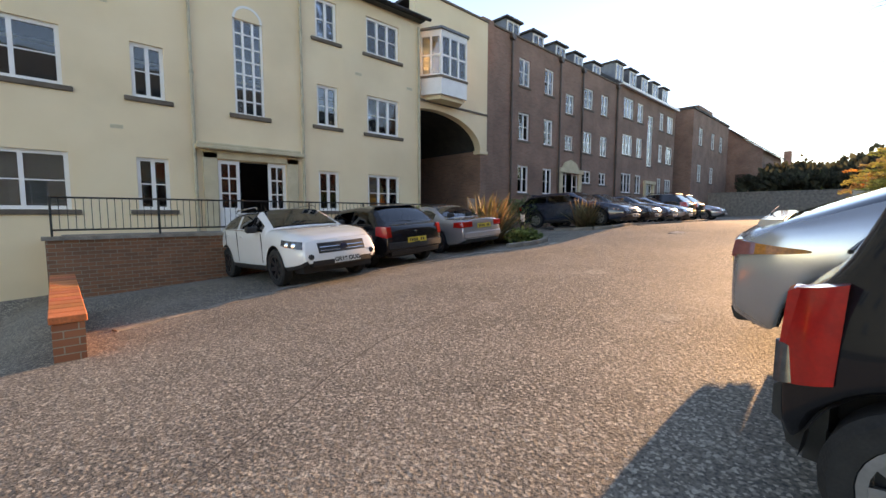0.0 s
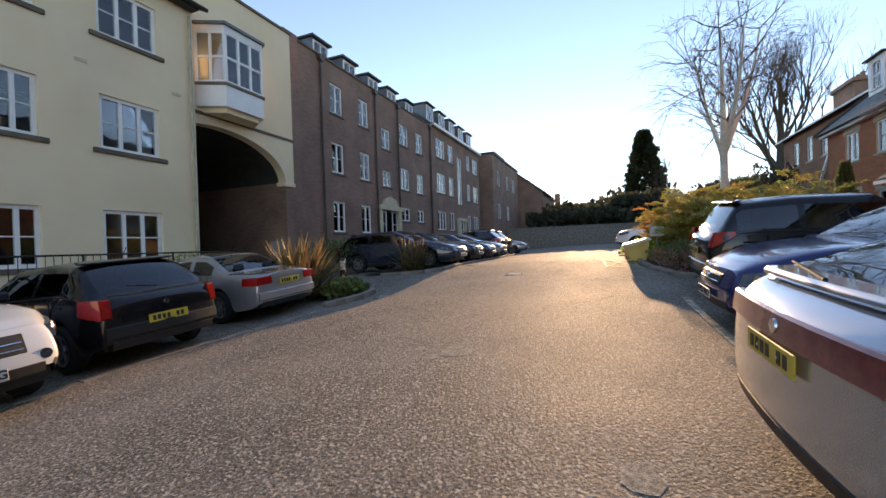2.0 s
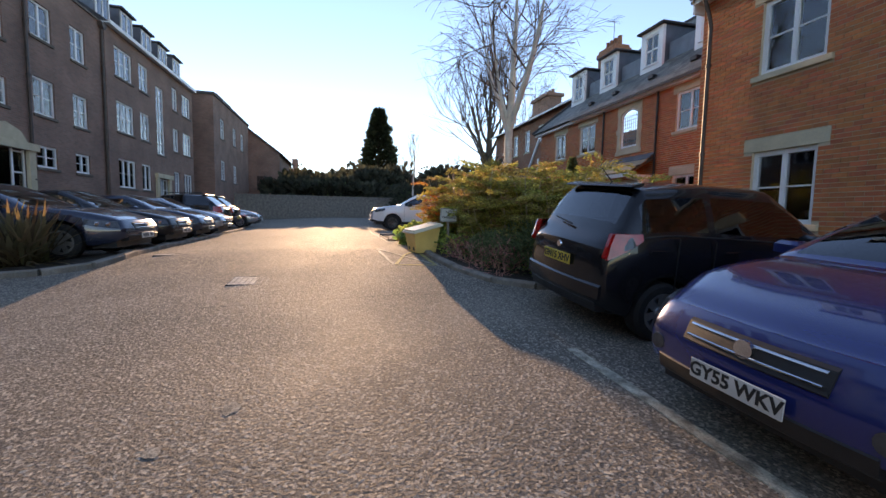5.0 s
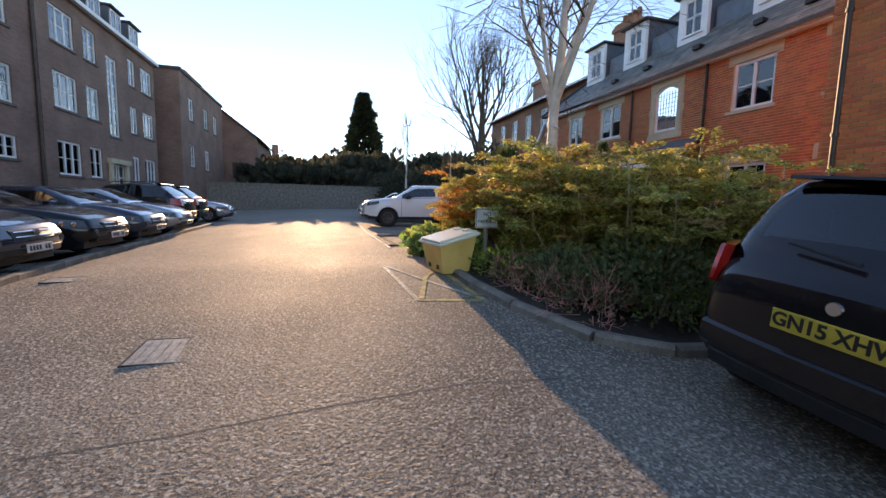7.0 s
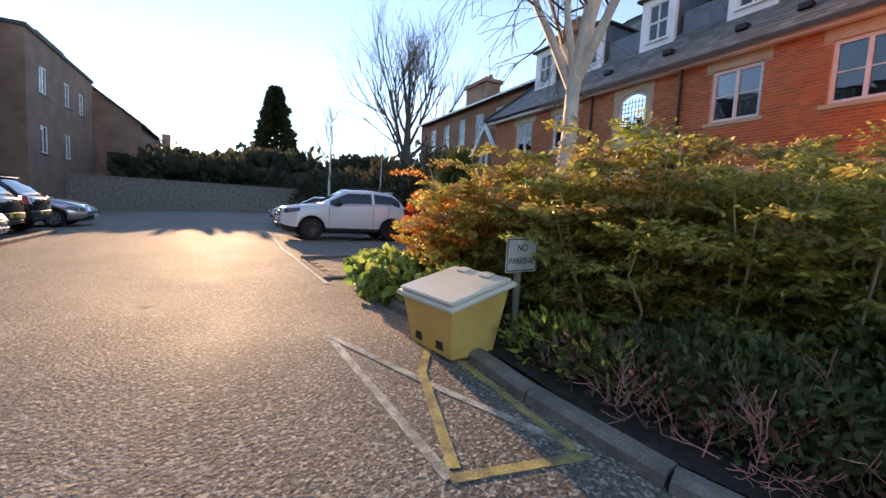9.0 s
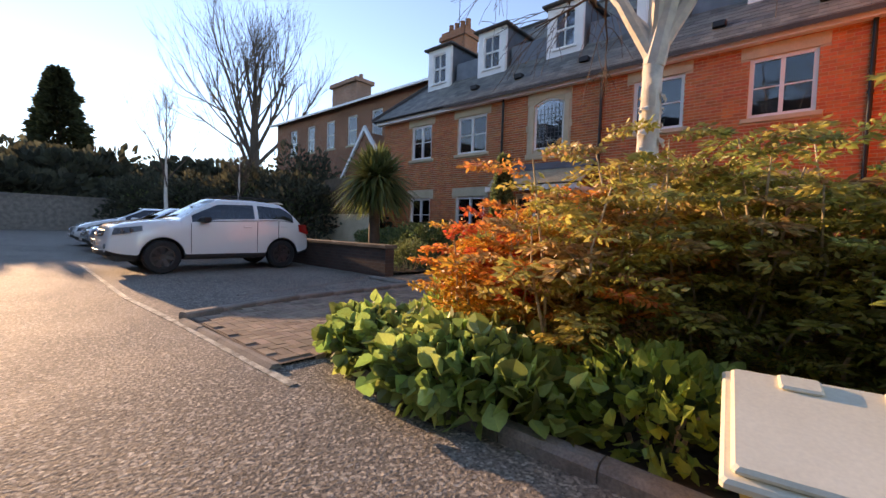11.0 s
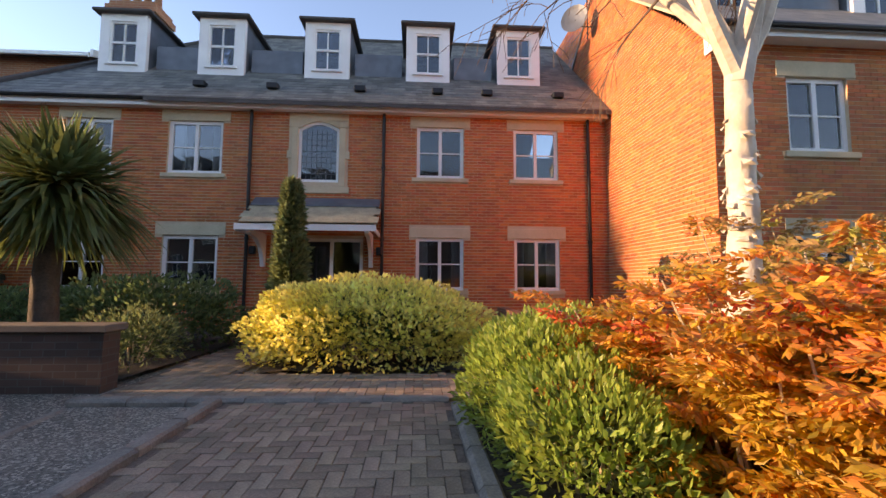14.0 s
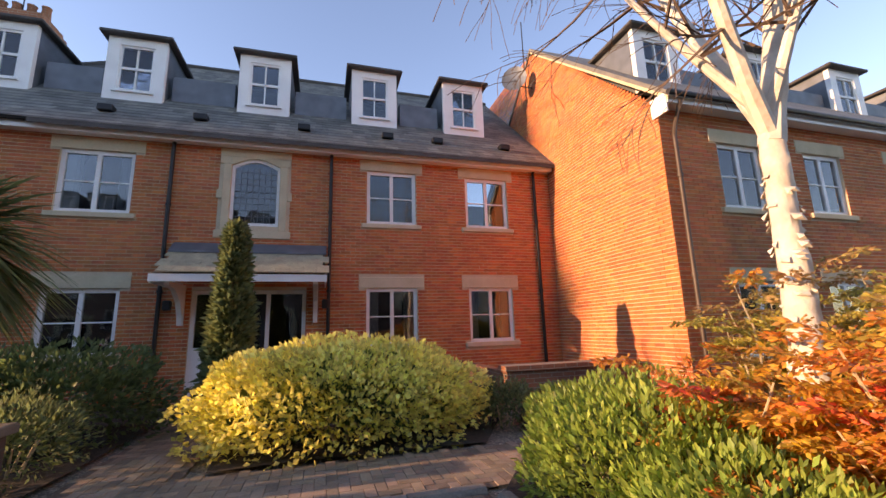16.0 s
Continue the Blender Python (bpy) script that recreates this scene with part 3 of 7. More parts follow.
def bricks(out, x0, x1, z0, z1, holes, to_world, course=0.075, first=0):
    """Stretchers laid in half bond, left out at the holes; each entry is (u0, u1, z0, z1)."""
    k = first
    z = z0
    while z < z1 - 0.03:
        u = x0 - (0.1125 if k % 2 else 0.0)
        while u < x1:
            a, b, c, d = max(u, x0) + 0.004, min(u + 0.225, x1) - 0.006, z + 0.007, z + course - 0.007
            u += 0.225
            for h in holes:
                if c < h[3] and d > h[2] and a < h[1] and b > h[0]:
                    if a >= h[0] and b <= h[1]:
                        a = b
                    elif a < h[0]:
                        b = h[0] - 0.004
                    else:
                        a = h[1] + 0.004
            if b - a > 0.012:
                out.append((a, b, c, d))
        z += course
        k += 1
    return out


def laid(list_of, to_world, parent, name="brickwork", mat=None, singles=()):
    """All bricks of a wall as one joined part, proud of the mortar, but for the singles."""
    sh = Shape()
    for i, (a, b, c, d) in enumerate(list_of):
        if i in singles:
            continue
        e = 0.0015 * math.sin(i * 12.9898)
        v = [to_world(u, w, z) for w in (0.0, 0.007 + e) for u, z in ((a, c), (b, c), (b, d), (a, d))]
        sh.add(v, [(4, 5, 6, 7), (0, 1, 5, 4), (1, 2, 6, 5), (2, 3, 7, 6), (3, 0, 4, 7)])
    ob = sh.object(name, mat or BRICK, parent)
    return tagged(ob, kind="stuff")


# ---- red brick house ----
HY = -8.5
red_house = thing("brick_house", "red brick apartment house with buff stone lintels and white dormers", "house")
H_UP = [(27.9, 29.0), (25.3, 26.6), (19.33, 20.52), (16.88, 18.04)]
HOLES = [(a, b, 3.72, 5.04) for a, b in H_UP] + [(a, b, 0.9, 2.2) for a, b in H_UP] + [(22.47, 23.46, 3.56, 5.1), (21.82, 24.05, -0.2, 2.16)]
facade(red_house, 15.6, 30.7, -0.4, 5.5, HY - 0.006, 1, HOLES, MORTAR)
block = [(a - 0.17, b + 0.17, 5.04, 5.3) for a, b in H_UP] + [(a - 0.17, b + 0.17, 2.2, 2.46) for a, b in H_UP] + [(a - 0.12, b + 0.12, z, z + 0.12) for a, b in H_UP for z in (3.6, 0.78)]
block += [(22.24, 23.7, 3.34, 5.3)]
fw_house = lambda u, w, z: (u, HY - 0.006 + w, z)
laid(bricks([], 15.6, 30.7, -0.4, 5.45, HOLES + block, fw_house), fw_house, red_house)
for i, (a, b) in enumerate(H_UP):
    window(red_house, a, b, 3.72, 5.04, HY, 1, 2, 1, STONE, STONE, 2 if i in (1,) else 0)
    window(red_house, a, b, 0.9, 2.2, HY, 1, 2, 1, STONE, STONE, 2 if i > 1 else 0)
# window with a low arched head in a stone surround
sur = Shape()
for d in ((22.24, 23.7, 5.12, 5.3), (22.24, 22.47, 4.95, 5.118), (23.46, 23.7, 4.95, 5.118), (22.3, 22.46, 3.45, 4.95), (23.47, 23.63, 3.45, 4.95), (22.2, 22.3, 4.15, 4.35), (23.63, 23.74, 4.15, 4.35), (22.2, 23.74, 3.28, 3.45)):
    sur.box(d[0], d[1], HY - 0.1, HY + 0.03, d[2], d[3], c=0.008)
sur_ob = sur.object("stone_surround", STONE, red_house)
aw = Shape()
n = 12
arc = [(22.47 + 0.99 * i / n, 4.93 + 0.17 * math.sin(math.pi * i / n)) for i in range(n + 1)]
inner = [(22.53 + 0.87 * i / n, 4.88 + 0.16 * math.sin(math.pi * i / n)) for i in range(n + 1)]
for i in range(n):
    aw.prism([arc[i], arc[i + 1], inner[i + 1], inner[i]], 1, HY - 0.09, HY - 0.03)
    sur_q = [arc[i], arc[i + 1], (arc[i + 1][0], 5.12), (arc[i][0], 5.12)]
    Shape().prism(sur_q, 1, HY - 0.1, HY + 0.028).object("arch_stone", STONE, sur_ob)
aw.box(22.47, 22.53, HY - 0.09, HY - 0.03, 3.56, 4.93)
aw.box(23.40, 23.46, HY - 0.09, HY - 0.03, 3.56, 4.93)
aw.box(22.53, 23.40, HY - 0.09, HY - 0.03, 3.56, 3.63)
arch_win = aw.object("window", WHITE, red_house, "arched window with leaded panes")
Shape().prism(inner[::-1] + [(22.53, 3.63), (23.40, 3.63)], 1, HY - 0.07, HY - 0.06).object("pane", GLASS, arch_win).visible_shadow = False
came = Shape()
for i in range(1, 7):
    came.box(22.53 + 0.87 * i / 7 - 0.006, 22.53 + 0.87 * i / 7 + 0.006, HY - 0.059, HY - 0.05, 3.63, 4.9)
for i in range(1, 9):
    came.box(22.53, 23.40, HY - 0.049, HY - 0.042, 3.63 + i * 0.145 - 0.006, 3.63 + i * 0.145 + 0.006)
came.object("lead_came", LEAD, arch_win)
# entrance
ent = Shape()
for d in ((21.82, 24.05, 2.08, 2.16), (21.82, 21.9, -0.1, 2.08), (23.97, 24.05, -0.1, 2.08), (22.55, 22.63, -0.1, 2.08), (23.32, 23.4, -0.1, 2.08), (21.9, 22.55, 0.85, 0.95), (23.4, 23.97, 0.85, 1.0)):
    ent.box(d[0], d[1], HY - 0.14, HY - 0.05, d[2], d[3])
entrance = ent.object("door_frame", WHITE, red_house, "white painted entrance frame with side lights")
for a, b, c, d in ((21.9, 22.55, 0.95, 2.08), (23.4, 23.97, 1.0, 2.08), (21.9, 22.55, -0.1, 0.85)):
    box_part("pane", GLASS, entrance, a, b, HY - 0.1, HY - 0.09, c, d)
box_part("door_panel", WHITE, entrance, 23.4, 23.97, HY - 0.12, HY - 0.07, -0.1, 0.85)
dr = Shape().box(22.63, 22.73, HY - 0.12, HY - 0.08, -0.1, 2.08).box(23.22, 23.32, HY - 0.12, HY - 0.08, -0.1, 2.08).box(22.73, 23.22, HY - 0.12, HY - 0.08, -0.1, 0.3).box(22.73, 23.22, HY - 0.12, HY - 0.08, 1.96, 2.08)
for z in (0.7, 1.1, 1.5):
    dr.box(22.73, 23.22, HY - 0.115, HY - 0.085, z, z + 0.05)
dr.box(22.95, 23.0, HY - 0.114, HY - 0.086, 0.3, 1.96)
leafd = dr.object("door", BLACK, entrance, "dark glazed entrance door")
box_part("pane", GLASS, leafd, 22.73, 23.22, HY - 0.105, HY - 0.098, 0.3, 1.96)
box_part("notice", PLATE_WHITE, entrance, 23.5, 23.66, HY - 0.088, HY - 0.082, 1.25, 1.45)
# porch canopy with stone tiles and a lead flashing
can = Shape()
can.prism([(-7.42, 2.36), (-8.5, 2.98), (-8.5, 2.90), (-7.42, 2.28)], 0, 21.45, 24.42)
canopy = can.object("canopy", WOOD, red_house, "tiled porch canopy on white brackets")
box_part("fascia", WHITE, canopy, 21.4, 24.47, -7.44, -7.41, 2.22, 2.36)
box_part("end_board", WHITE, canopy, 21.41, 21.44, -8.5, -7.44, 2.2, 2.3)
box_part("end_board", WHITE, canopy, 24.43, 24.46, -8.5, -7.44, 2.2, 2.3)
for r in range(4):
    for i in range(12):
        a = 21.42 + i * 0.25 + (0.125 if r % 2 else 0) - 0.06
        if a > 24.3:
            continue
        y0, z0 = -7.38 - r * 0.23, 2.39 + r * 0.132
        sh = Shape()
        sh.prism([(y0, z0), (y0, z0 + 0.022), (y0 - 0.30, z0 + 0.194), (y0 - 0.30, z0 + 0.172)], 0, a + 0.003, min(a + 0.247, 24.46))
        sh.object("roof_tile", TILE, canopy)
fl = Shape().prism([(-8.2, 2.90), (-8.2, 2.935), (-8.5, 3.16), (-8.5, 3.05)], 0, 21.42, 24.45)
fl.object("flashing", LEAD, canopy)
for x in (21.62, 24.2):
    b = Shape()
    b.prism([(-8.5, 1.45), (-8.5, 2.25), (-7.5, 2.25), (-7.5, 2.17), (-7.9, 2.10), (-8.2, 1.9), (-8.36, 1.62), (-8.40, 1.45)], 0, x - 0.045, x + 0.045)
    b.object("bracket", WHITE, canopy)
for x in (21.42, 24.45):
    lt = Shape().box(x - 0.07, x + 0.07, HY, HY + 0.14, 1.75, 1.95, c=0.02).object("lantern", BLACK, red_house)
# gutter, fascia, pipes
box_part("fascia", WHITE, red_house, 15.62, 30.95, -8.28, -8.24, 5.3, 5.48)
box_part("soffit", WHITE, red_house, 15.62, 30.95, -8.492, -8.28, 5.32, 5.36)
g = Shape()
g.tube([(15.65, -8.18, 5.46), (30.98, -8.18, 5.46)], [0.055, 0.055], 8)
g.object("gutter", BLACK, red_house, smooth=True)
for x in (24.6, 21.35, 16.1):
    pipe(red_house, x, HY, -0.1, 5.4, BLACK, 1)
# roof: slates on the front slope, a hip at the far end
RS = Shape()
ridge_y, ridge_z = -12.6, 9.72
RS.prism([(-8.12, 5.46), (ridge_y, ridge_z), (ridge_y, ridge_z - 0.12), (-8.12, 5.36)], 0, 15.6, 27.0)
RS.add([(27.0, -8.12, 5.46), (31.1, -8.12, 5.46), (27.0, ridge_y, ridge_z), (31.1, -17.0, 5.46), (27.0, -17.0, 5.46), (15.6, -17.0, 5.46), (15.6, ridge_y, ridge_z)], [(0, 1, 2), (1, 3, 2), (2, 3, 4), (2, 4, 5, 6)])
roof = RS.object("roof", ROOF_DARK, red_house)
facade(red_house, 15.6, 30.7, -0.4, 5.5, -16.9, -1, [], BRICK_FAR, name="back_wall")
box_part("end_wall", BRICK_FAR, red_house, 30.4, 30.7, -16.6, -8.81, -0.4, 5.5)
# unseen wall and dark sheet, added so that the windows look dark
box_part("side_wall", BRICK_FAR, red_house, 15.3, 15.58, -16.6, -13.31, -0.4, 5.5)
box_part("inner_wall", INTERIOR_SHADE, red_house, 15.7, 30.3, -12.2, -12.0, -0.3, 5.4)
sl = Shape()
slope = math.hypot(ridge_y + 8.12, ridge_z - 5.46)
dy, dz = (ridge_y + 8.12) / slope, (ridge_z - 5.46) / slope
rr = random.Random(5)
rowi = 0
d = 0.0
while d < slope - 0.1:
    x = 15.6 - (0.15 if rowi % 2 else 0)
    lim = 31.05 - max(0.0, d * 0.91)
    while x < lim:
        a, b = max(x, 15.6) + 0.002, min(x + 0.3, lim) - 0.002
        x += 0.3
        if b - a < 0.03:
            continue
        j = rr.uniform(-0.004, 0.004)
        p0 = Vector((0, -8.14 + dy * (d - 0.02 + j), 5.475 + dz * (d - 0.02 + j)))
        p1 = Vector((0, -8.14 + dy * (d + 0.30), 5.475 + dz * (d + 0.30) - 0.008))
        up = Vector((0, -dz * -1, dy * -1)) * 0.012
        sl.add([(a, p0.y, p0.z), (b, p0.y, p0.z), (b, p0.y + up.y, p0.z + abs(up.z)), (a, p0.y + up.y, p0.z + abs(up.z)), (b, p1.y, p1.z + 0.01), (a, p1.y, p1.z + 0.01)], [(0, 1, 2, 3), (3, 2, 4, 5)])
    d += 0.2
    rowi += 1
tagged(sl.object("slates", SLATE, red_house), kind="stuff")
sh = Shape()
sh.tube([(15.6, ridge_y, ridge_z), (27.0, ridge_y, ridge_z)], [0.09, 0.09], 8)
sh.tube([(27.0, ridge_y, ridge_z), (31.1, -8.12, 5.5)], [0.08, 0.08], 8)
sh.object("ridge", ROOF_DARK, red_house)
for x in (26.0, 24.2, 22.0, 20.0, 18.7, 16.8):
    vent = Shape().box(x - 0.14, x + 0.14, -8.78, -8.56, 5.98, 6.13, c=0.015).object("roof_vent", BLACK, red_house)


def dormer(parent, xc, y, z0, z1, w=1.22, s=1, back=2.2, base=6.55):
    """A flat-capped dormer with a white front and dark sheeted cheeks."""
    x0, x1 = xc - w / 2, xc + w / 2
    wy, wx0, wx1, wz0, wz1 = y, xc - 0.36, xc + 0.36, z0 + 0.22, z1 - 0.3
    sh = Shape()
    wall_pieces(sh, x0, x1, z0 - 0.05, z1 - 0.1, [(wx0, wx1, wz0, wz1)], lambda a, b, c, d: sh.box(a, b, min(y, y - s * 0.12), max(y, y - s * 0.12), c, d))
    front = sh.object("dormer", WHITE, parent, "white-fronted dormer with a dark flat cap")
    for a, b in ((x0, x0 + 0.04), (x1 - 0.04, x1)):
        c = Shape()
        c.prism([(y - s * 0.122, z0 - 0.05), (y - s * 0.122, z1 - 0.1), (y - s * back, z1 - 0.1)], 0, a, b)
        c.object("cheek", LEAD, front)
    cp = Shape()
    yy = (y + s * 0.16, y - s * (back + 0.1))
    cp.box(x0 - 0.15, x1 + 0.15, min(yy), max(yy), z1 - 0.1, z1 - 0.015, c=0.02)
    cp.object("cap", ROOF_DARK, front)
    wf = Shape()
    for d in ((wx0, wx1, wz0, wz0 + 0.06), (wx0, wx1, wz1 - 0.05, wz1), (wx0, wx0 + 0.05, wz0 + 0.06, wz1 - 0.05), (wx1 - 0.05, wx1, wz0 + 0.06, wz1 - 0.05), (wx0 + 0.05, wx1 - 0.05, (wz0 + wz1) / 2 - 0.03, (wz0 + wz1) / 2 + 0.03), (xc - 0.015, xc + 0.015, wz0 + 0.06, wz1 - 0.05)):
        wf.box(d[0], d[1], min(y - s * 0.03, y - s * 0.08), max(y - s * 0.03, y - s * 0.08), d[2], d[3])
    wf.object("sash", WHITE, front)
    p = Shape().box(wx0 + 0.05, wx1 - 0.05, min(y - s * 0.06, y - s * 0.067), max(y - s * 0.06, y - s * 0.067), wz0 + 0.06, wz1 - 0.05).object("pane", GLASS, front)
    p.visible_shadow = False
    sl = Shape().box(wx0 - 0.06, wx1 + 0.06, min(y, y + s * 0.06), max(y, y + s * 0.06), wz0 - 0.05, wz0 - 0.002).object("sill", WHITE, front)
    return front


for xc in (28.45, 25.87, 23.03, 20.24, 17.66):
    dormer(red_house, xc, -9.4, 6.7, 8.4)
for a, b in ((26.6, 27.7), (23.75, 25.15), (20.98, 22.3), (18.4, 19.5)):
    ls = Shape().prism([(-9.62, 6.9), (-9.62, 7.55), (-9.9, 7.62), (-9.9, 6.9)], 0, a, b).object("lead_apron", LEAD, red_house)
ch = Shape().box(29.5, 31.0, -13.2, -12.2, 8.0, 10.2).box(29.42, 31.08, -13.28, -12.12, 10.2, 10.42).box(29.5, 31.0, -13.2, -12.2, 10.42, 10.6)
chim = ch.object("chimney", BRICK_FAR, red_house)
for i in range(4):
    x = 29.72 + i * 0.36
    Shape().tube([(x, -12.7, 10.6), (x, -12.7, 11.05), (x, -12.7, 11.12)], [0.14, 0.11, 0.13], 10).object("chimney_pot", BRICK_FAR, chim, smooth=True)
sh = Shape()
sh.tube([(30.3, -12.7, 10.6), (30.3, -12.7, 12.3)], [0.018, 0.015], 6)
sh.tube([(29.7, -12.7, 12.25), (30.9, -12.7, 12.35)], [0.01, 0.01], 5)
for i in range(6):
    sh.tube([(29.8 + i * 0.2, -13.0, 12.27 + i * 0.016), (29.8 + i * 0.2, -12.4, 12.27 + i * 0.016)], [0.006, 0.006], 4)
sh.object("aerial", BLACK, chim)

# ---- wing nearer the road ----
WY, WX = -4.6, 15.6
wing = thing("brick_wing", "projecting red brick wing with a sunlit gable end", "house")
W_COLS = [(13.2, 14.3), (10.9, 12.0), (8.2, 9.3), (5.6, 6.7), (3.0, 4.1), (0.4, 1.5)]
WH = [(a, b, 3.3, 4.6) for a, b in W_COLS] + [(a, b, 0.62, 1.92) for a, b in W_COLS]
facade(wing, -4.0, WX - 0.008, -1.6, 5.3, WY - 0.006, 1, WH, MORTAR)
wb = [(a - 0.17, b + 0.17, z, z + 0.26) for a, b in W_COLS for z in (4.6, 1.92)] + [(a - 0.12, b + 0.12, z, z + 0.12) for a, b in W_COLS for z in (3.18, 0.5)]
fw_wing = lambda u, w, z: (u, WY - 0.006 + w, z)
laid(bricks([], 6.0, WX, -0.9, 5.2, WH + wb, fw_wing), fw_wing, wing)
for i, (a, b) in enumerate(W_COLS):
    window(wing, a, b, 3.3, 4.6, WY, 1, 2, 1, STONE, STONE, 1 if i % 2 == 0 else 2)
    window(wing, a, b, 0.62, 1.92, WY, 1, 2, 1, STONE, STONE, 2)
gab = Shape()
APEX_Y, APEX_Z = -8.9, 9.45
gab.prism([(WY - 0.31, -0.4), (WY - 0.31, 5.3), (APEX_Y, APEX_Z - 0.05), (-13.3, 5.3), (-13.3, -0.4)], 0, WX - 0.3, WX - 0.006)
gab.object("gable_wall", MORTAR, wing)
gl = []
z, k = -0.4, 0
while z < APEX_Z - 0.15:
    y_front = WY if z < 5.2 else WY - (z - 5.2) * (WY - APEX_Y) / (APEX_Z - 5.2)
    y_back = -8.9 if z < 5.46 else -8.2 - (z - 5.46) * 1.05
    if z < 5.46:
        y_back = -8.5
    bricks(gl, y_back, y_front, z, z + 0.075, [], None, first=k)
    z += 0.075
    k += 1
fw_gab = lambda u, w, z: (WX - 0.006 + w, u, z)
GABLE_SINGLE = [i for i, q in enumerate(gl) if q[1] > -7.0 and 2.2 < q[2] < 4.1][:300]
laid(gl, fw_gab, wing, singles=set(GABLE_SINGLE))
box_part("fascia", WHITE, wing, -4.0, WX + 0.02, WY + 0.24, WY + 0.28, 5.12, 5.3)
box_part("soffit", WHITE, wing, -4.0, WX + 0.02, WY + 0.006, WY + 0.24, 5.14, 5.18)
Shape().tube([(-4.0, WY + 0.34, 5.28), (WX + 0.05, WY + 0.34, 5.28)], [0.055, 0.055], 8).object("gutter", BLACK, wing, smooth=True)
box_part("eaves_box", WHITE, wing, WX + 0.005, WX + 0.04, WY - 0.1, WY + 0.26, 4.95, 5.32)
vg = Shape()
vg.prism([(WY + 0.3, 5.28), (APEX_Y, APEX_Z), (APEX_Y, APEX_Z - 0.13), (WY + 0.3, 5.15)], 0, WX + 0.002, WX + 0.03)
vg.object("verge", STONE, wing)
pipe(wing, 15.35, WY, -0.2, 4.6, PIPE_BROWN, 1)
Shape().tube([(15.35, WY + 0.07, 4.6), (15.35, WY + 0.12, 4.8), (15.35, WY + 0.3, 5.2)], [0.04] * 3, 8).object("swan_neck", PIPE_BROWN, wing)
wr = Shape().prism([(WY + 0.34, 5.3), (APEX_Y, APEX_Z + 0.05), (APEX_Y, APEX_Z - 0.08), (WY + 0.34, 5.2)], 0, -4.0, WX + 0.04)
wr.prism([(-13.5, 5.3), (APEX_Y, APEX_Z + 0.05), (APEX_Y, APEX_Z - 0.08), (-13.5, 5.2)], 0, -4.0, WX + 0.04)
wr.object("roof", SLATE, wing)
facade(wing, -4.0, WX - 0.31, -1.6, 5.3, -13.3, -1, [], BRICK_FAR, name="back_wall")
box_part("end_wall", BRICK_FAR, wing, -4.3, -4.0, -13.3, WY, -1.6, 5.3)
for xc in (14.2, 11.0, 7.8, 4.6):
    dormer(wing, xc, WY - 1.15, 6.35, 8.0, back=1.8)
for a, b in ((11.7, 13.5), (8.5, 10.3), (5.3, 7.1)):
    Shape().prism([(WY - 1.35, 6.6), (WY - 1.35, 7.2), (WY - 1.7, 7.3), (WY - 1.7, 6.6)], 0, a, b).object("lead_apron", LEAD, wing)
# satellite dish on the gable
dish = thing("satellite_dish", "grey satellite dish on a bracket at the gable", "satellite dish", (15.85, -9.1, 8.35))
ds = Shape()
rings = [(0.0, 0.0), (0.15, 0.01), (0.28, 0.035), (0.38, 0.07)]
for (r0, h0), (r1, h1) in zip(rings, rings[1:]):
    for i in range(16):
        a, b = 2 * math.pi * i / 16, 2 * math.pi * (i + 1) / 16
        ds.add([(h0, r0 * math.cos(a), r0 * math.sin(a)), (h0, r0 * math.cos(b), r0 * math.sin(b)), (h1, r1 * math.cos(b), r1 * math.sin(b)), (h1, r1 * math.cos(a), r1 * math.sin(a)), (h0 - 0.01, r0 * math.cos(a), r0 * math.sin(a)), (h0 - 0.01, r0 * math.cos(b), r0 * math.sin(b)), (h1 - 0.01, r1 * math.cos(b), r1 * math.sin(b)), (h1 - 0.01, r1 * math.cos(a), r1 * math.sin(a))], [(0, 1, 2, 3), (7, 6, 5, 4)])
ds.object("reflector", LEAD, dish, m=pose(0.3, 0.1, 0.1, 0, 0, 50), smooth=True)
Shape().tube([(-0.25, 0.1, -0.1), (0.1, 0.1, -0.1), (0.3, 0.1, 0.08)], [0.02] * 3, 6).object("arm", BLACK, dish)
Shape().tube([(-0.1, 0.0, -0.4), (-0.1, 0.0, 2.2)], [0.02, 0.015], 6).object("mast", BLACK, dish)

# ---- cream building ----
CY = 12.5
cream = thing("cream_building", "cream rendered apartment building with white sash windows", "building")
CW = []
for z0, z1 in ((0.28, 1.53), (2.93, 4.18), (5.56, 6.75)):
    CW += [(-0.2, 2.0, z0, z1), (3.2, 3.86, z0, z1), (7.83, 8.55, z0, z1), (9.65, 11.0, z0, z1), (-4.6, -3.2, z0, z1), (-7.0, -6.3, z0, z1)]
CH = CW + [(5.46, 6.24, 2.9, 5.4), (4.96, 6.78, -0.3, 1.62)]
facade(cream, -12.0, 12.0, -3.2, 7.35, CY, -1, CH, CREAM)
for a, b, c, d in CW:
    wide = b - a > 1.0
    window(cream, a, b, c, d, CY, -1, 3 if wide else 2, 1, None, STONE_BROWN, 0 if not wide else (1 if c < 1 and a < 0 else 0), sill_over=0.16)
tall = Shape()
n = 12
arc = [(5.85 + 0.39 * math.cos(math.pi * i / n), 5.4 + 0.39 * math.sin(math.pi * i / n)) for i in range(n + 1)]
arc_in = [(5.85 + 0.33 * math.cos(math.pi * i / n), 5.4 + 0.33 * math.sin(math.pi * i / n)) for i in range(n + 1)]
for i in range(n):
    tall.prism([arc[i], arc[i + 1], arc_in[i + 1], arc_in[i]], 1, CY - 0.01, CY + 0.05)
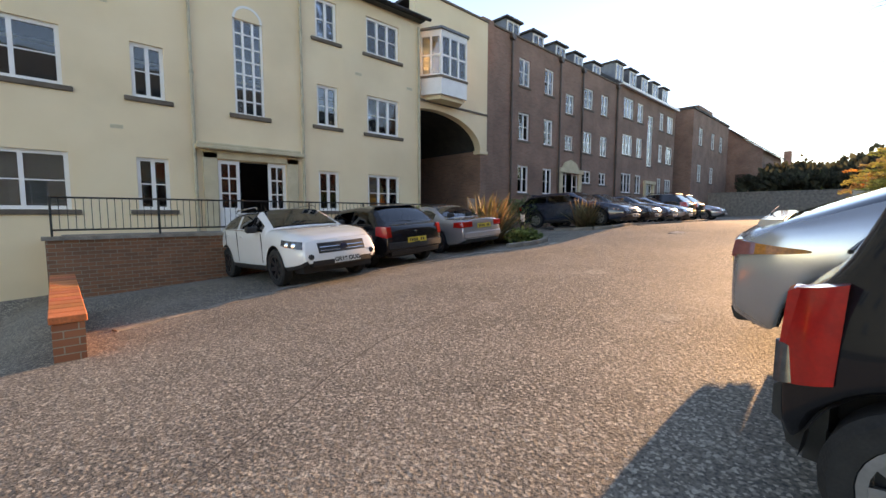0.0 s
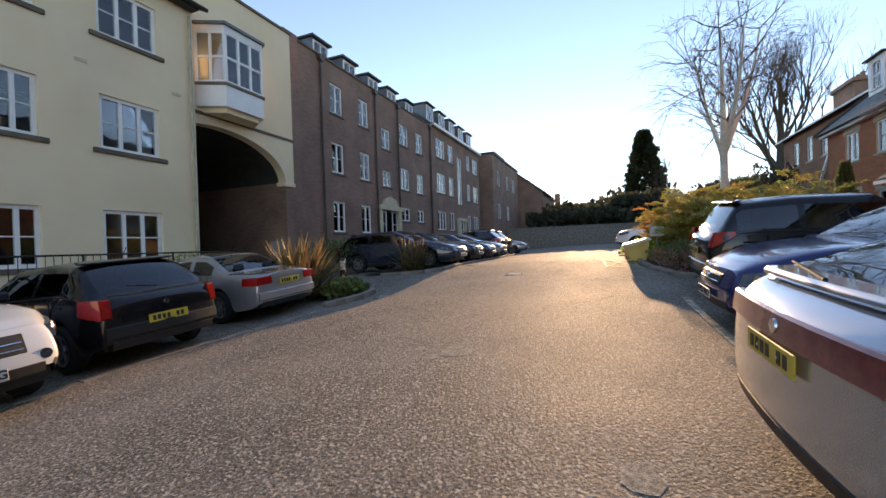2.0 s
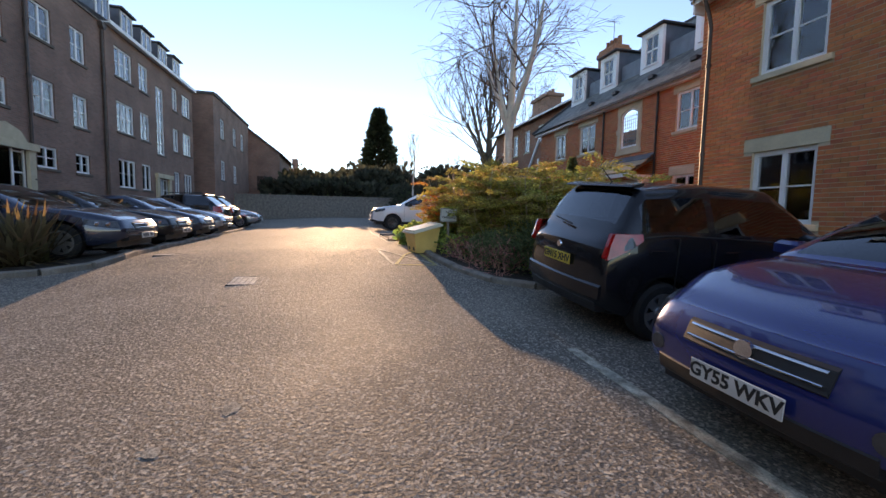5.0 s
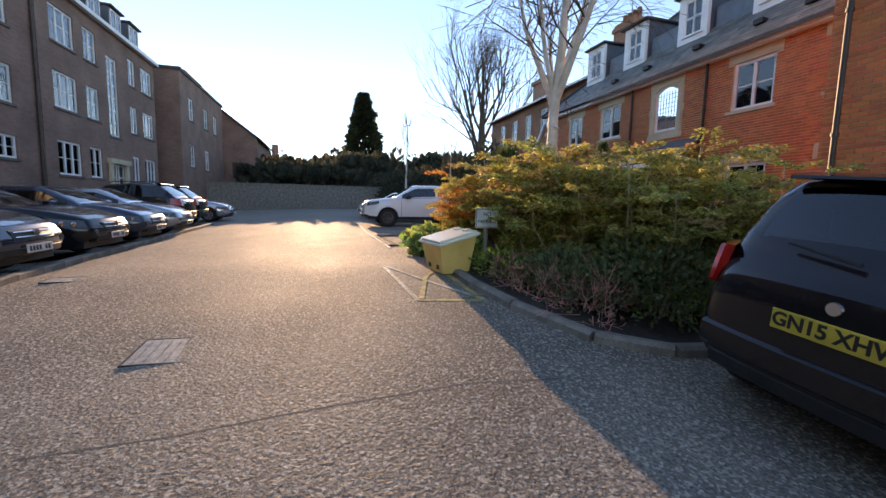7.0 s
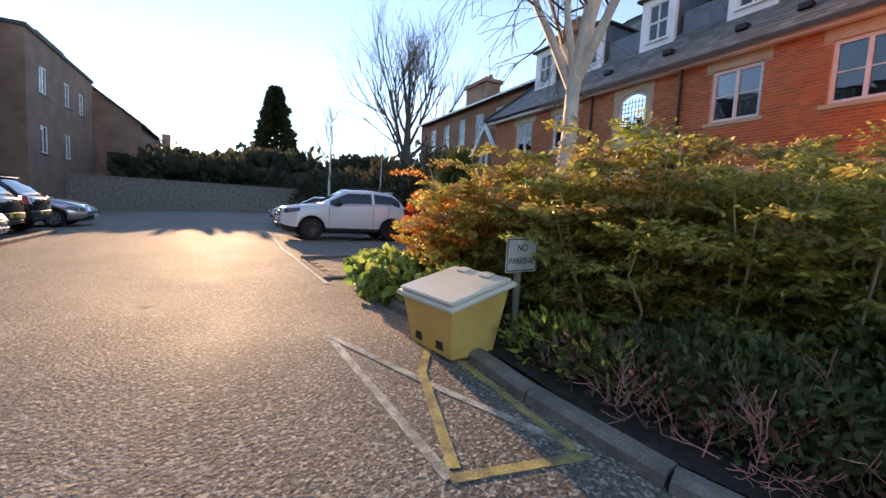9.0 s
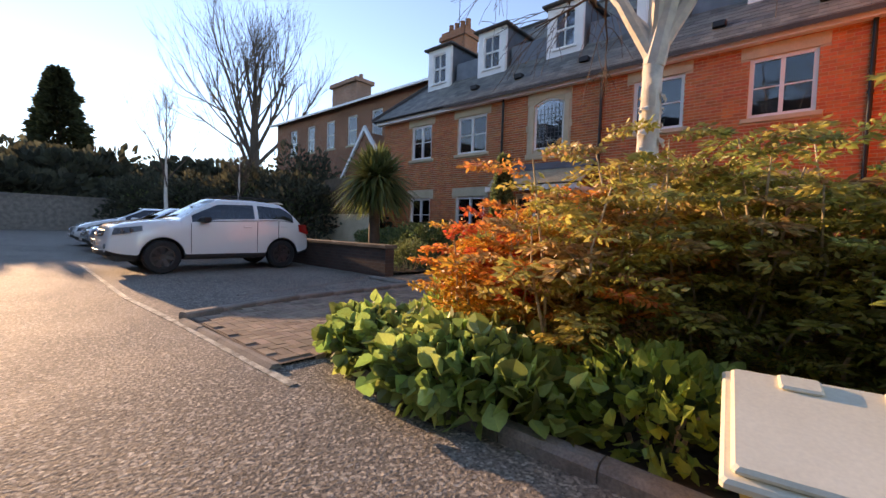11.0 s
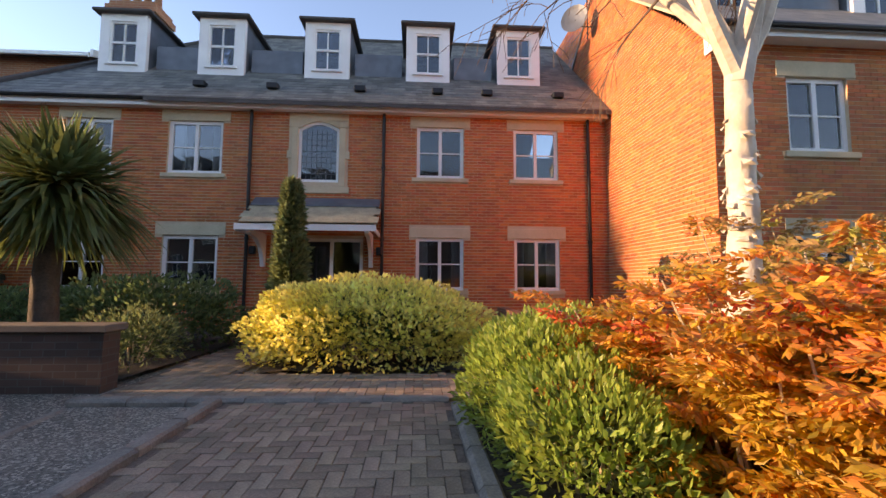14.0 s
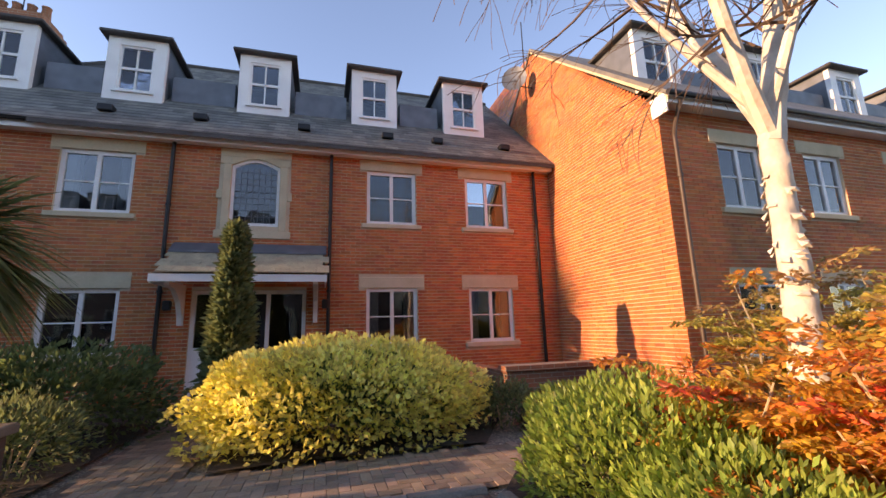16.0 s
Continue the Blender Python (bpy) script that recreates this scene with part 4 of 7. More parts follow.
for x in (5.46, 5.69, 5.95, 6.18):
    tall.box(x, x + 0.06, CY + 0.03, CY + 0.1, 2.9, 5.4)
for i in range(8):
    tall.box(5.52, 6.18, CY + 0.045, CY + 0.075, 2.9 + i * 0.355, 2.94 + i * 0.355)
tw = tall.object("window", WHITE, cream, "tall round-headed staircase window")
Shape().prism(arc_in, 1, CY + 0.03, CY + 0.036).object("pane", GLASS, tw).visible_shadow = False
Shape().box(5.52, 6.18, CY + 0.06, CY + 0.068, 2.94, 5.4).object("pane", GLASS, tw).visible_shadow = False
Shape().box(5.3, 6.4, CY - 0.07, CY + 0.02, 2.78, 2.895, c=0.012).object("sill", STONE_BROWN, tw)
# entrance with a stone surround
es = Shape()
for d in ((4.6, 4.94, -0.3, 1.8), (6.8, 7.14, -0.3, 1.8), (4.6, 7.14, 1.64, 1.85)):
    es.box(d[0], d[1], CY - 0.07, CY - 0.002, d[2], d[3], c=0.01)
es.box(4.4, 7.25, CY - 0.26, CY - 0.002, 1.86, 1.96, c=0.02).box(4.46, 7.19, CY - 0.2, CY - 0.002, 1.965, 2.03, c=0.015)
ce = es.object("entrance_surround", STONE, cream, "stone entrance surround with a moulded hood")
for a, b in ((4.96, 5.5), (6.28, 6.78)):
    dl = Shape()
    for d in ((a, a + 0.08, -0.3, 1.62), (b - 0.08, b, -0.3, 1.62), (a + 0.08, b - 0.08, -0.3, 0.35), (a + 0.08, b - 0.08, 1.52, 1.62), ((a + b) / 2 - 0.015, (a + b) / 2 + 0.015, 0.35, 1.52), (a + 0.08, b - 0.08, 0.72, 0.76), (a + 0.08, b - 0.08, 1.12, 1.16)):
        dl.box(d[0], d[1], CY + 0.02, CY + 0.07, d[2], d[3])
    dd = dl.object("door", WHITE, ce, "white half-glazed entrance door")
    box_part("pane", GLASS, dd, a + 0.08, b - 0.08, CY + 0.04, CY + 0.047, 0.35, 1.52)
box_part("hall_floor", INTERIOR_SHADE, cream, 4.9, 6.9, CY + 0.3, CY + 4.0, -0.35, -0.28)
for x in (4.42, 7.32, 11.86):
    pipe(cream, x, CY, -0.3, 7.0, PIPE_PALE, -1)
for x, z in ((2.6, 4.9), (2.75, 2.15), (9.2, 4.75), (11.35, 4.7)):
    box_part("air_brick", STONE, cream, x, x + 0.24, CY - 0.012, CY - 0.002, z, z + 0.08)
rf = Shape().prism([(CY - 0.35, 7.3), (CY + 4.5, 9.6), (CY + 4.5, 9.45), (CY - 0.35, 7.2)], 0, -12.2, 12.15)
rf.prism([(CY + 9.5, 7.3), (CY + 4.5, 9.6), (CY + 4.5, 9.45), (CY + 9.5, 7.2)], 0, -12.2, 12.15)
rf.object("roof", ROOF_DARK, cream)
Shape().tube([(-12.2, CY - 0.36, 7.26), (12.2, CY - 0.36, 7.26)], [0.06, 0.06], 8).object("gutter", BLACK, cream)
box_part("eaves", BLACK, cream, -12.0, 12.0, CY - 0.3, CY - 0.002, 7.18, 7.3)
facade(cream, -12.0, 12.0, -3.2, 7.3, CY + 9.0, 1, [], CREAM, name="back_wall")
for x in (-12.0, 11.7):
    box_part("side_wall", CREAM, cream, x, x + 0.3, CY + 0.302, CY + 8.69, -3.2, 7.3)
# unseen upright dark sheets that stand for the shade in the rooms
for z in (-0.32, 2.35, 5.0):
    box_part("storey_floor", INTERIOR_SHADE, cream, -11.6, 11.6, CY + 4.0, CY + 4.2, z - 0.0, z + 2.5)

# link over the archway
link = thing("archway_link", "cream link building over a dark carriage arch", "building")
lk = Shape()
LY = CY + 0.35
n = 18
AX0, AX1, ASP, ATOP, AXC = 12.27, 15.8, 3.0, 4.32, 13.1
arch = []
for i in range(n + 1):
    x = AX0 + (AX1 - AX0) * math.sin(math.pi / 2 * i / n)
    arch.append((x, ASP + (ATOP - ASP) * math.sqrt(max(0.0, 1 - ((x - AXC) / (AX1 - AXC)) ** 2))))
lk.prism(arch + [(16.22, ASP), (16.22, 8.6), (12.05, 8.6), (12.05, -1.5), (AX0, -1.5)], 1, LY, LY + 0.35)
lk.object("wall", CREAM, link)
Shape().box(15.8, 16.22, LY, LY + 0.35, -1.5, ASP - 0.152).object("pier", BRICK_BROWN, link)
Shape().box(15.7, 16.25, LY - 0.05, LY + 0.36, ASP - 0.15, ASP - 0.002, c=0.015).object("corbel", CREAM, link)
Shape().box(16.222, 17.0, LY + 0.3, LY + 0.6, -1.5, 9.0).object("return_wall", BRICK_BROWN, link)
# the vault's darkness is painted on: it takes the interior shade colour
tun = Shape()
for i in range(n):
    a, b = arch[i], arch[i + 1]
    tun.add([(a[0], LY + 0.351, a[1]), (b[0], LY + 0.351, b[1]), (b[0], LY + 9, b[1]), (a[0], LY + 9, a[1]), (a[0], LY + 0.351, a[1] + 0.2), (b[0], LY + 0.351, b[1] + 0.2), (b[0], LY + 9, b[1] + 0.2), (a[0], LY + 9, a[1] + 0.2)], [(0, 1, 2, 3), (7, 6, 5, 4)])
tun.object("vault", INTERIOR_SHADE, link)
box_part("side_wall", BRICK_BROWN, link, 15.8, 16.1, LY + 0.352, LY + 9, -1.6, 3.0)
box_part("side_wall", BRICK_BROWN, link, 12.01, 12.05, LY + 0.352, LY + 9, -1.6, 3.0)
# added dark sheet at the tunnel's far end, standing for deep shade
box_part("gates", INTERIOR_SHADE, link, 12.06, 15.74, LY + 8.6, LY + 8.7, -1.6, 4.4)
box_part("string_course", STONE_BROWN, link, 12.1, 16.22, LY - 0.04, LY - 0.002, 4.55, 4.63)
box_part("coping", STONE_BROWN, link, 12.0, 16.24, LY - 0.06, LY + 0.4, 8.6, 8.68)
# canted bay window
BZ0, BZ1 = 5.45, 6.95
bay_plan = [(12.31, LY), (12.71, LY - 0.75), (14.11, LY - 0.75), (14.51, LY)]
for k, (z0, z1, mat, nm) in enumerate(((4.75, BZ0, WHITE, "bay_apron"), (BZ1, 7.12, WHITE, "bay_head"))):
    Shape().prism(bay_plan[::-1], 2, z0, z1).object(nm, mat, link)
Shape().prism([(x, y) for x, y in ((12.24, LY), (12.66, LY - 0.83), (14.16, LY - 0.83), (14.58, LY))][::-1], 2, 7.121, 7.2).object("bay_roof", LEAD, link)
Shape().prism([(x, y) for x, y in ((12.46, LY), (12.81, LY - 0.62), (14.01, LY - 0.62), (14.36, LY))][::-1], 2, 4.6, 4.749).object("bay_foot", CREAM, link)
Shape().prism([(x, y) for x, y in ((12.28, LY), (12.69, LY - 0.79), (14.13, LY - 0.79), (14.54, LY))][::-1], 2, BZ0 - 0.08, BZ0 - 0.001).object("bay_sill", STONE_BROWN, link)
for a, b in zip(bay_plan, bay_plan[1:]):
    A, B = Vector((*a, 0)), Vector((*b, 0))
    L = (B - A).length
    m = pose(a[0], a[1], 0, 0, 0, math.degrees(math.atan2(B.y - A.y, B.x - A.x)))
    k = 2 if L < 1.2 else 3
    sh = Shape()
    for i in range(k + 1):
        u = (L - 0.07) * i / k
        sh.box(u, u + 0.07, 0.0, 0.08, BZ0, BZ1)
    for z in (BZ0, (BZ0 + BZ1) / 2 - 0.03, BZ1 - 0.07):
        sh.box(0.07, L - 0.07, 0.012, 0.07, z, z + 0.069)
    w = sh.object("window", WHITE, link, "white sash of the canted bay", m=m)
    Shape().box(0.07, L - 0.07, 0.035, 0.043, BZ0 + 0.07, BZ1 - 0.07).object("pane", GLASS, w).visible_shadow = False
box_part("roof", ROOF_DARK, link, 12.0, 17.0, LY + 0.401, LY + 9, 8.4, 8.5)

# ---- brown brick building ----
DY = 13.45
brown = thing("brown_brick_building", "long dark brown brick apartment building with pale windows and dormers", "building")
DW = []
for a, b in ((19.38, 20.33), (21.68, 22.6)):
    DW += [(a, b, 1.28, 2.71), (a, b, 4.0, 5.4), (a, b, 6.74, 8.11)]
DW += [(23.9, 24.85, 3.94, 4.83), (23.9, 24.85, 6.06, 7.2), (26.05, 27.2, 2.1, 2.9), (26.05, 27.2, 4.0, 5.32), (26.05, 27.2, 6.72, 7.97), (28.3, 29.3, 2.1, 2.9), (28.3, 29.3, 4.0, 5.3), (28.3, 29.3, 6.65, 7.98)]
for a, b in ((31.4, 33.1), (33.8, 34.9), (38.2, 39.1), (39.85, 41.4)):
    DW += [(a, b, 1.7, 3.1), (a, b, 4.4, 5.85), (a, b, 7.0, 8.4)]
DW += [(35.8, 36.9, 3.9, 7.8)]
DOORS = [(23.4, 25.7, -0.4, 2.6), (35.5, 37.3, -0.2, 2.5)]
facade(brown, 17.0, 30.6, -1.4, 9.0, DY, -1, [h for h in DW + DOORS if h[0] < 30.6], BRICK_BROWN)
facade(brown, 30.6, 41.8, -1.4, 9.05, DY - 0.12, -1, [h for h in DW + DOORS if h[0] > 30.6], BRICK_BROWN)
for a, b, c, d in DW:
    window(brown, a, b, c, d, DY if a < 30.6 else DY - 0.12, -1, 3 if b - a > 1.4 else 2, 1 if d - c < 2 else 5, None, STONE_BROWN, 1, sill_over=0.06)
for k, (a, b, c, d) in enumerate(DOORS):
    y = DY if k == 0 else DY - 0.12
    es = Shape().box(a - 0.1, a + 0.2, y - 0.12, y - 0.002, c, d).box(b - 0.2, b + 0.1, y - 0.12, y - 0.002, c, d).box(a - 0.2, b + 0.2, y - 0.2, y - 0.002, d, d + 0.25)
    if k == 0:
        es.prism([(a + 0.2, d + 0.25), (b - 0.2, d + 0.25), (b - 0.5, d + 0.6), ((a + b) / 2, d + 0.8), (a + 0.5, d + 0.6)], 1, y - 0.1, y - 0.002)
    e = es.object("entrance_surround", STONE, brown, "pale stone doorcase")
    dl = Shape()
    for x in (a + 0.2, a + 0.75, b - 0.8, b - 0.27):
        dl.box(x, x + 0.07, y + 0.03, y + 0.09, c, d)
    for z in (0.6, 1.2, 1.8, d - 0.1):
        dl.box(a + 0.27, a + 0.75, y + 0.04, y + 0.08, z, z + 0.05).box(b - 0.73, b - 0.27, y + 0.04, y + 0.08, z, z + 0.05)
    dd = dl.object("door", WHITE, e, "white glazed double door")
    box_part("pane", GLASS, dd, a + 0.27, b - 0.27, y + 0.055, y + 0.062, c, d - 0.1)
for x in (18.7, 23.2, 25.75, 30.5):
    pipe(brown, x, DY, -0.6, 8.7, PIPE_BROWN, -1, 0.05, True)
box_part("coping", STONE_BROWN, brown, 16.95, 30.6, DY - 0.06, DY + 0.35, 9.0, 9.08)
box_part("fascia", WHITE, brown, 30.6, 41.9, DY - 0.4, DY - 0.35, 9.02, 9.2)
box_part("soffit", WHITE, brown, 30.6, 41.9, DY - 0.35, DY + 0.2, 9.06, 9.12)
box_part("roof", ROOF_DARK, brown, 17.0, 41.8, DY + 0.36, DY + 9.6, 8.85, 9.0)
Shape().prism([(DY + 0.37, 9.0), (DY + 2.0, 10.2), (DY + 7.5, 10.2), (DY + 9.3, 9.0)], 0, 17.1, 30.5).object("roof", ROOF_DARK, brown)
Shape().prism([(DY - 0.33, 9.125), (DY + 2.0, 10.7), (DY + 7.5, 10.7), (DY + 9.3, 9.125)], 0, 30.65, 41.8).object("roof", ROOF_DARK, brown)
for x in (17.0, 41.5):
    box_part("side_wall", BRICK_BROWN, brown, x, x + 0.3, DY + 0.302, DY + 9.6, -1.4, 8.84)
facade(brown, 17.0, 41.8, -1.4, 8.84, DY + 9.6, 1, [], BRICK_BROWN, name="back_wall")
# dark sheets added behind the windows in place of shaded rooms
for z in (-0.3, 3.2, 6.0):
    box_part("storey_room", INTERIOR_SHADE, brown, 17.4, 41.4, DY + 3.0, DY + 3.2, z, z + 2.5)


def far_dormer(parent, x0, x1, y, z0, z1):
    s = Shape().box(x0, x1, y, y + 2.0, z0, z1)
    d = s.object("dormer", LEAD, parent, "lead-clad dormer with a pale window")
    f = Shape()
    for a, b, c, e in ((x0 + 0.08, x1 - 0.08, z1 - 0.14, z1 - 0.08), (x0 + 0.08, x1 - 0.08, z0 + 0.1, z0 + 0.16), (x0 + 0.08, x0 + 0.14, z0 + 0.16, z1 - 0.14), (x1 - 0.14, x1 - 0.08, z0 + 0.16, z1 - 0.14), ((x0 + x1) / 2 - 0.03, (x0 + x1) / 2 + 0.03, z0 + 0.16, z1 - 0.14)):
        f.box(a, b, y - 0.05, y - 0.002, c, e)
    f.object("sash", WHITE, d)
    Shape().box(x0 + 0.14, x1 - 0.14, y - 0.02, y - 0.003, z0 + 0.16, z1 - 0.14).object("pane", GLASS, d)
    Shape().box(x0 - 0.12, x1 + 0.12, y - 0.18, y + 2.05, z1 + 0.002, z1 + 0.09).object("cap", ROOF_DARK, d)


for a in (18.75, 21.0, 23.3, 25.4, 27.75):
    far_dormer(brown, a + 0.1, a + 1.25, DY + 0.5, 9.1, 10.0)
for a in (30.75, 33.0, 35.2, 37.4, 39.6):
    far_dormer(brown, a, a + 1.3, DY + 0.3, 9.15, 10.7)

# ---- farther buildings and the end of the yard ----
far1 = thing("flat_roofed_block", "dark flat-roofed brick block beyond the long building", "building")
facade(far1, 44.5, 56.0, -1.0, 9.6, 12.6, -1, [(46, 47.2, 6.6, 8.2), (50, 51.2, 6.6, 8.2), (53, 54.2, 6.6, 8.2), (46, 47.2, 3.2, 4.8), (50, 51.2, 3.2, 4.8)], BRICK_BROWN)
box_part("end_wall", BRICK_BROWN, far1, 44.2, 44.5, 12.6, 22, -1.0, 9.6)
box_part("back_wall", BRICK_BROWN, far1, 56.0, 56.3, 12.6, 22, -1.0, 9.6)
box_part("roof", ROOF_DARK, far1, 44.1, 56.4, 12.5, 22, 9.602, 9.8)
box_part("rooftop_tank", BRICK_BROWN, far1, 50.5, 55.5, 14, 18, 9.802, 11.3)
for a, c in ((46, 6.6), (50, 6.6), (53, 6.6), (46, 3.2), (50, 3.2)):
    window(far1, a, a + 1.2, c, c + 1.6, 12.6, -1, 2, 1, None, STONE_BROWN, 1)
far2 = thing("pitched_roof_house", "dark gabled building at the end of the yard", "building")
Shape().prism([(18.0, -1), (18.0, 7.2), (13.8, 10.2), (9.8, 7.2), (9.8, -1)], 0, 58.5, 70).object("wall", BRICK_BROWN, far2)
Shape().prism([(18.4, 7.1), (13.8, 10.45), (9.4, 7.1), (9.4, 6.95), (13.8, 10.25), (18.4, 6.95)], 0, 58.2, 70.3).object("roof", ROOF_DARK, far2)
for y in (11.0, 14.6):
    box_part("window", GLASS, far2, 58.46, 58.498, y, y + 1.2, 3.0, 4.6)
far3 = thing("distant_house", "distant dark house with a chimney", "building")
Shape().prism([(10.8, 0), (10.8, 5.0), (8.6, 7.0), (6.2, 5.0), (6.2, 0)], 0, 74, 84).object("wall", BRICK_BROWN, far3)
Shape().prism([(11.1, 4.9), (8.6, 7.25), (5.9, 4.9), (5.9, 4.75), (8.6, 7.05), (11.1, 4.75)], 0, 73.7, 84.3).object("roof", ROOF_DARK, far3)
box_part("chimney", BRICK_BROWN, far3, 76, 77, 9.6, 10.4, 6.0, 8.8)
endwall = thing("yard_wall", "long pale-topped wall across the end of the yard", "wall", kind="structure")
box_part("wall", CONCRETE, endwall, 50.0, 50.35, -4.0, 22.0, -1.0, 2.15)
box_part("coping", CONCRETE, endwall, 49.94, 50.41, -4.05, 22.0, 2.152, 2.27)
far4 = thing("gabled_brick_villa", "brick villa with a chimney and a white-edged gable porch", "house")
facade(far4, 31.8, 48.0, -0.6, 8.6, -12.2, 1, [(33.0 + 2.4 * i, 34.0 + 2.4 * i, 6.0, 7.8) for i in range(6)], BRICK_FAR)
for i in range(6):
    window(far4, 33.0 + 2.4 * i, 34.0 + 2.4 * i, 6.0, 7.8, -12.2, 1, 1, 1, None, STONE, 1)
box_part("end_wall", BRICK_FAR, far4, 31.5, 31.8, -22, -12.2, -0.6, 8.6)
Shape().prism([(-11.8, 8.5), (-15.6, 9.9), (-22.4, 8.5), (-22.4, 8.35), (-15.6, 9.7), (-11.8, 8.35)], 0, 31.2, 48.3).object("roof", ROOF_DARK, far4)
Shape().prism([(-11.8, 8.36), (-15.6, 9.74), (-22.4, 8.36), (-22.4, 8.6), (-15.6, 9.98), (-11.8, 8.6)], 0, 31.08, 31.18).object("bargeboard", WHITE, far4)
box_part("gutter", WHITE, far4, 31.2, 48.3, -11.8, -11.72, 8.34, 8.46)
cc = box_part("chimney", BRICK_BROWN, far4, 39.6, 42.4, -14.6, -13.4, 9.0, 10.5)
box_part("chimney_cap", BRICK_BROWN, cc, 39.45, 42.55, -14.75, -13.25, 10.502, 10.75)
for i in range(5):
    x = 39.95 + i * 0.52
    Shape().tube([(x, -14.0, 10.75), (x, -14.0, 11.1), (x, -14.0, 11.15)], [0.16, 0.13, 0.15], 10).object("chimney_pot", BRICK_BROWN, cc, smooth=True)
Shape().prism([(32.9, -0.6), (32.9, 3.9), (34.6, 6.0), (36.3, 3.9), (36.3, -0.6)], 1, -12.1, -10.4).object("porch", BRICK_FAR, far4)
for sx in (-1, 1):
    Shape().prism([(34.6, 6.3), (34.6 + sx * 2.05, 3.75), (34.6 + sx * 2.05, 3.5), (34.6, 6.02)][::sx], 1, -10.45, -10.3).object("bargeboard", WHITE, far4)
for x in (34.15, 34.75):
    box_part("window", WHITE, far4, x, x + 0.25, -10.398, -10.37, 3.4, 4.7)


# ---- cars ----
def wheel(parent, x, side, r, hw, rim_mat, spokes=7):
    """A tyre with an alloy rim; side: -1 or 1 across the car."""
    w = 0.2
    s = Shape()
    prof = [(r - 0.17 * r, -w / 2), (r - 0.03, -w / 2), (r, -w / 2 + 0.03), (r, w / 2 - 0.03), (r - 0.03, w / 2), (r * 0.68, w / 2), (r * 0.66, w / 2 - 0.03), (r * 0.66, -w / 2)]
    n = 28
    v = [(a * math.cos(2 * math.pi * i / n), b, a * math.sin(2 * math.pi * i / n)) for i in range(n) for a, b in prof]
    k = len(prof)
    f = [(i * k + j, i * k + (j + 1) % k, ((i + 1) % n) * k + (j + 1) % k, ((i + 1) % n) * k + j) for i in range(n) for j in range(k)]
    s.add(v, f)
    m = pose(x, side * (hw - w / 2 - 0.012), r, 0, 0, 0 if side > 0 else 180)
    ob = s.object("wheel", TYRE, parent, m=m, smooth=True)
    rim = Shape()
    rr = r * 0.665
    for a, b, c, d in ((rr, rr - 0.03, w / 2 - 0.03, w / 2 - 0.005),):
        for i in range(n):
            p, q = 2 * math.pi * i / n, 2 * math.pi * (i + 1) / n
            rim.add([(a * math.cos(p), d, a * math.sin(p)), (a * math.cos(q), d, a * math.sin(q)), (b * math.cos(q), d, b * math.sin(q)), (b * math.cos(p), d, b * math.sin(p)), (b * math.cos(q), c - 0.06, b * math.sin(q)), (b * math.cos(p), c - 0.06, b * math.sin(p))], [(0, 1, 2, 3), (3, 2, 4, 5)])
    for i in range(spokes):
        a = 2 * math.pi * i / spokes
        mm = Matrix.Rotation(a, 4, "Y")
        rim.add([mm @ Vector(p) for p in ((-0.032, w / 2 - 0.03, 0.03), (0.032, w / 2 - 0.03, 0.03), (0.045, w / 2 - 0.012, rr - 0.02), (-0.045, w / 2 - 0.012, rr - 0.02), (-0.02, w / 2 - 0.07, 0.03), (0.02, w / 2 - 0.07, 0.03), (0.03, w / 2 - 0.06, rr - 0.02), (-0.03, w / 2 - 0.06, rr - 0.02))], [(3, 2, 1, 0), (0, 1, 5, 4), (1, 2, 6, 5), (2, 3, 7, 6), (3, 0, 4, 7)])
    rim.tube([(0, w / 2 - 0.08, 0), (0, w / 2 - 0.015, 0)], [0.065, 0.055], 14)
    rim.object("rim", rim_mat, ob, smooth=False)
    disc = Shape().tube([(0, -0.02, 0), (0, w / 2 - 0.075, 0)], [rr - 0.035, rr - 0.035], 20)
    disc.object("brake_disc", PLASTIC, ob)
    return ob


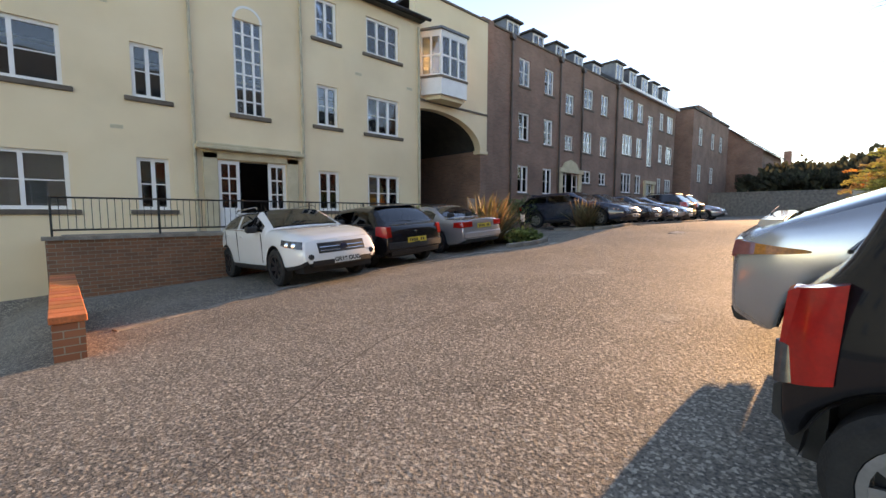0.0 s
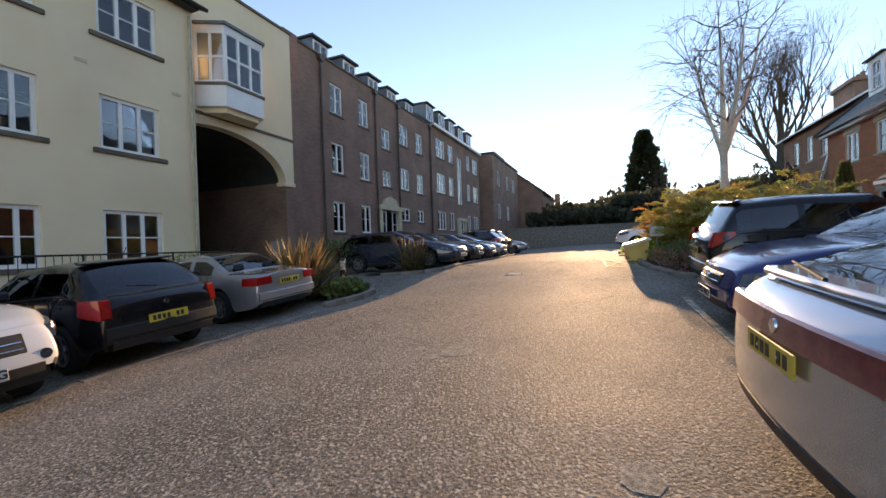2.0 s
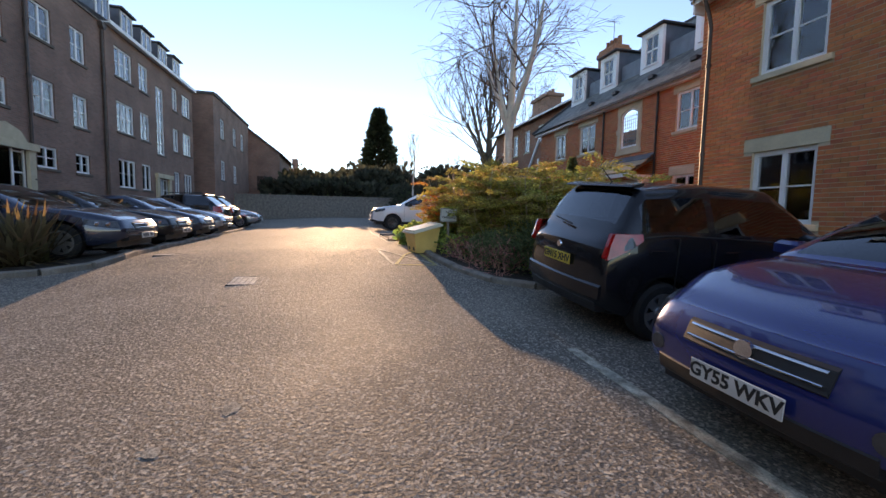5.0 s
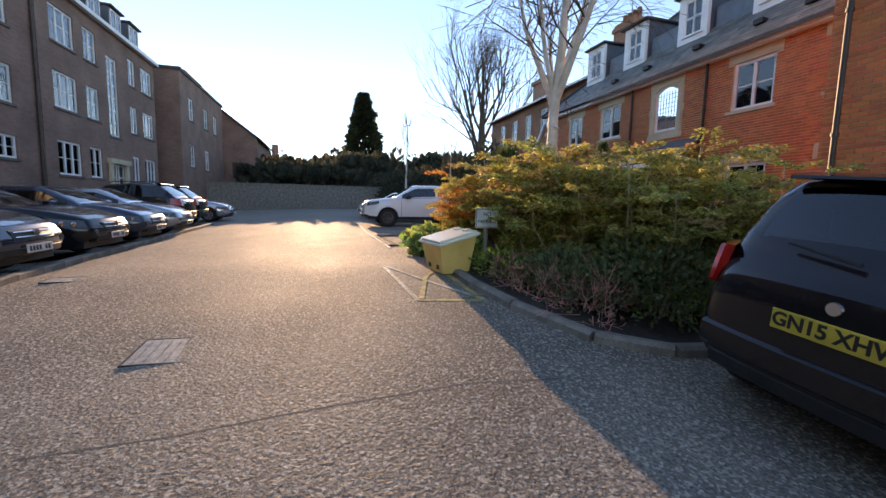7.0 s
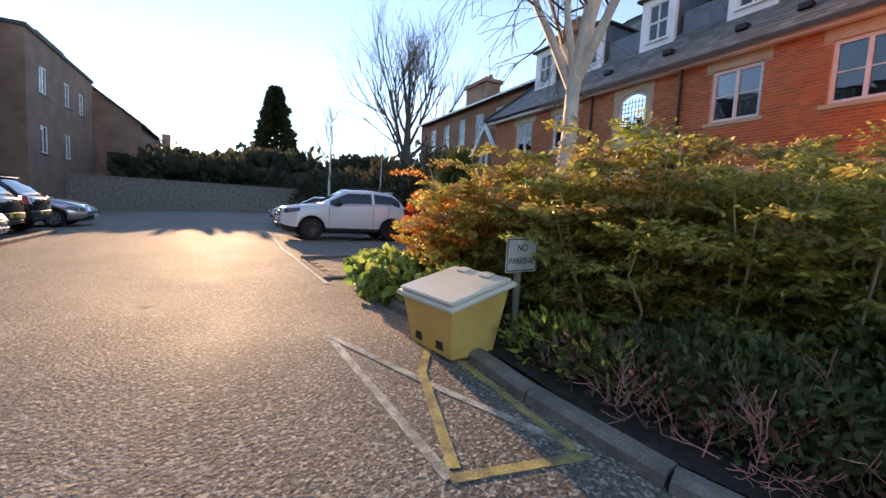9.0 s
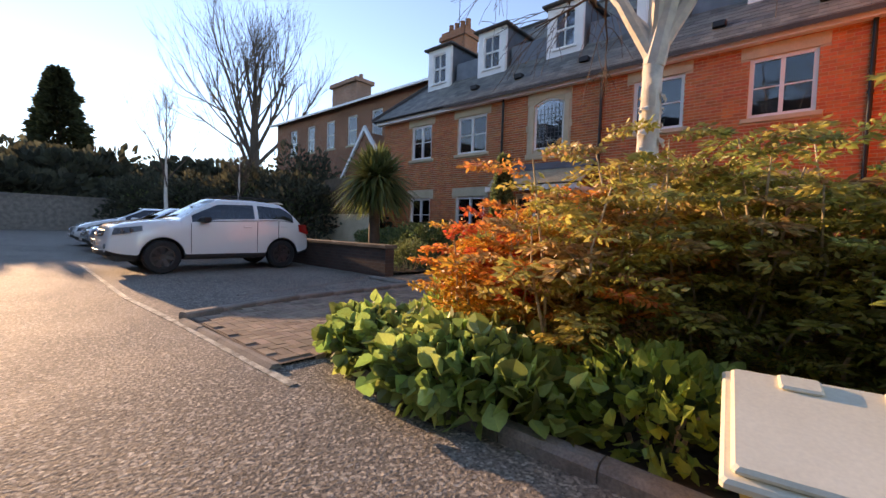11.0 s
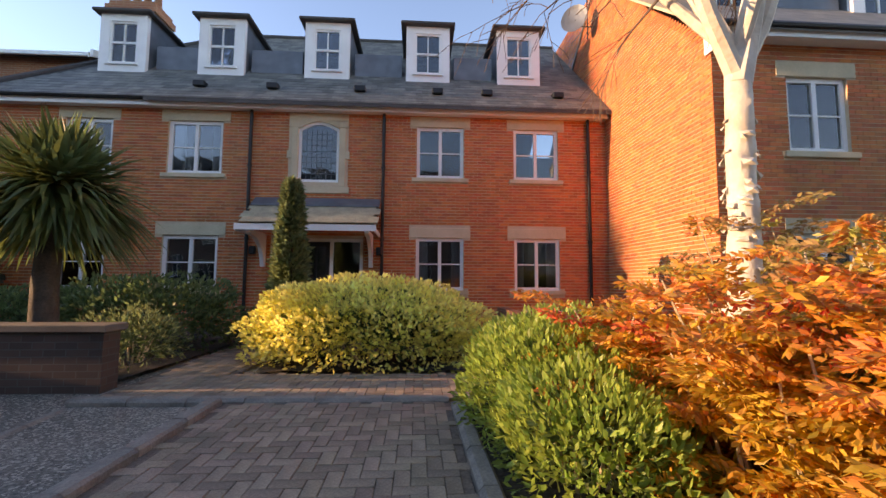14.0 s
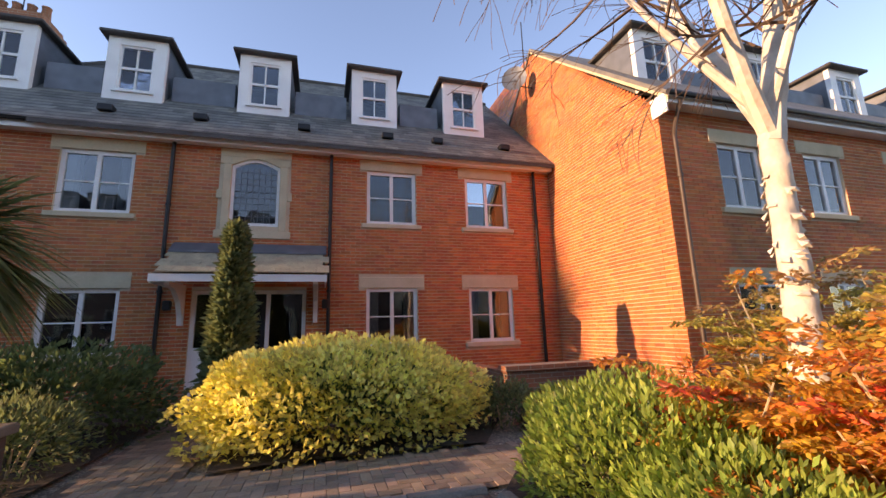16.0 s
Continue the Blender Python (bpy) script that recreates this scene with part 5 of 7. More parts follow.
KINDS = {
    # length, width, height, wheelbase, front axle, wheel radius, then stations of the upper outline: (x, height of bonnet or belt, height of roof)
    "suv": dict(L=4.42, W=1.80, H=1.49, wb=2.70, fa=0.88, r=0.345, nose=0.87, cowl=1.22, cowl_z=1.06, roof0=1.98, roof1=3.35, tail_top=4.14, tail_z=1.06, belt0=1.00, belt1=1.10, sill=0.30, clad=True),
    "hatch": dict(L=4.15, W=1.74, H=1.44, wb=2.51, fa=0.86, r=0.31, nose=0.72, cowl=1.15, cowl_z=0.98, roof0=1.92, roof1=3.42, tail_top=4.02, tail_z=0.94, belt0=0.92, belt1=0.98, sill=0.24, clad=False),
    "family_hatch": dict(L=4.25, W=1.75, H=1.46, wb=2.61, fa=0.80, r=0.315, nose=0.80, cowl=1.12, cowl_z=1.02, roof0=1.95, roof1=3.45, tail_top=4.10, tail_z=0.98, belt0=0.96, belt1=1.02, sill=0.24, clad=False),
    "coupe": dict(L=4.43, W=1.71, H=1.37, wb=2.70, fa=0.78, r=0.31, nose=0.68, cowl=1.45, cowl_z=0.93, roof0=2.15, roof1=3.05, tail_top=3.72, tail_z=0.93, belt0=0.88, belt1=0.92, sill=0.22, clad=False, boot=True),
    "sport_hatch": dict(L=4.25, W=1.77, H=1.46, wb=2.70, fa=0.88, r=0.325, nose=0.74, cowl=1.0, cowl_z=1.0, roof0=1.95, roof1=3.05, tail_top=4.10, tail_z=1.02, belt0=0.96, belt1=1.10, sill=0.24, clad=False),
    "mpv": dict(L=3.85, W=1.64, H=1.60, wb=2.60, fa=0.82, r=0.31, nose=0.78, cowl=0.98, cowl_z=1.05, roof0=1.75, roof1=3.50, tail_top=3.78, tail_z=0.95, belt0=0.98, belt1=1.02, sill=0.24, clad=False),
    "small": dict(L=3.85, W=1.69, H=1.59, wb=2.43, fa=0.80, r=0.30, nose=0.76, cowl=1.05, cowl_z=1.0, roof0=1.78, roof1=3.42, tail_top=3.76, tail_z=1.04, belt0=0.95, belt1=1.06, sill=0.25, clad=False),
    "crossover": dict(L=4.10, W=1.77, H=1.65, wb=2.52, fa=0.85, r=0.34, nose=0.98, cowl=1.18, cowl_z=1.12, roof0=1.95, roof1=3.40, tail_top=3.95, tail_z=1.10, belt0=1.06, belt1=1.16, sill=0.32, clad=True),
    "estate": dict(L=4.70, W=1.82, H=1.47, wb=2.80, fa=0.90, r=0.325, nose=0.74, cowl=1.40, cowl_z=0.98, roof0=2.20, roof1=4.05, tail_top=4.58, tail_z=0.98, belt0=0.94, belt1=1.02, sill=0.24, clad=False),
}


def car(kind, at, rz, body_mat, label, rim_mat=RIM, rear_plate="", front_plate="", spokes=7, group="", far=False, roof_mat=None):
    """A car with its nose along -x of its own axes before the turn rz; origin on the ground in its middle."""
    q = KINDS[kind]
    L, W, H = q["L"], q["W"], q["H"]
    hw, r = W / 2, q["r"]
    xf, xr = q["fa"], q["fa"] + q["wb"]
    arch_r = r + 0.055
    ax, ay = at
    z_at = ground(ax, ay)
    c_, s_ = math.cos(radians(rz)), math.sin(radians(rz))
    e = 1.25
    slope_x = math.degrees(math.atan2(ground(ax + c_ * e, ay + s_ * e) - ground(ax - c_ * e, ay - s_ * e), 2 * e))
    slope_y = math.degrees(math.atan2(ground(ax - s_ * 0.7, ay + c_ * 0.7) - ground(ax + s_ * 0.7, ay - c_ * 0.7), 1.4))
    t = new("car")
    t.matrix_basis = pose(ax, ay, z_at, 0, 0, rz) @ pose(0, 0, 0, slope_y, -slope_x, 0) @ pose(0, 0, 0.005)
    tagged(t, label, "car", group)
    O = pose(-L / 2, 0, 0)
    # stations along the car
    key = [0, 0.03, 0.10, 0.22, xf - arch_r - 0.05, xf + arch_r + 0.05, q["cowl"], q["roof0"], (q["roof0"] + q["roof1"]) / 2, q["roof1"], xr - arch_r - 0.05, xr + arch_r + 0.05, q["tail_top"], L - 0.2, L - 0.09, L - 0.03, L]
    xs = set(key)
    for xw in (xf, xr):
        xs |= {xw + arch_r * math.cos(math.pi * i / 12) for i in range(13)}
    if q.get("boot"):
        xs |= {4.25, 4.0}
    xs |= set(np.linspace(q["cowl"], q["roof0"], 5)) | set(np.linspace(q["roof1"], q["tail_top"], 5))
    pillar_b = (q["roof0"] + q["roof1"]) / 2 + 0.08
    xs |= {pillar_b - 0.05, pillar_b + 0.05, q["roof0"] - 0.05, q["roof0"] + 0.02}
    cpil = min(q["roof1"] + 0.28, q["tail_top"] - 0.25)
    xs |= {cpil}
    xs = sorted(xs)
    xs = [x for i, x in enumerate(xs) if i == 0 or x - xs[i - 1] > 0.012]

    def low(x):
        z = q["sill"]
        if x < 0.25 or x > L - 0.25:
            z = q["sill"] + 0.02 + 0.10 * (1 - min(x, L - x) / 0.25) ** 2
        for xw in (xf, xr):
            if abs(x - xw) < arch_r:
                z = max(z, r + math.sqrt(arch_r ** 2 - (x - xw) ** 2))
        return z

    def plan(x):
        a = min(1.0, x / 0.55)
        b = min(1.0, (L - x) / 0.40)
        return (0.80 + 0.20 * math.sin(a * math.pi / 2)) * (0.86 + 0.14 * math.sin(b * math.pi / 2))

    def belt(x):
        if x <= q["cowl"]:
            t_ = max(0.0, min(1.0, x / q["cowl"]))
            return q["nose"] * 0.93 + (q["belt0"] - q["nose"] * 0.93) * math.sin(t_ * math.pi / 2)
        if x >= q["tail_top"]:
            return q["tail_z"] - 0.16 * ((x - q["tail_top"]) / (L - q["tail_top"])) ** 2 - (0.03 if not q.get("boot") else 0.02)
        t_ = (x - q["cowl"]) / (q["tail_top"] - q["cowl"])
        return q["belt0"] + (q["belt1"] - q["belt0"]) * min(1, t_ * 1.3) + (q["tail_z"] - 0.03 - q["belt1"]) * max(0.0, (t_ - 0.8) / 0.2)

    def top(x):
        """Height on the centre line."""
        if x <= q["cowl"]:
            t_ = x / q["cowl"]
            return q["nose"] + (q["cowl_z"] - q["nose"]) * math.sin(t_ * math.pi / 2) if x > 0.03 else q["nose"] - 0.05
        if x < q["roof0"]:
            t_ = (x - q["cowl"]) / (q["roof0"] - q["cowl"])
            return q["cowl_z"] + (H - 0.035 - q["cowl_z"]) * (t_ ** 0.86)
        if x <= q["roof1"]:
            t_ = (x - q["roof0"]) / (q["roof1"] - q["roof0"])
            return H - 0.035 + 0.035 * math.sin(math.pi * min(t_ * 1.1, 1)) - 0.02 * t_
        if x <= q["tail_top"]:
            t_ = (x - q["roof1"]) / (q["tail_top"] - q["roof1"])
            return (H - 0.055) + (q["tail_z"] - H + 0.055) * (t_ ** (1.25 if q["roof1"] > 3.2 and not q.get("boot") else 1.1))
        t_ = (x - q["tail_top"]) / (L - q["tail_top"])
        return q["tail_z"] - (0.04 if q.get("boot") else 0.10) * t_ ** 2

    def tumble(x):
        """How far the glass house leans in: 0 on the bonnet, 1 in the cabin."""
        if x <= q["cowl"] or x >= q["tail_top"]:
            return 0.0
        return 1.0

    def warp(p):
        """Rounds the nose and the tail, in plan and in profile."""
        x, y, z = p
        bow = 1 - min(1.0, (y / hw) ** 2)
        if x < 0.6:
            k = (1 - x / 0.6) ** 1.5
            up = max(0.0, min(1.0, (z - 0.48) / (q["nose"] - 0.48)))
            dn = max(0.0, min(1.0, (0.42 - z) / 0.2))
            x += k * (0.14 * up ** 2 + 0.05 * dn - 0.10 * bow)
        elif x > L - 0.4:
            k = (1 - (L - x) / 0.4) ** 1.5
            up = max(0.0, min(1.0, (z - 0.72) / 0.35))
            dn = max(0.0, min(1.0, (0.42 - z) / 0.2))
            x -= k * (0.07 * up ** 2 + 0.05 * dn - 0.07 * bow)
        return (x, y, z)

    def bent(x0, x1, y0, y1, z0, z1, n=10, c=0.012):
        """A bar across the car that follows the rounded nose or tail."""
        s = Shape()
        v = []
        for i in range(n + 1):
            y = y0 + (y1 - y0) * i / n
            v += [warp(p) for p in ((x0, y, z0 + c), (x0, y, z1 - c), (x0 + c, y, z1), (x1 - c, y, z1), (x1, y, z1 - c), (x1, y, z0 + c), (x1 - c, y, z0), (x0 + c, y, z0))]
        f = [(8 * i + k, 8 * i + 8 + k, 8 * i + 8 + (k + 1) % 8, 8 * i + (k + 1) % 8) for i in range(n) for k in range(8)]
        s.add(v, f + [tuple(range(8))[::-1], tuple(8 * n + k for k in range(8))])
        return s

    rows = 9
    grid = []
    for x in xs:
        p = plan(x)
        zl, zb, zt = low(x), belt(x), top(x)
        w_ = hw * p
        mid = max(zl + 0.02, 0.52)
        sh_ = max(mid + 0.02, zb - 0.16)
        if tumble(x):
            er = zt - zb
            full = max(0.001, H - 0.05 - zb)
            k = max(0.0, min(1.0, er / full))
            edge_z = zb + (zt - 0.045 - zb) * 0.94 if er > 0.08 else zb + er * 0.6
            edge_w = w_ - 0.055 - 0.155 * k
        else:
            edge_z = zb + (zt - zb) * 0.6
            edge_w = w_ - 0.13
        lip = min(zl + 0.05, mid - 0.005)
        grid.append([(x, w_ - 0.045, zl), (x, w_ - 0.012, lip), (x, w_, mid), (x, w_ - 0.012, sh_), (x, w_ - 0.045, zb), (x, edge_w, edge_z), (x, edge_w - 0.09, edge_z + (zt - edge_z) * 0.55), (x, edge_w * 0.5, zt - 0.008), (x, 0, zt)])
    grid = [[warp(p) for p in g] for g in grid]
    shell, of_face = Shape(), []

    def put(group_, vs):
        shell.add(vs, [tuple(range(len(vs)))])
        of_face.append(group_)

    for i in range(len(xs) - 1):
        xm = (xs[i] + xs[i + 1]) / 2
        for j in range(rows - 1):
            a, b, c, d = grid[i][j], grid[i + 1][j], grid[i + 1][j + 1], grid[i][j + 1]
            g = "body"
            if j >= 6 and q["cowl"] + 0.05 < xm < q["roof0"] - 0.02:
                g = "windscreen"
            elif j >= (5 if kind == "sport_hatch" else 6) and q["roof1"] + 0.06 < xm < q["tail_top"] - (0.06 if not q.get("boot") else 0.04):
                g = "rear_window"
            elif j == 4 and q["cowl"] + 0.28 < xm < cpil and not (pillar_b - 0.05 < xm < pillar_b + 0.05):
                g = "front_window" if xm < pillar_b else "back_window"
            elif j >= 5 and roof_mat is not None and q["roof0"] - 0.02 < xm < q["roof1"] + 0.02:
                g = "roof"
            elif j == 0 and q["clad"]:
                g = "cladding"
            for sgn in (1, -1):
                vs = [(p[0], p[1] * sgn, p[2]) for p in ((a, b, c, d) if sgn < 0 else (d, c, b, a))]
                put(g if g in ("body", "windscreen", "rear_window", "roof", "cladding") else g + ("_l" if sgn > 0 else "_r"), vs)
    for i, flip in ((0, 1), (len(xs) - 1, -1)):
        for j in range(rows - 1):
            a, d = grid[i][j], grid[i][j + 1]
            x_end = xs[i]
            for m_ in range(8):
                u0, u1 = 1 - m_ / 4, 1 - (m_ + 1) / 4
                vs = [warp((x_end, p[1] * u, p[2])) for p, u in ((a, u0), (d, u0), (d, u1), (a, u1))]
                put("body", vs if flip < 0 else vs[::-1])
    mats = {"body": body_mat, "cladding": PLASTIC, "roof": roof_mat}
    names_ = sorted(set(of_face))
    me = as_mesh("shell", shell.v, shell.f)
    me.polygons.foreach_set("material_index", [names_.index(g) for g in of_face])
    bm = bmesh.new()
    bm.from_mesh(me)
    bmesh.ops.remove_doubles(bm, verts=bm.verts, dist=0.0008)
    bm.to_mesh(me)
    bm.free()
    for g in names_:
        me.materials.append(mats.get(g) or CAR_GLASS)
    tmp = new("shell", me)
    tmp.modifiers.new("round", "SUBSURF").levels = 0 if far else 1
    bpy.context.view_layer.update()
    fine_me = bpy.data.meshes.new_from_object(tmp.evaluated_get(bpy.context.evaluated_depsgraph_get()))
    bpy.data.objects.remove(tmp)
    points = [tuple(v.co) for v in fine_me.vertices]
    pieces = {g: ([], [], {}) for g in names_}
    for p in fine_me.polygons:
        vs, fs, seen = pieces[names_[p.material_index]]
        f = []
        for k in p.vertices:
            if k not in seen:
                seen[k] = len(vs)
                vs.append(points[k])
            f.append(seen[k])
        fs.append(tuple(f))
    for g, (vs, fs, _) in pieces.items():
        ob_name = g[:-2] if g.endswith(("_l", "_r")) else g
        me = as_mesh(ob_name, vs, fs)
        me.polygons.foreach_set("use_smooth", [True] * len(me.polygons))
        me.set_sharp_from_angle(angle=radians(60))
        ob = new(ob_name, me)
        me.materials.append(mats.get(g) or CAR_GLASS)
        ob.parent = t
        ob.matrix_local = O
    # underbody, seats, wheels
    u = Shape().box(0.12, xf - arch_r - 0.01, -hw * 0.78, hw * 0.78, q["sill"] - 0.06, q["nose"] - 0.15).box(xf - arch_r, xf + arch_r, -hw * 0.55, hw * 0.55, q["sill"] - 0.06, q["nose"] - 0.12).box(xf + arch_r + 0.01, xr - arch_r - 0.01, -hw + 0.09, hw - 0.09, q["sill"] - 0.05, 0.5).box(xr - arch_r, xr + arch_r, -hw * 0.55, hw * 0.55, q["sill"] - 0.05, 0.75).box(xr + arch_r + 0.01, L - 0.12, -hw * 0.8, hw * 0.8, q["sill"] + 0.02, 0.6)
    for xw in (xf, xr):
        for sg in (1, -1):
            y0, y1 = sorted((sg * (hw - 0.05), sg * hw * 0.56))
            for i in range(10):
                a, b = math.pi * i / 10, math.pi * (i + 1) / 10
                R = arch_r + 0.004
                u.add([(xw + R * math.cos(a), y0, r + R * math.sin(a)), (xw + R * math.cos(b), y0, r + R * math.sin(b)), (xw + R * math.cos(b), y1, r + R * math.sin(b)), (xw + R * math.cos(a), y1, r + R * math.sin(a))], [(0, 1, 2, 3)])
    u.object("underbody", PLASTIC, t, m=O)
    if not far:
        st = Shape()
        for x in (q["roof0"] + 0.25, q["roof0"] + 1.15):
            for y in (-0.36, 0.36):
                st.box(x - 0.25, x + 0.25, y - 0.25, y + 0.25, 0.5, 0.62, c=0.03)
                st.box(x + 0.2, x + 0.33, y - 0.24, y + 0.24, 0.62, H - 0.48, c=0.04)
                st.box(x + 0.24, x + 0.32, y - 0.12, y + 0.12, H - 0.45, H - 0.28, c=0.03)
        st.box(q["cowl"] + 0.15, q["cowl"] + 0.62, -hw + 0.16, hw - 0.16, 0.6, q["belt0"] - 0.05, c=0.04)
        st.object("seat", PLASTIC, t, m=O)
    for x in (xf, xr):
        for sg in (1, -1):
            wheel(t, x - L / 2, sg, r, hw, rim_mat, spokes)
    # lamps, grille, plates, bumpers, mirrors, handles
    nz = q["nose"]

    def nose_y(x):
        return hw * plan(x)

    def wrap(name, mat, x0, x1, z0, z1, zz0, zz1, lift=0.012, face=0.0, swell=0.012):
        """A lamp that wraps a corner: it follows the body's side from x0 to x1."""
        for sg in (1, -1):
            n_ = 6
            s = Shape()
            top_, bot, back_t, back_b = [], [], [], []
            for i in range(n_ + 1):
                k = i / n_
                x = x0 + (x1 - x0) * k
                y = nose_y(x) - 0.01
                za, zb_ = z0 + (zz0 - z0) * k, z1 + (zz1 - z1) * k
                bulge = swell * math.sin(math.pi * k)
                dx = (-lift if x < L / 2 else lift) * (1 - k if x < L / 2 else k) * 1.5
                bot.append((x + dx, sg * (y + lift + bulge), za))
                top_.append((x + dx, sg * (y + lift * 0.6 + bulge - 0.02), zb_))
                back_b.append((x, sg * (y - 0.06), za))
                back_t.append((x, sg * (y - 0.08), zb_))
            v = bot + top_ + back_b + back_t
            m_ = n_ + 1
            f = []
            for i in range(n_):
                f += [(i, i + 1, m_ + i + 1, m_ + i), (m_ + i, m_ + i + 1, 3 * m_ + i + 1, 3 * m_ + i), (2 * m_ + i, 2 * m_ + i + 1, i + 1, i)]
            f += [(0, m_, 3 * m_, 2 * m_), (n_, 2 * m_ + n_, 3 * m_ + n_, m_ + n_)]
            s.add([warp(p) for p in v], f)
            if face:
                y_in, y_out = sorted((sg * hw * face, sg * (nose_y(L - 0.01) - 0.004)))
                fb = bent(L - 0.04, L + 0.016, y_in, y_out, min(z0, zz0) + 0.01, zz1, 4, 0.014)
                s.add(fb.v, fb.f)
            s.object(name, mat, t, m=O, smooth=True)

    wrap("headlight", LAMP_CLEAR, 0.05, 0.50, nz - 0.20, nz - 0.07, nz - 0.11, nz - 0.01)
    for sg in (1, -1):
        for k, u in enumerate((0.12, 0.26)):
            yb = sg * (nose_y(0.05 + u) - 0.005)
            zc = nz - 0.145 + 0.06 * u / 0.45
            p0 = Vector(warp((0.05 + u, yb, zc)))
            out = Vector((-0.75, sg * 0.65, 0.1)).normalized()
            Shape().tube([p0 - out * 0.03, p0 + out * 0.016, p0 + out * 0.020], [0.048, 0.044, 0.030], 14).object("headlight_bowl", CHROME, t, m=O, smooth=True)
    tz = q["tail_z"]
    if q.get("boot"):
        wrap("tail_light", LAMP_RED, L - 0.26, L - 0.015, tz - 0.24, tz - 0.10, tz - 0.26, tz - 0.10, face=0.5)
    elif kind == "sport_hatch":
        wrap("tail_light", LAMP_AMBER, L - 0.44, L - 0.14, tz - 0.165, tz - 0.150, tz - 0.20, tz - 0.12)
        wrap("tail_light", LAMP_DULL, L - 0.14, L - 0.01, tz - 0.20, tz - 0.12, tz - 0.215, tz - 0.105)
        bent(L - 0.05, L + 0.008, -hw * 0.82, hw * 0.82, tz - 0.24, tz - 0.10).object("light_bar", LAMP_DULL, t, m=O)
    elif kind == "mpv":
        wrap("tail_light", LAMP_RED, L - 0.15, L - 0.015, tz - 0.33, tz + 0.03, tz - 0.38, tz - 0.01, swell=0.02, face=0.74)
        wrap("reversing_light", LAMP_CLEAR, L - 0.05, L - 0.015, tz - 0.36, tz - 0.24, tz - 0.38, tz - 0.22, 0.022)
    elif kind == "small":
        wrap("tail_light", LAMP_RED, L - 0.30, L - 0.03, tz - 0.02, tz + 0.04, tz - 0.22, tz + 0.03, face=0.82, swell=0.01)
        wrap("reversing_light", LAMP_CLEAR, L - 0.24, L - 0.15, tz - 0.07, tz + 0.01, tz - 0.12, tz - 0.0, 0.016)
    else:
        wrap("tail_light", LAMP_RED, L - 0.28, L - 0.02, tz - 0.20, tz - 0.02, tz - 0.28, tz - 0.03, face=0.75)
    gz = nz - 0.30 if kind == "suv" else nz - 0.25
    gw = 0.52 if kind == "suv" else 0.44
    grille = bent(-0.006, 0.08, -hw * gw, hw * gw, gz, nz - 0.10, 10, 0.02).object("grille", PLASTIC, t, m=O)
    for i in range(2):
        z = gz + 0.045 + i * 0.065
        bent(-0.014, 0.03, -hw * (gw - 0.03), hw * (gw - 0.03), z, z + 0.014, 10, 0.004).object("chrome_strip", CHROME, grille)
    bx_ = warp((0.0, 0, gz + 0.09))[0]
    badge = Shape().tube([(bx_ - 0.03, 0, gz + 0.09), (bx_ - 0.004, 0, gz + 0.09)], [0.075 if kind == "suv" else 0.05] * 2, 18)
    badge.object("badge", CHROME, grille)
    bp = bent(-0.006, 0.12, -hw * 0.66, hw * 0.66, q["sill"] + 0.05, q["sill"] + 0.17, 10, 0.02)
    bp.object("lower_grille", PLASTIC, t, m=O)
    for sg in (1, -1):
        fx = warp((0.0, hw * 0.68, q["sill"] + 0.23))[0]
        f_ = Shape().tube([(fx - 0.006, sg * hw * 0.68, q["sill"] + 0.23), (fx + 0.05, sg * hw * 0.68, q["sill"] + 0.23)], [0.05, 0.055], 12)
        f_.object("fog_light", LAMP_CLEAR, t, m=O)
    if kind == "sport_hatch":
        bent(q["tail_top"] - 0.12, q["tail_top"] + 0.05, -hw * 0.74, hw * 0.74, tz - 0.005, tz + 0.045, 10, 0.016).object("tail_spoiler", body_mat, t, m=O, smooth=True)
    else:
        rb = bent(L - 0.14, L + 0.018, -hw * 0.84, hw * 0.84, q["sill"] + 0.16, q["sill"] + 0.32, 12, 0.02)
        rb.object("rear_bumper", body_mat if kind in ("coupe", "small") else PLASTIC, t, m=O)
    bent(L - 0.15, L + 0.006, -hw * 0.76, hw * 0.76, q["sill"] + 0.03, q["sill"] + 0.15, 12, 0.02).object("valance", PLASTIC, t, m=O)
    for words, x, rot, mat, z in ((front_plate, -0.11 if kind == "suv" else -0.035, -90, PLATE_WHITE, nz - (0.42 if kind == "suv" else 0.36)), (rear_plate, L + 0.022, 90, PLATE_YELLOW, {"sport_hatch": 0.73, "small": 0.74, "mpv": 0.62, "coupe": 0.70}.get(kind, 0.58))):
        if words is None:
            continue
        x += warp((0.0 if x < 1 else L, 0, z))[0] - (0.0 if x < 1 else L)
        p = Shape().box(-0.26, 0.26, -0.056, 0.056, -0.01, 0.0, c=0.003)
        po = p.object("number_plate", mat, t, m=O @ pose(x, 0, z, 90, 0, rot))
        if words:
            letters(words, 0.105, INK, po, pose(0, 0, 0.001), 0.003)
        elif not far:
            if kind == "sport_hatch":
                for i in (-0.11, 0.11):
                    Shape().tube([(i, 0, 0), (i, 0, 0.008)], [0.008, 0.008], 8).object("bolt", CHROME, po)
            for i in (0, 1, 2, 3, 5, 6):
                Shape().box(-0.215 + i * 0.062, -0.175 + i * 0.062, -0.032, 0.032, 0.0, 0.003).object("plate_character", INK, po)
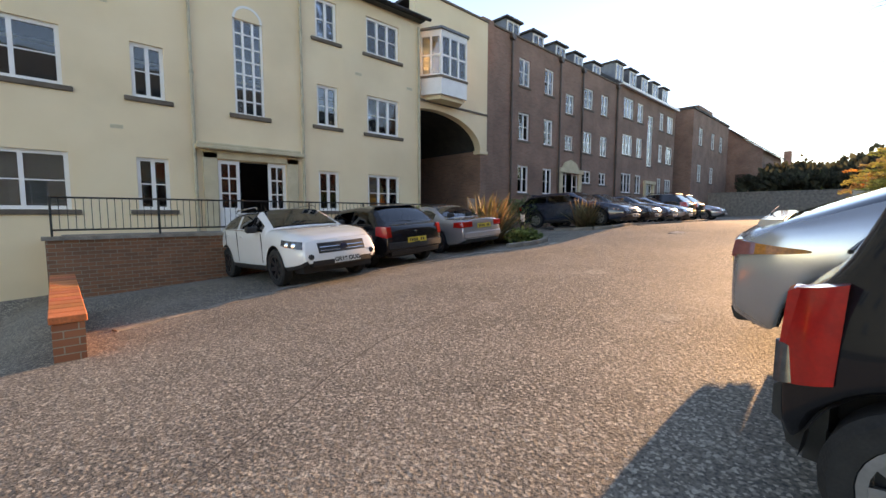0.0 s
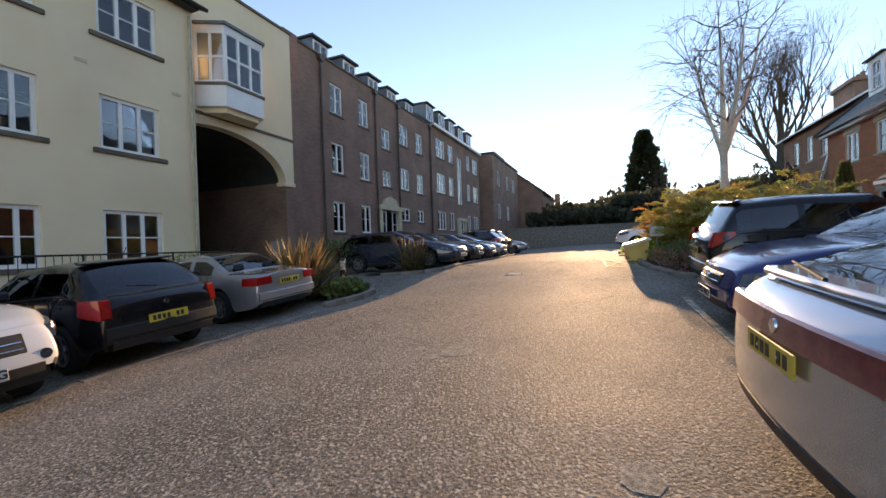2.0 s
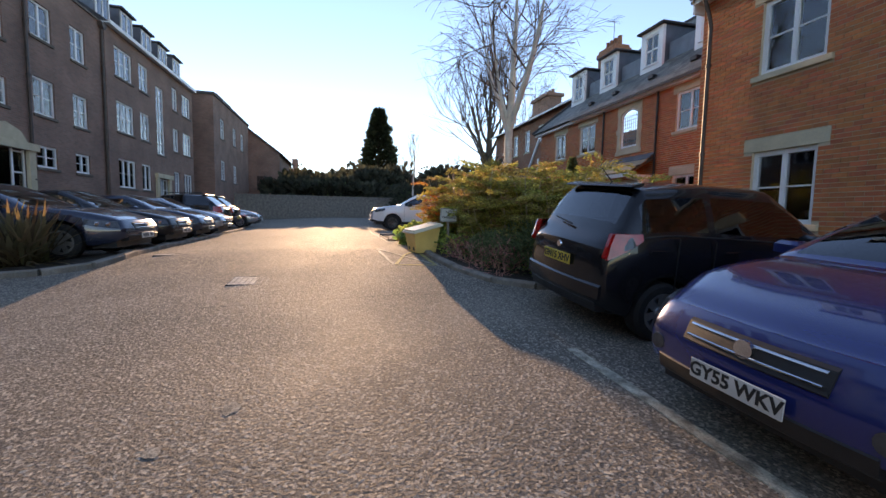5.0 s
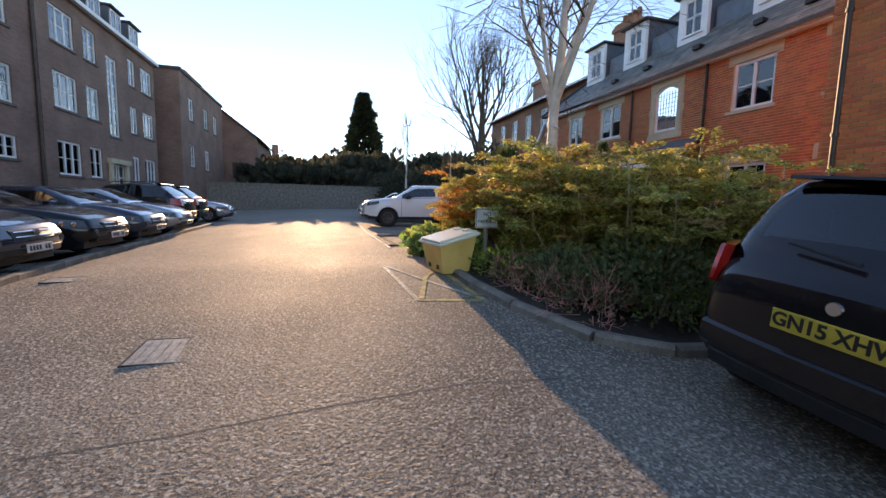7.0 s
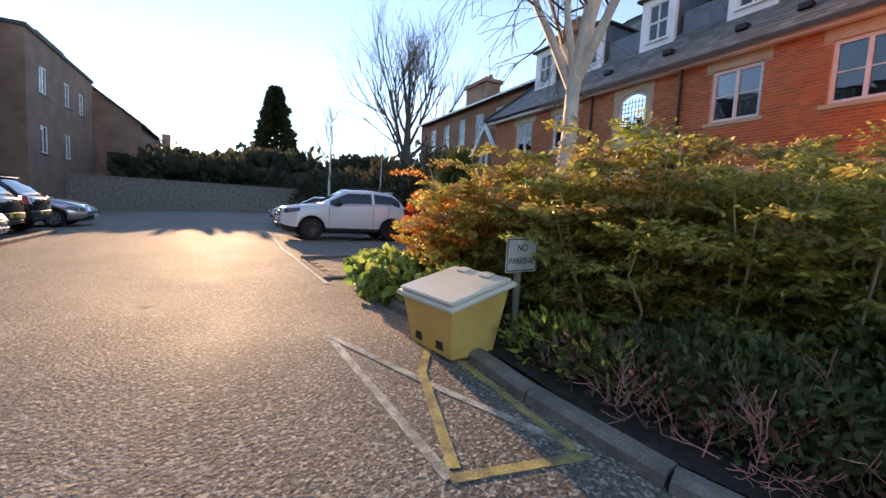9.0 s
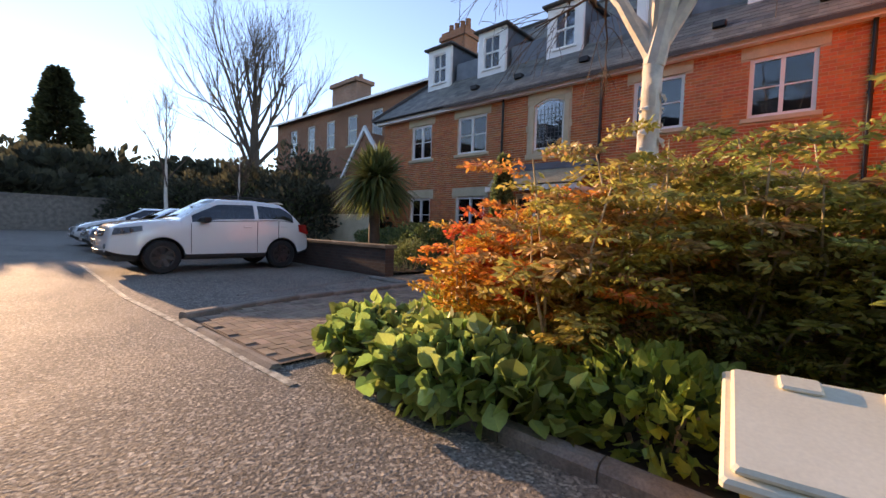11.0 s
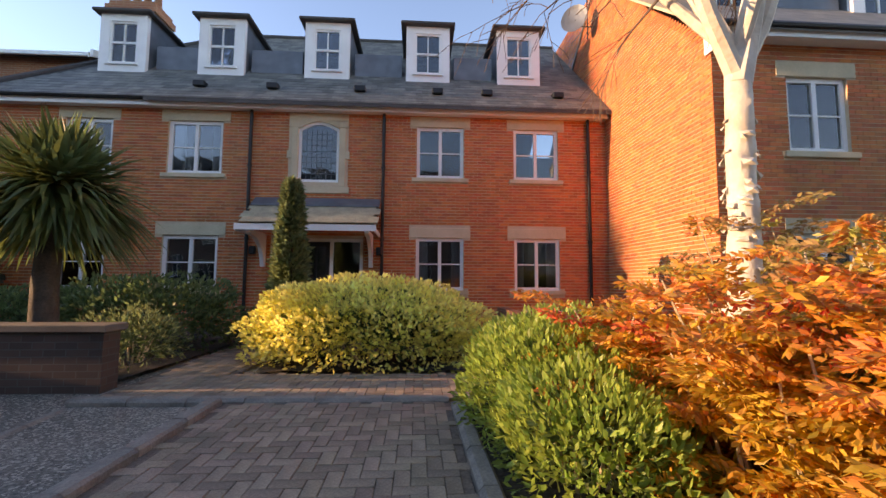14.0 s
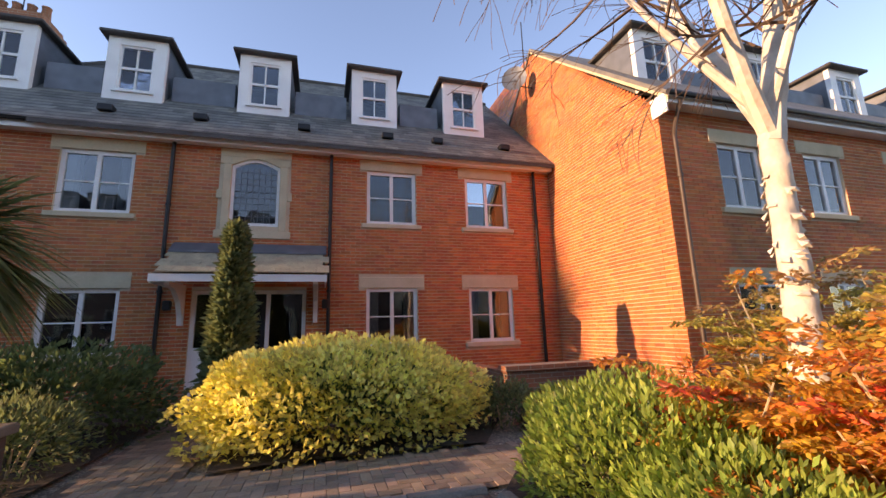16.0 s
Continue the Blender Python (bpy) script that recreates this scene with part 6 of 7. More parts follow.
    for sg in (1, -1):
        mr = Shape()
        mr.box(-0.08, 0.10, -0.11, 0.11, -0.065, 0.065, c=0.03)
        mo = mr.object("wing_mirror", body_mat if not q["clad"] else PLASTIC, t, m=O @ pose(q["cowl"] + 0.42, sg * (hw + 0.07), q["belt0"] + 0.07, 0, 0, -sg * 12), smooth=False)
        for x in (pillar_b - 0.22, pillar_b + 0.68):
            if x < cpil:
                Shape().box(x - 0.09, x + 0.09, sg * (hw - 0.02) - 0.012, sg * (hw - 0.02) + 0.02, belt(x) - 0.15, belt(x) - 0.12, c=0.006).object("door_handle", body_mat, t, m=O)
        if not far:
            dl = Shape()
            for x in (q["cowl"] + 0.18, pillar_b, min(cpil - 0.05, xr - 0.1)):
                dl.box(x - 0.004, x + 0.004, sg * (hw - 0.004) - 0.006, sg * (hw - 0.004) + 0.006, 0.42, belt(x) - 0.02)
            dl.object("door_gap", PLASTIC, t, m=O)
            rk = Shape().box(xf + arch_r + 0.02, xr - arch_r - 0.02, sg * (hw - 0.03) - 0.02, sg * (hw - 0.03) + 0.02, q["sill"], q["sill"] + 0.07, c=0.01)
            rk.object("side_skirt", PLASTIC, t, m=O)
            wt = Shape()
            pts = [(x, sg * (hw * plan(x) - 0.047), belt(x) + 0.005) for x in np.linspace(q["cowl"] + 0.3, cpil, 10)]
            wt.tube(pts, [0.008] * 10, 5)
            wt.object("window_trim", CHROME if kind in ("suv", "coupe") else PLASTIC, t, m=O)
    if not q.get("boot"):
        x0 = q["roof1"] - 0.03
        sp = Shape().prism([(x0, H - 0.06), (x0, H - 0.035), (x0 + 0.13, H - 0.058), (x0 + 0.14, H - 0.075), (x0 + 0.05, H - 0.085)], 1, -hw * 0.68, hw * 0.68)
        sp.object("spoiler", body_mat, t, m=O)
        wx = q["tail_top"] - 0.03
        wp = Shape().tube([(wx + 0.05, 0.0, tz + 0.05), (wx + 0.03, -0.36, tz + 0.10)], [0.012, 0.007], 5)
        wp.object("rear_wiper", PLASTIC, t, m=O)
    if not q.get("boot"):
        bx_ = warp((L, 0, tz - 0.17))[0]
        Shape().tube([(bx_ + 0.002, 0, tz - 0.17), (bx_ + 0.016, 0, tz - 0.17)], [0.038, 0.034], 16).object("badge", CHROME, t, m=O)
    if q["clad"]:
        for sg in (1, -1):
            Shape().tube([(q["roof0"] + 0.1, sg * (hw - 0.26), H - 0.02), (q["roof0"] + 0.2, sg * (hw - 0.26), H + 0.03), (q["roof1"] - 0.1, sg * (hw - 0.26), H + 0.015), (q["roof1"], sg * (hw - 0.26), H - 0.03)], [0.015] * 4, 6).object("roof_rail", CHROME if kind == "suv" else PLASTIC, t, m=O)
    ar = Shape().tube([(q["roof1"] - 0.12, 0, H - 0.05), (q["roof1"] + 0.05, 0, H + 0.12)], [0.008, 0.004], 5)
    ar.object("aerial", PLASTIC, t, m=O)
    return t


def parked(kind, x, y_end, nose_to_plus_y, nose_at_road, *rest, tilt=0.0, **kw):
    """A car that stands square to the road, with the end that faces the road at y_end."""
    q = KINDS[kind]
    rz = -90 if nose_to_plus_y else 90
    side = 1 if (nose_to_plus_y == nose_at_road) else -1
    return car(kind, (x, y_end - side * q["L"] / 2), rz + tilt, *rest, **kw)


# bays beside the cream building: the road lies towards -y
parked("suv", 5.5, 7.02, False, True, CAR_WHITE, "white compact SUV with a black roof parked nose out", front_plate="GR19 OUG", rear_plate=None, roof_mat=CAR_BLACK, rim_mat=RIM_DARK, tilt=1)
parked("hatch", 7.75, 7.5, True, False, CAR_BLACK, "black hatchback with red tail lights parked tail out", rear_plate="", front_plate=None, spokes=5, tilt=-2)
parked("coupe", 10.42, 7.83, True, False, CAR_GREY, "silver-grey coupe parked tail out beside the flax bed", rear_plate="", front_plate=None, tilt=-2)
# bays beside the shrub bed: the road lies towards +y
parked("mpv", 4.26, 0.43, False, False, CAR_BLACK, "dark small people carrier with tall red tail lights", rear_plate="", front_plate=None, tilt=-6)
parked("sport_hatch", 6.42, 1.08, False, False, CAR_SILVER, "silver hatchback with a full-width rear light parked tail out", rear_plate="", front_plate=None, spokes=5, tilt=3)
parked("family_hatch", 9.85, 0.68, True, True, CAR_BLUE, "deep blue hatchback parked nose out", front_plate="GY55 WKV", rear_plate=None, tilt=2)
parked("small", 12.32, 0.42, False, False, CAR_BLACK, "black small hatchback with a yellow rear plate", rear_plate="GN15 XHV", front_plate=None, tilt=2)
parked("crossover", 27.4, 1.5, True, True, CAR_WHITE, "white crossover with black wheel-arch cladding parked nose out", front_plate="", rear_plate=None, rim_mat=RIM_DARK)
for i, (x, k, m, lb) in enumerate(((30.6, "hatch", CAR_WHITE, "white hatchback behind the crossover"), (33.3, "estate", CAR_SILVER, "silver estate car in the end bays"), (36.0, "hatch", CAR_WHITE, "white hatchback in the end bays"))):
    parked(k, x, 1.0, True, True, m, lb, front_plate="", rear_plate=None, far=True)
# far bays below the brown building
for i, (x, y, k, m, lb, out) in enumerate(((17.6, 6.75, "estate", CAR_NAVY, "dark blue estate car parked nose out in the shade", True), (20.05, 6.85, "estate", CAR_BLACK, "black estate car parked nose out", True), (22.5, 6.95, "hatch", CAR_NAVY, "blue-grey hatchback parked nose out", True), (24.95, 7.0, "hatch", CAR_SILVER, "silver hatchback parked nose out", True), (27.5, 7.6, "crossover", CAR_BLACK, "black tall SUV parked tail out", False), (30.0, 7.8, "crossover", CAR_BLACK, "black tall SUV with roof rails parked tail out", False), (33.0, 7.3, "hatch", CAR_SILVER, "silver hatchback at the end of the row", True))):
    parked(k, x, y, not out, out, m, lb, front_plate="" if out else None, rear_plate=None if out else "", far=i > 3)


# ---- walls, rails and small things ----
ret = thing("retaining_wall", "low dark brick retaining wall below the railing", "wall", kind="structure")
box_part("wall", BRICK_WALL, ret, 1.55, 11.9, 10.8, 11.02, -2.2, -0.31)
box_part("coping", CONCRETE, ret, 1.5, 11.95, 10.76, 11.06, -0.308, -0.24)
box_part("wall", BRICK_WALL, ret, 1.55, 1.78, 11.021, 12.5, -2.2, -0.31)
terrace = box_part("terrace", CONCRETE, None, 1.79, 11.95, 11.061, 12.498, -0.6, -0.27)
tagged(terrace, "concrete terrace in front of the cream building", "terrace", kind="structure")
rail = thing("railing", "thin black metal railing along the terrace", "railing")
for z in (0.5, -0.12):
    Shape().tube([(1.65, 10.95, z), (11.85, 10.95, z)], [0.018, 0.018], 6).object("rail", BLACK, rail)
for i in range(7):
    x = 1.65 + i * 1.7
    Shape().tube([(x, 10.95, -0.24), (x, 10.95, 0.52)], [0.02, 0.02], 6).object("post", BLACK, rail)
for i in range(85):
    x = 1.77 + i * 0.12
    Shape().tube([(x, 10.95, -0.12), (x, 10.95, 0.5)], [0.006, 0.006], 4, cap=False).object("baluster", BLACK, rail)
pw = thing("ramp_wall", "sunlit orange brick wall beside the ramp", "wall", kind="structure")
Shape().prism([(5.5, -1.9), (5.5, -0.83), (8.6, -0.78), (8.6, -1.9)], 0, 1.62, 1.86).object("wall", BRICK_FAR, pw)
for i in range(14):
    y = 5.48 + i * 0.225
    Shape().box(1.6, 1.88, y, y + 0.215, -0.825 + i * 0.0036, -0.755 + i * 0.0036, c=0.006).object("brick", BRICK_ONE, pw)

lw = thing("planter_wall", "low dark brick planter wall with a stone coping", "wall", kind="structure")
box_part("wall", BRICK_DARK, lw, 23.75, 28.2, -3.1, -2.85, -0.4, 0.55)
box_part("coping", STONE_BROWN, lw, 23.7, 28.25, -3.15, -2.8, 0.552, 0.63, c=0.01)
lw2 = thing("garden_wall", "low red brick garden wall below the gable", "wall", kind="structure")
box_part("wall", BRICK_WALL, lw2, 16.0, 18.5, -5.75, -5.52, -0.4, 0.50)
box_part("coping", BRICK_FAR, lw2, 15.98, 18.54, -5.79, -5.48, 0.502, 0.60, c=0.01)
box_part("wall", BRICK_WALL, lw2, 18.28, 18.5, -8.4, -5.751, -0.4, 0.50)
fence = thing("garden_fence", "weathered panel fence behind the planting", "fence")
for i in range(26):
    x = 29.0 + i * 0.16
    Shape().box(x, x + 0.15, -7.2, -7.17, 1.5, 3.05 + 0.02 * math.sin(i)).object("board", WOOD, fence)
for z in (1.8, 2.7):
    box_part("rail", WOOD, fence, 29.0, 33.2, -7.26, -7.2, z, z + 0.09)
rw2 = box_part("rendered_wall", STONE, None, 29.0, 33.2, -6.95, -6.75, -0.4, 1.5)
tagged(rw2, "pale rendered low wall below the fence", "wall", kind="structure")

# grit bin
gb = thing("grit_bin", "faded yellow plastic grit bin with a pale, sunlit sloping lid", "grit bin", (16.55, 1.2, ground(16.55, 1.2) + 0.01), 8)


def tapered(z0, z1, a0, b0, a1, b1, s=None):
    s = s or Shape()
    return s.add([(-a0, -b0, z0), (a0, -b0, z0), (a0, b0, z0), (-a0, b0, z0), (-a1, -b1, z1), (a1, -b1, z1), (a1, b1, z1), (-a1, b1, z1)], [(3, 2, 1, 0), (4, 5, 6, 7), (0, 1, 5, 4), (1, 2, 6, 5), (2, 3, 7, 6), (3, 0, 4, 7)])


tub = Shape()
tub.add([(-0.30, -0.22, 0), (0.30, -0.22, 0), (0.30, 0.22, 0), (-0.30, 0.22, 0), (-0.38, -0.30, 0.60), (0.38, -0.30, 0.60), (0.38, 0.30, 0.44), (-0.38, 0.30, 0.44)], [(3, 2, 1, 0), (4, 5, 6, 7), (0, 1, 5, 4), (1, 2, 6, 5), (2, 3, 7, 6), (3, 0, 4, 7)])
tub.object("tub", BIN_YELLOW, gb)
lid = Shape()
m_l = pose(0, 0, 0.545, -14.9, 0, 0)
lid.box(-0.43, 0.43, -0.35, 0.36, -0.045, 0.0, m_l, c=0.012).box(-0.40, 0.40, -0.32, 0.33, 0.0, 0.035, m_l, c=0.012)
gb.matrix_basis = gb.matrix_basis @ Matrix.Scale(0.93, 4)
lido = lid.object("lid", BIN_LID_SUNLIT, gb)
for x in (-0.22, 0.1):
    Shape().box(x, x + 0.14, -0.30, -0.2, 0.035, 0.055, m_l, c=0.008).object("hinge", BIN_LID_SUNLIT, lido)
for x in (-0.2, 0.12):
    Shape().box(x, x + 0.09, 0.215, 0.245, 0.05, 0.12).object("foot_slot", PLASTIC, gb)
# sign
sg = thing("no_parking_sign", "white no parking sign on a grey post in the shrubs", "sign", (16.40, 0.68, ground(16.40, 0.68)), 0)
Shape().tube([(0, 0, 0), (0, 0, 0.95)], [0.03, 0.03], 8).object("post", CONCRETE, sg, smooth=True)
m_s = pose(-0.04, 0.0, 0.80, 90, 0, -78) @ Matrix.Scale(0.86, 4)
sp = Shape().box(-0.225, 0.225, -0.165, 0.165, -0.004, 0.004, c=0.002).object("panel", PLATE_WHITE, sg, m=m_s)
bd = Shape()
for d in ((-0.215, 0.215, 0.145, 0.155), (-0.215, 0.215, -0.155, -0.145), (-0.215, -0.205, -0.145, 0.145), (0.205, 0.215, -0.145, 0.145)):
    bd.box(d[0], d[1], d[2], d[3], 0.004, 0.006)
bd.object("border", INK, sp)
letters("NO", 0.10, INK, sp, pose(0, 0.065, 0.004))
letters("PARKING", 0.088, INK, sp, pose(0, -0.06, 0.004))
# bollard light
bo = thing("bollard_light", "dark bollard light with a pale glass head", "bollard", (12.5, 8.1, ground(12.5, 8.1)))
Shape().tube([(0, 0, 0), (0, 0, 0.62)], [0.06, 0.06], 12).object("post", BLACK, bo, smooth=True)
Shape().tube([(0, 0, 0.62), (0, 0, 0.84)], [0.065, 0.065], 12).object("glass_head", BLIND, bo, smooth=True)
Shape().tube([(0, 0, 0.84), (0, 0, 0.88), (0, 0, 0.90)], [0.075, 0.07, 0.03], 12).object("cap", BLACK, bo, smooth=True)
# small notice by the arch
nb = thing("notice_board", "small pale notice on a post by the arch", "notice", (14.2, 11.9, ground(14.2, 11.9)))
Shape().tube([(0, 0, 0), (0, 0, 1.5)], [0.03, 0.03], 6).object("post", BLACK, nb)
Shape().box(-0.25, 0.25, -0.04, -0.02, 1.1, 1.5).object("panel", CONCRETE, nb)


# ---- plants ----
def leaf_mesh(rng, at, d, up, length, width, fold=0.25):
    """A folded leaf of four triangles from at along d."""
    d = d.normalized()
    s = d.cross(up)
    if s.length < 1e-3:
        s = d.cross(Vector((1, 0, 0)))
    s.normalize()
    n = s.cross(d)
    mid = at + d * length * 0.5
    tip = at + d * length - n * length * 0.15
    return [at, mid + s * width / 2 - n * fold * width, tip, mid - s * width / 2 - n * fold * width, mid + n * 0.02 * width]


def add_leaf(sh, rng, at, d, up, length, width):
    v = leaf_mesh(rng, at, d, up, length, width)
    if width < 0.6 * length or length < 0.1:
        sh.add(v[:4], [(0, 1, 2), (0, 2, 3)])
        return
    a, l, t, r, _ = v
    c = (a + t) / 2
    sh.add([a, a.lerp(l, 0.62) + (l - c) * 0.34, l + (l - c) * 0.1, t.lerp(l, 0.5) + (l - c) * 0.22, t, t.lerp(r, 0.5) + (r - c) * 0.22, r + (r - c) * 0.1, a.lerp(r, 0.62) + (r - c) * 0.34], [(0, 1, 2, 3, 4), (0, 4, 5, 6, 7)])


def rand_dir(rng):
    z = rng.uniform(-1, 1)
    a = rng.uniform(0, 2 * math.pi)
    q = math.sqrt(1 - z * z)
    return Vector((q * math.cos(a), q * math.sin(a), z))


def mound(rng, centre, radii, count, length, width, sh, upward=0.4, bumps=0.22, shell=0.35, floor=None):
    """Leaves over and inside a lumpy mound."""
    c = Vector(centre)
    off = rng.uniform(0, 50)
    for _ in range(count):
        d = rand_dir(rng)
        if d.z < -0.55:
            d.z *= -0.6
        d.normalize()
        r = 1 + bumps * noise.noise(d * 2.3 + Vector((off, 0, 0))) * 1.6 + 0.5 * bumps * noise.noise(d * 6 + Vector((0, off, 0)))
        r *= 1 - shell * rng.random() ** 2
        p = c + Vector((d.x * radii[0], d.y * radii[1], d.z * radii[2])) * r
        if floor is not None and p.z < floor:
            p.z = floor + rng.random() * 0.1
        g = (d + rand_dir(rng) * 0.8 + Vector((0, 0, upward))).normalized()
        k = rng.uniform(0.7, 1.25)
        add_leaf(sh, rng, p, g, rand_dir(rng), length * k, width * k)


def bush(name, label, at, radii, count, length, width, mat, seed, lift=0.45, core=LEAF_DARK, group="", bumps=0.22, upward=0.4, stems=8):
    x, y = at
    z = ground(x, y)
    rng = random.Random(seed)
    t = thing(name, label, "shrub", (x, y, z), group=group)
    sh = Shape()
    mound(rng, (0, 0, radii[2] * lift), (radii[0], radii[1], radii[2] * (1 - lift) * 1.02), count, length, width, sh, upward, bumps, floor=0.02)
    mound(rng, (0, 0, radii[2] * lift * 0.55), (radii[0] * 0.96, radii[1] * 0.96, radii[2] * 0.5), count // 3, length, width, sh, 0.1, bumps, floor=0.02)
    tagged(sh.object("leaves", mat, t), kind="stuff")
    # core leaves in a dark colour that paints the shade inside the mound
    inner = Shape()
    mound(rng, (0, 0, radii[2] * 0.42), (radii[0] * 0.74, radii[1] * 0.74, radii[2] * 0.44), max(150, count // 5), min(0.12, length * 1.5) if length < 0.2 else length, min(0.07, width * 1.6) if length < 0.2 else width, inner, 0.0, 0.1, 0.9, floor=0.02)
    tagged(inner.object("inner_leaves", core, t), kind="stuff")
    st = Shape()
    for i in range(stems):
        a = 2 * math.pi * i / stems
        st.tube([(0.1 * math.cos(a), 0.1 * math.sin(a), -0.02), (radii[0] * 0.4 * math.cos(a), radii[1] * 0.4 * math.sin(a), radii[2] * 0.5)], [0.018, 0.008], 5)
    tagged(st.object("stems", CANE, t), kind="stuff")
    return t


def nandina(at, height, spread_, seed, mats, canes=16, frond=0.55, label=""):
    """A shrub of upright canes that carry tiers of feathery fronds."""
    x, y = at
    rng = random.Random(seed)
    t = thing("nandina_shrub", label, "shrub", (x, y, ground(x, y)), group="shrubs of the bed")
    cs = Shape()
    leaves = [Shape() for _ in mats]
    for c in range(canes):
        a = rng.uniform(0, 2 * math.pi)
        rad = spread_ * math.sqrt(rng.random())
        base = Vector((rad * 0.45 * math.cos(a), rad * 0.45 * math.sin(a), -0.02))
        h = height * rng.uniform(0.55, 1.0)
        tip = Vector((rad * math.cos(a), rad * math.sin(a), h))
        pts = [base.lerp(tip, k / 4) + Vector((rng.uniform(-1, 1), rng.uniform(-1, 1), 0)) * 0.05 for k in range(5)]
        cs.tube(pts, [0.013, 0.012, 0.010, 0.008, 0.005], 5)
        for k in range(12):
            u = 0.08 + 0.92 * (k / 11) ** 0.85
            j = min(3, int(u * 4))
            p = pts[j].lerp(pts[j + 1], u * 4 - j)
            d = Vector((math.cos(k * 2.4 + c), math.sin(k * 2.4 + c), rng.uniform(0.1, 0.7))).normalized()
            fl = frond * rng.uniform(0.6, 1.1) * (0.75 + 0.25 * u)
            sel = 0 if rng.random() < 0.05 + 0.48 * u ** 2 else 1
            sel = min(len(mats) - 1, sel + (2 if rng.random() < 0.12 and len(mats) > 2 else 0))
            droop = Vector((0, 0, -0.5))
            for b in range(11):
                w = (b + 1) / 11
                q = p + d * fl * w + droop * fl * w * w * 0.5
                side = d.cross(Vector((0, 0, 1))).normalized()
                for sgn in (-1, 1):
                    br = (side * sgn * 0.8 + d * 0.6 + Vector((0, 0, rng.uniform(-0.2, 0.3)))).normalized()
                    bl = fl * 0.42 * (1.1 - w * 0.75)
                    for s_ in range(3):
                        e = q + br * bl * (s_ + 0.6) / 3
                        for s2 in ((-1, 1) if s_ < 2 else (0,)):
                            dd = (br + d * 0.55 * s2 + Vector((0, 0, rng.uniform(-0.75, 0.25)))).normalized()
                            add_leaf(leaves[sel], rng, e, dd, Vector((0, 0, 0.8)) + rand_dir(rng), rng.uniform(0.042, 0.070), 0.024)
    tagged(cs.object("canes", CANE, t, smooth=True), kind="stuff")
    for m, sh in zip(mats, leaves):
        if sh.f:
            tagged(sh.object("leaves", m, t), kind="stuff")
    return t


def twigs(sh, rng, p, d, length, radius, depth, spread_, up=0.15, droop=0.0, minr=0.004, n=4):
    """A limb that forks into ever thinner twigs."""
    steps = 4 if depth > 1 else 3
    pts, rs = [p], [radius]
    q, dd = p.copy(), d.copy()
    for i in range(steps):
        dd = (dd + rand_dir(rng) * 0.16 + Vector((0, 0, up - droop * (depth < 2)))).normalized()
        q = q + dd * length / steps
        pts.append(q.copy())
        rs.append(max(minr, radius * (1 - 0.55 * (i + 1) / steps)))
    sh.tube(pts, rs, 5 if radius > 0.03 else 3, cap=False)
    if depth == 0:
        return
    for i in range(n):
        k = rng.uniform(0.35, 1.0)
        j = min(steps - 1, int(k * steps))
        b = pts[j].lerp(pts[j + 1], k * steps - j)
        nd = (dd + rand_dir(rng) * spread_).normalized()
        twigs(sh, rng, b, nd, length * rng.uniform(0.5, 0.78), max(minr, rs[j] * 0.55), depth - 1, spread_, up, droop, minr, n)


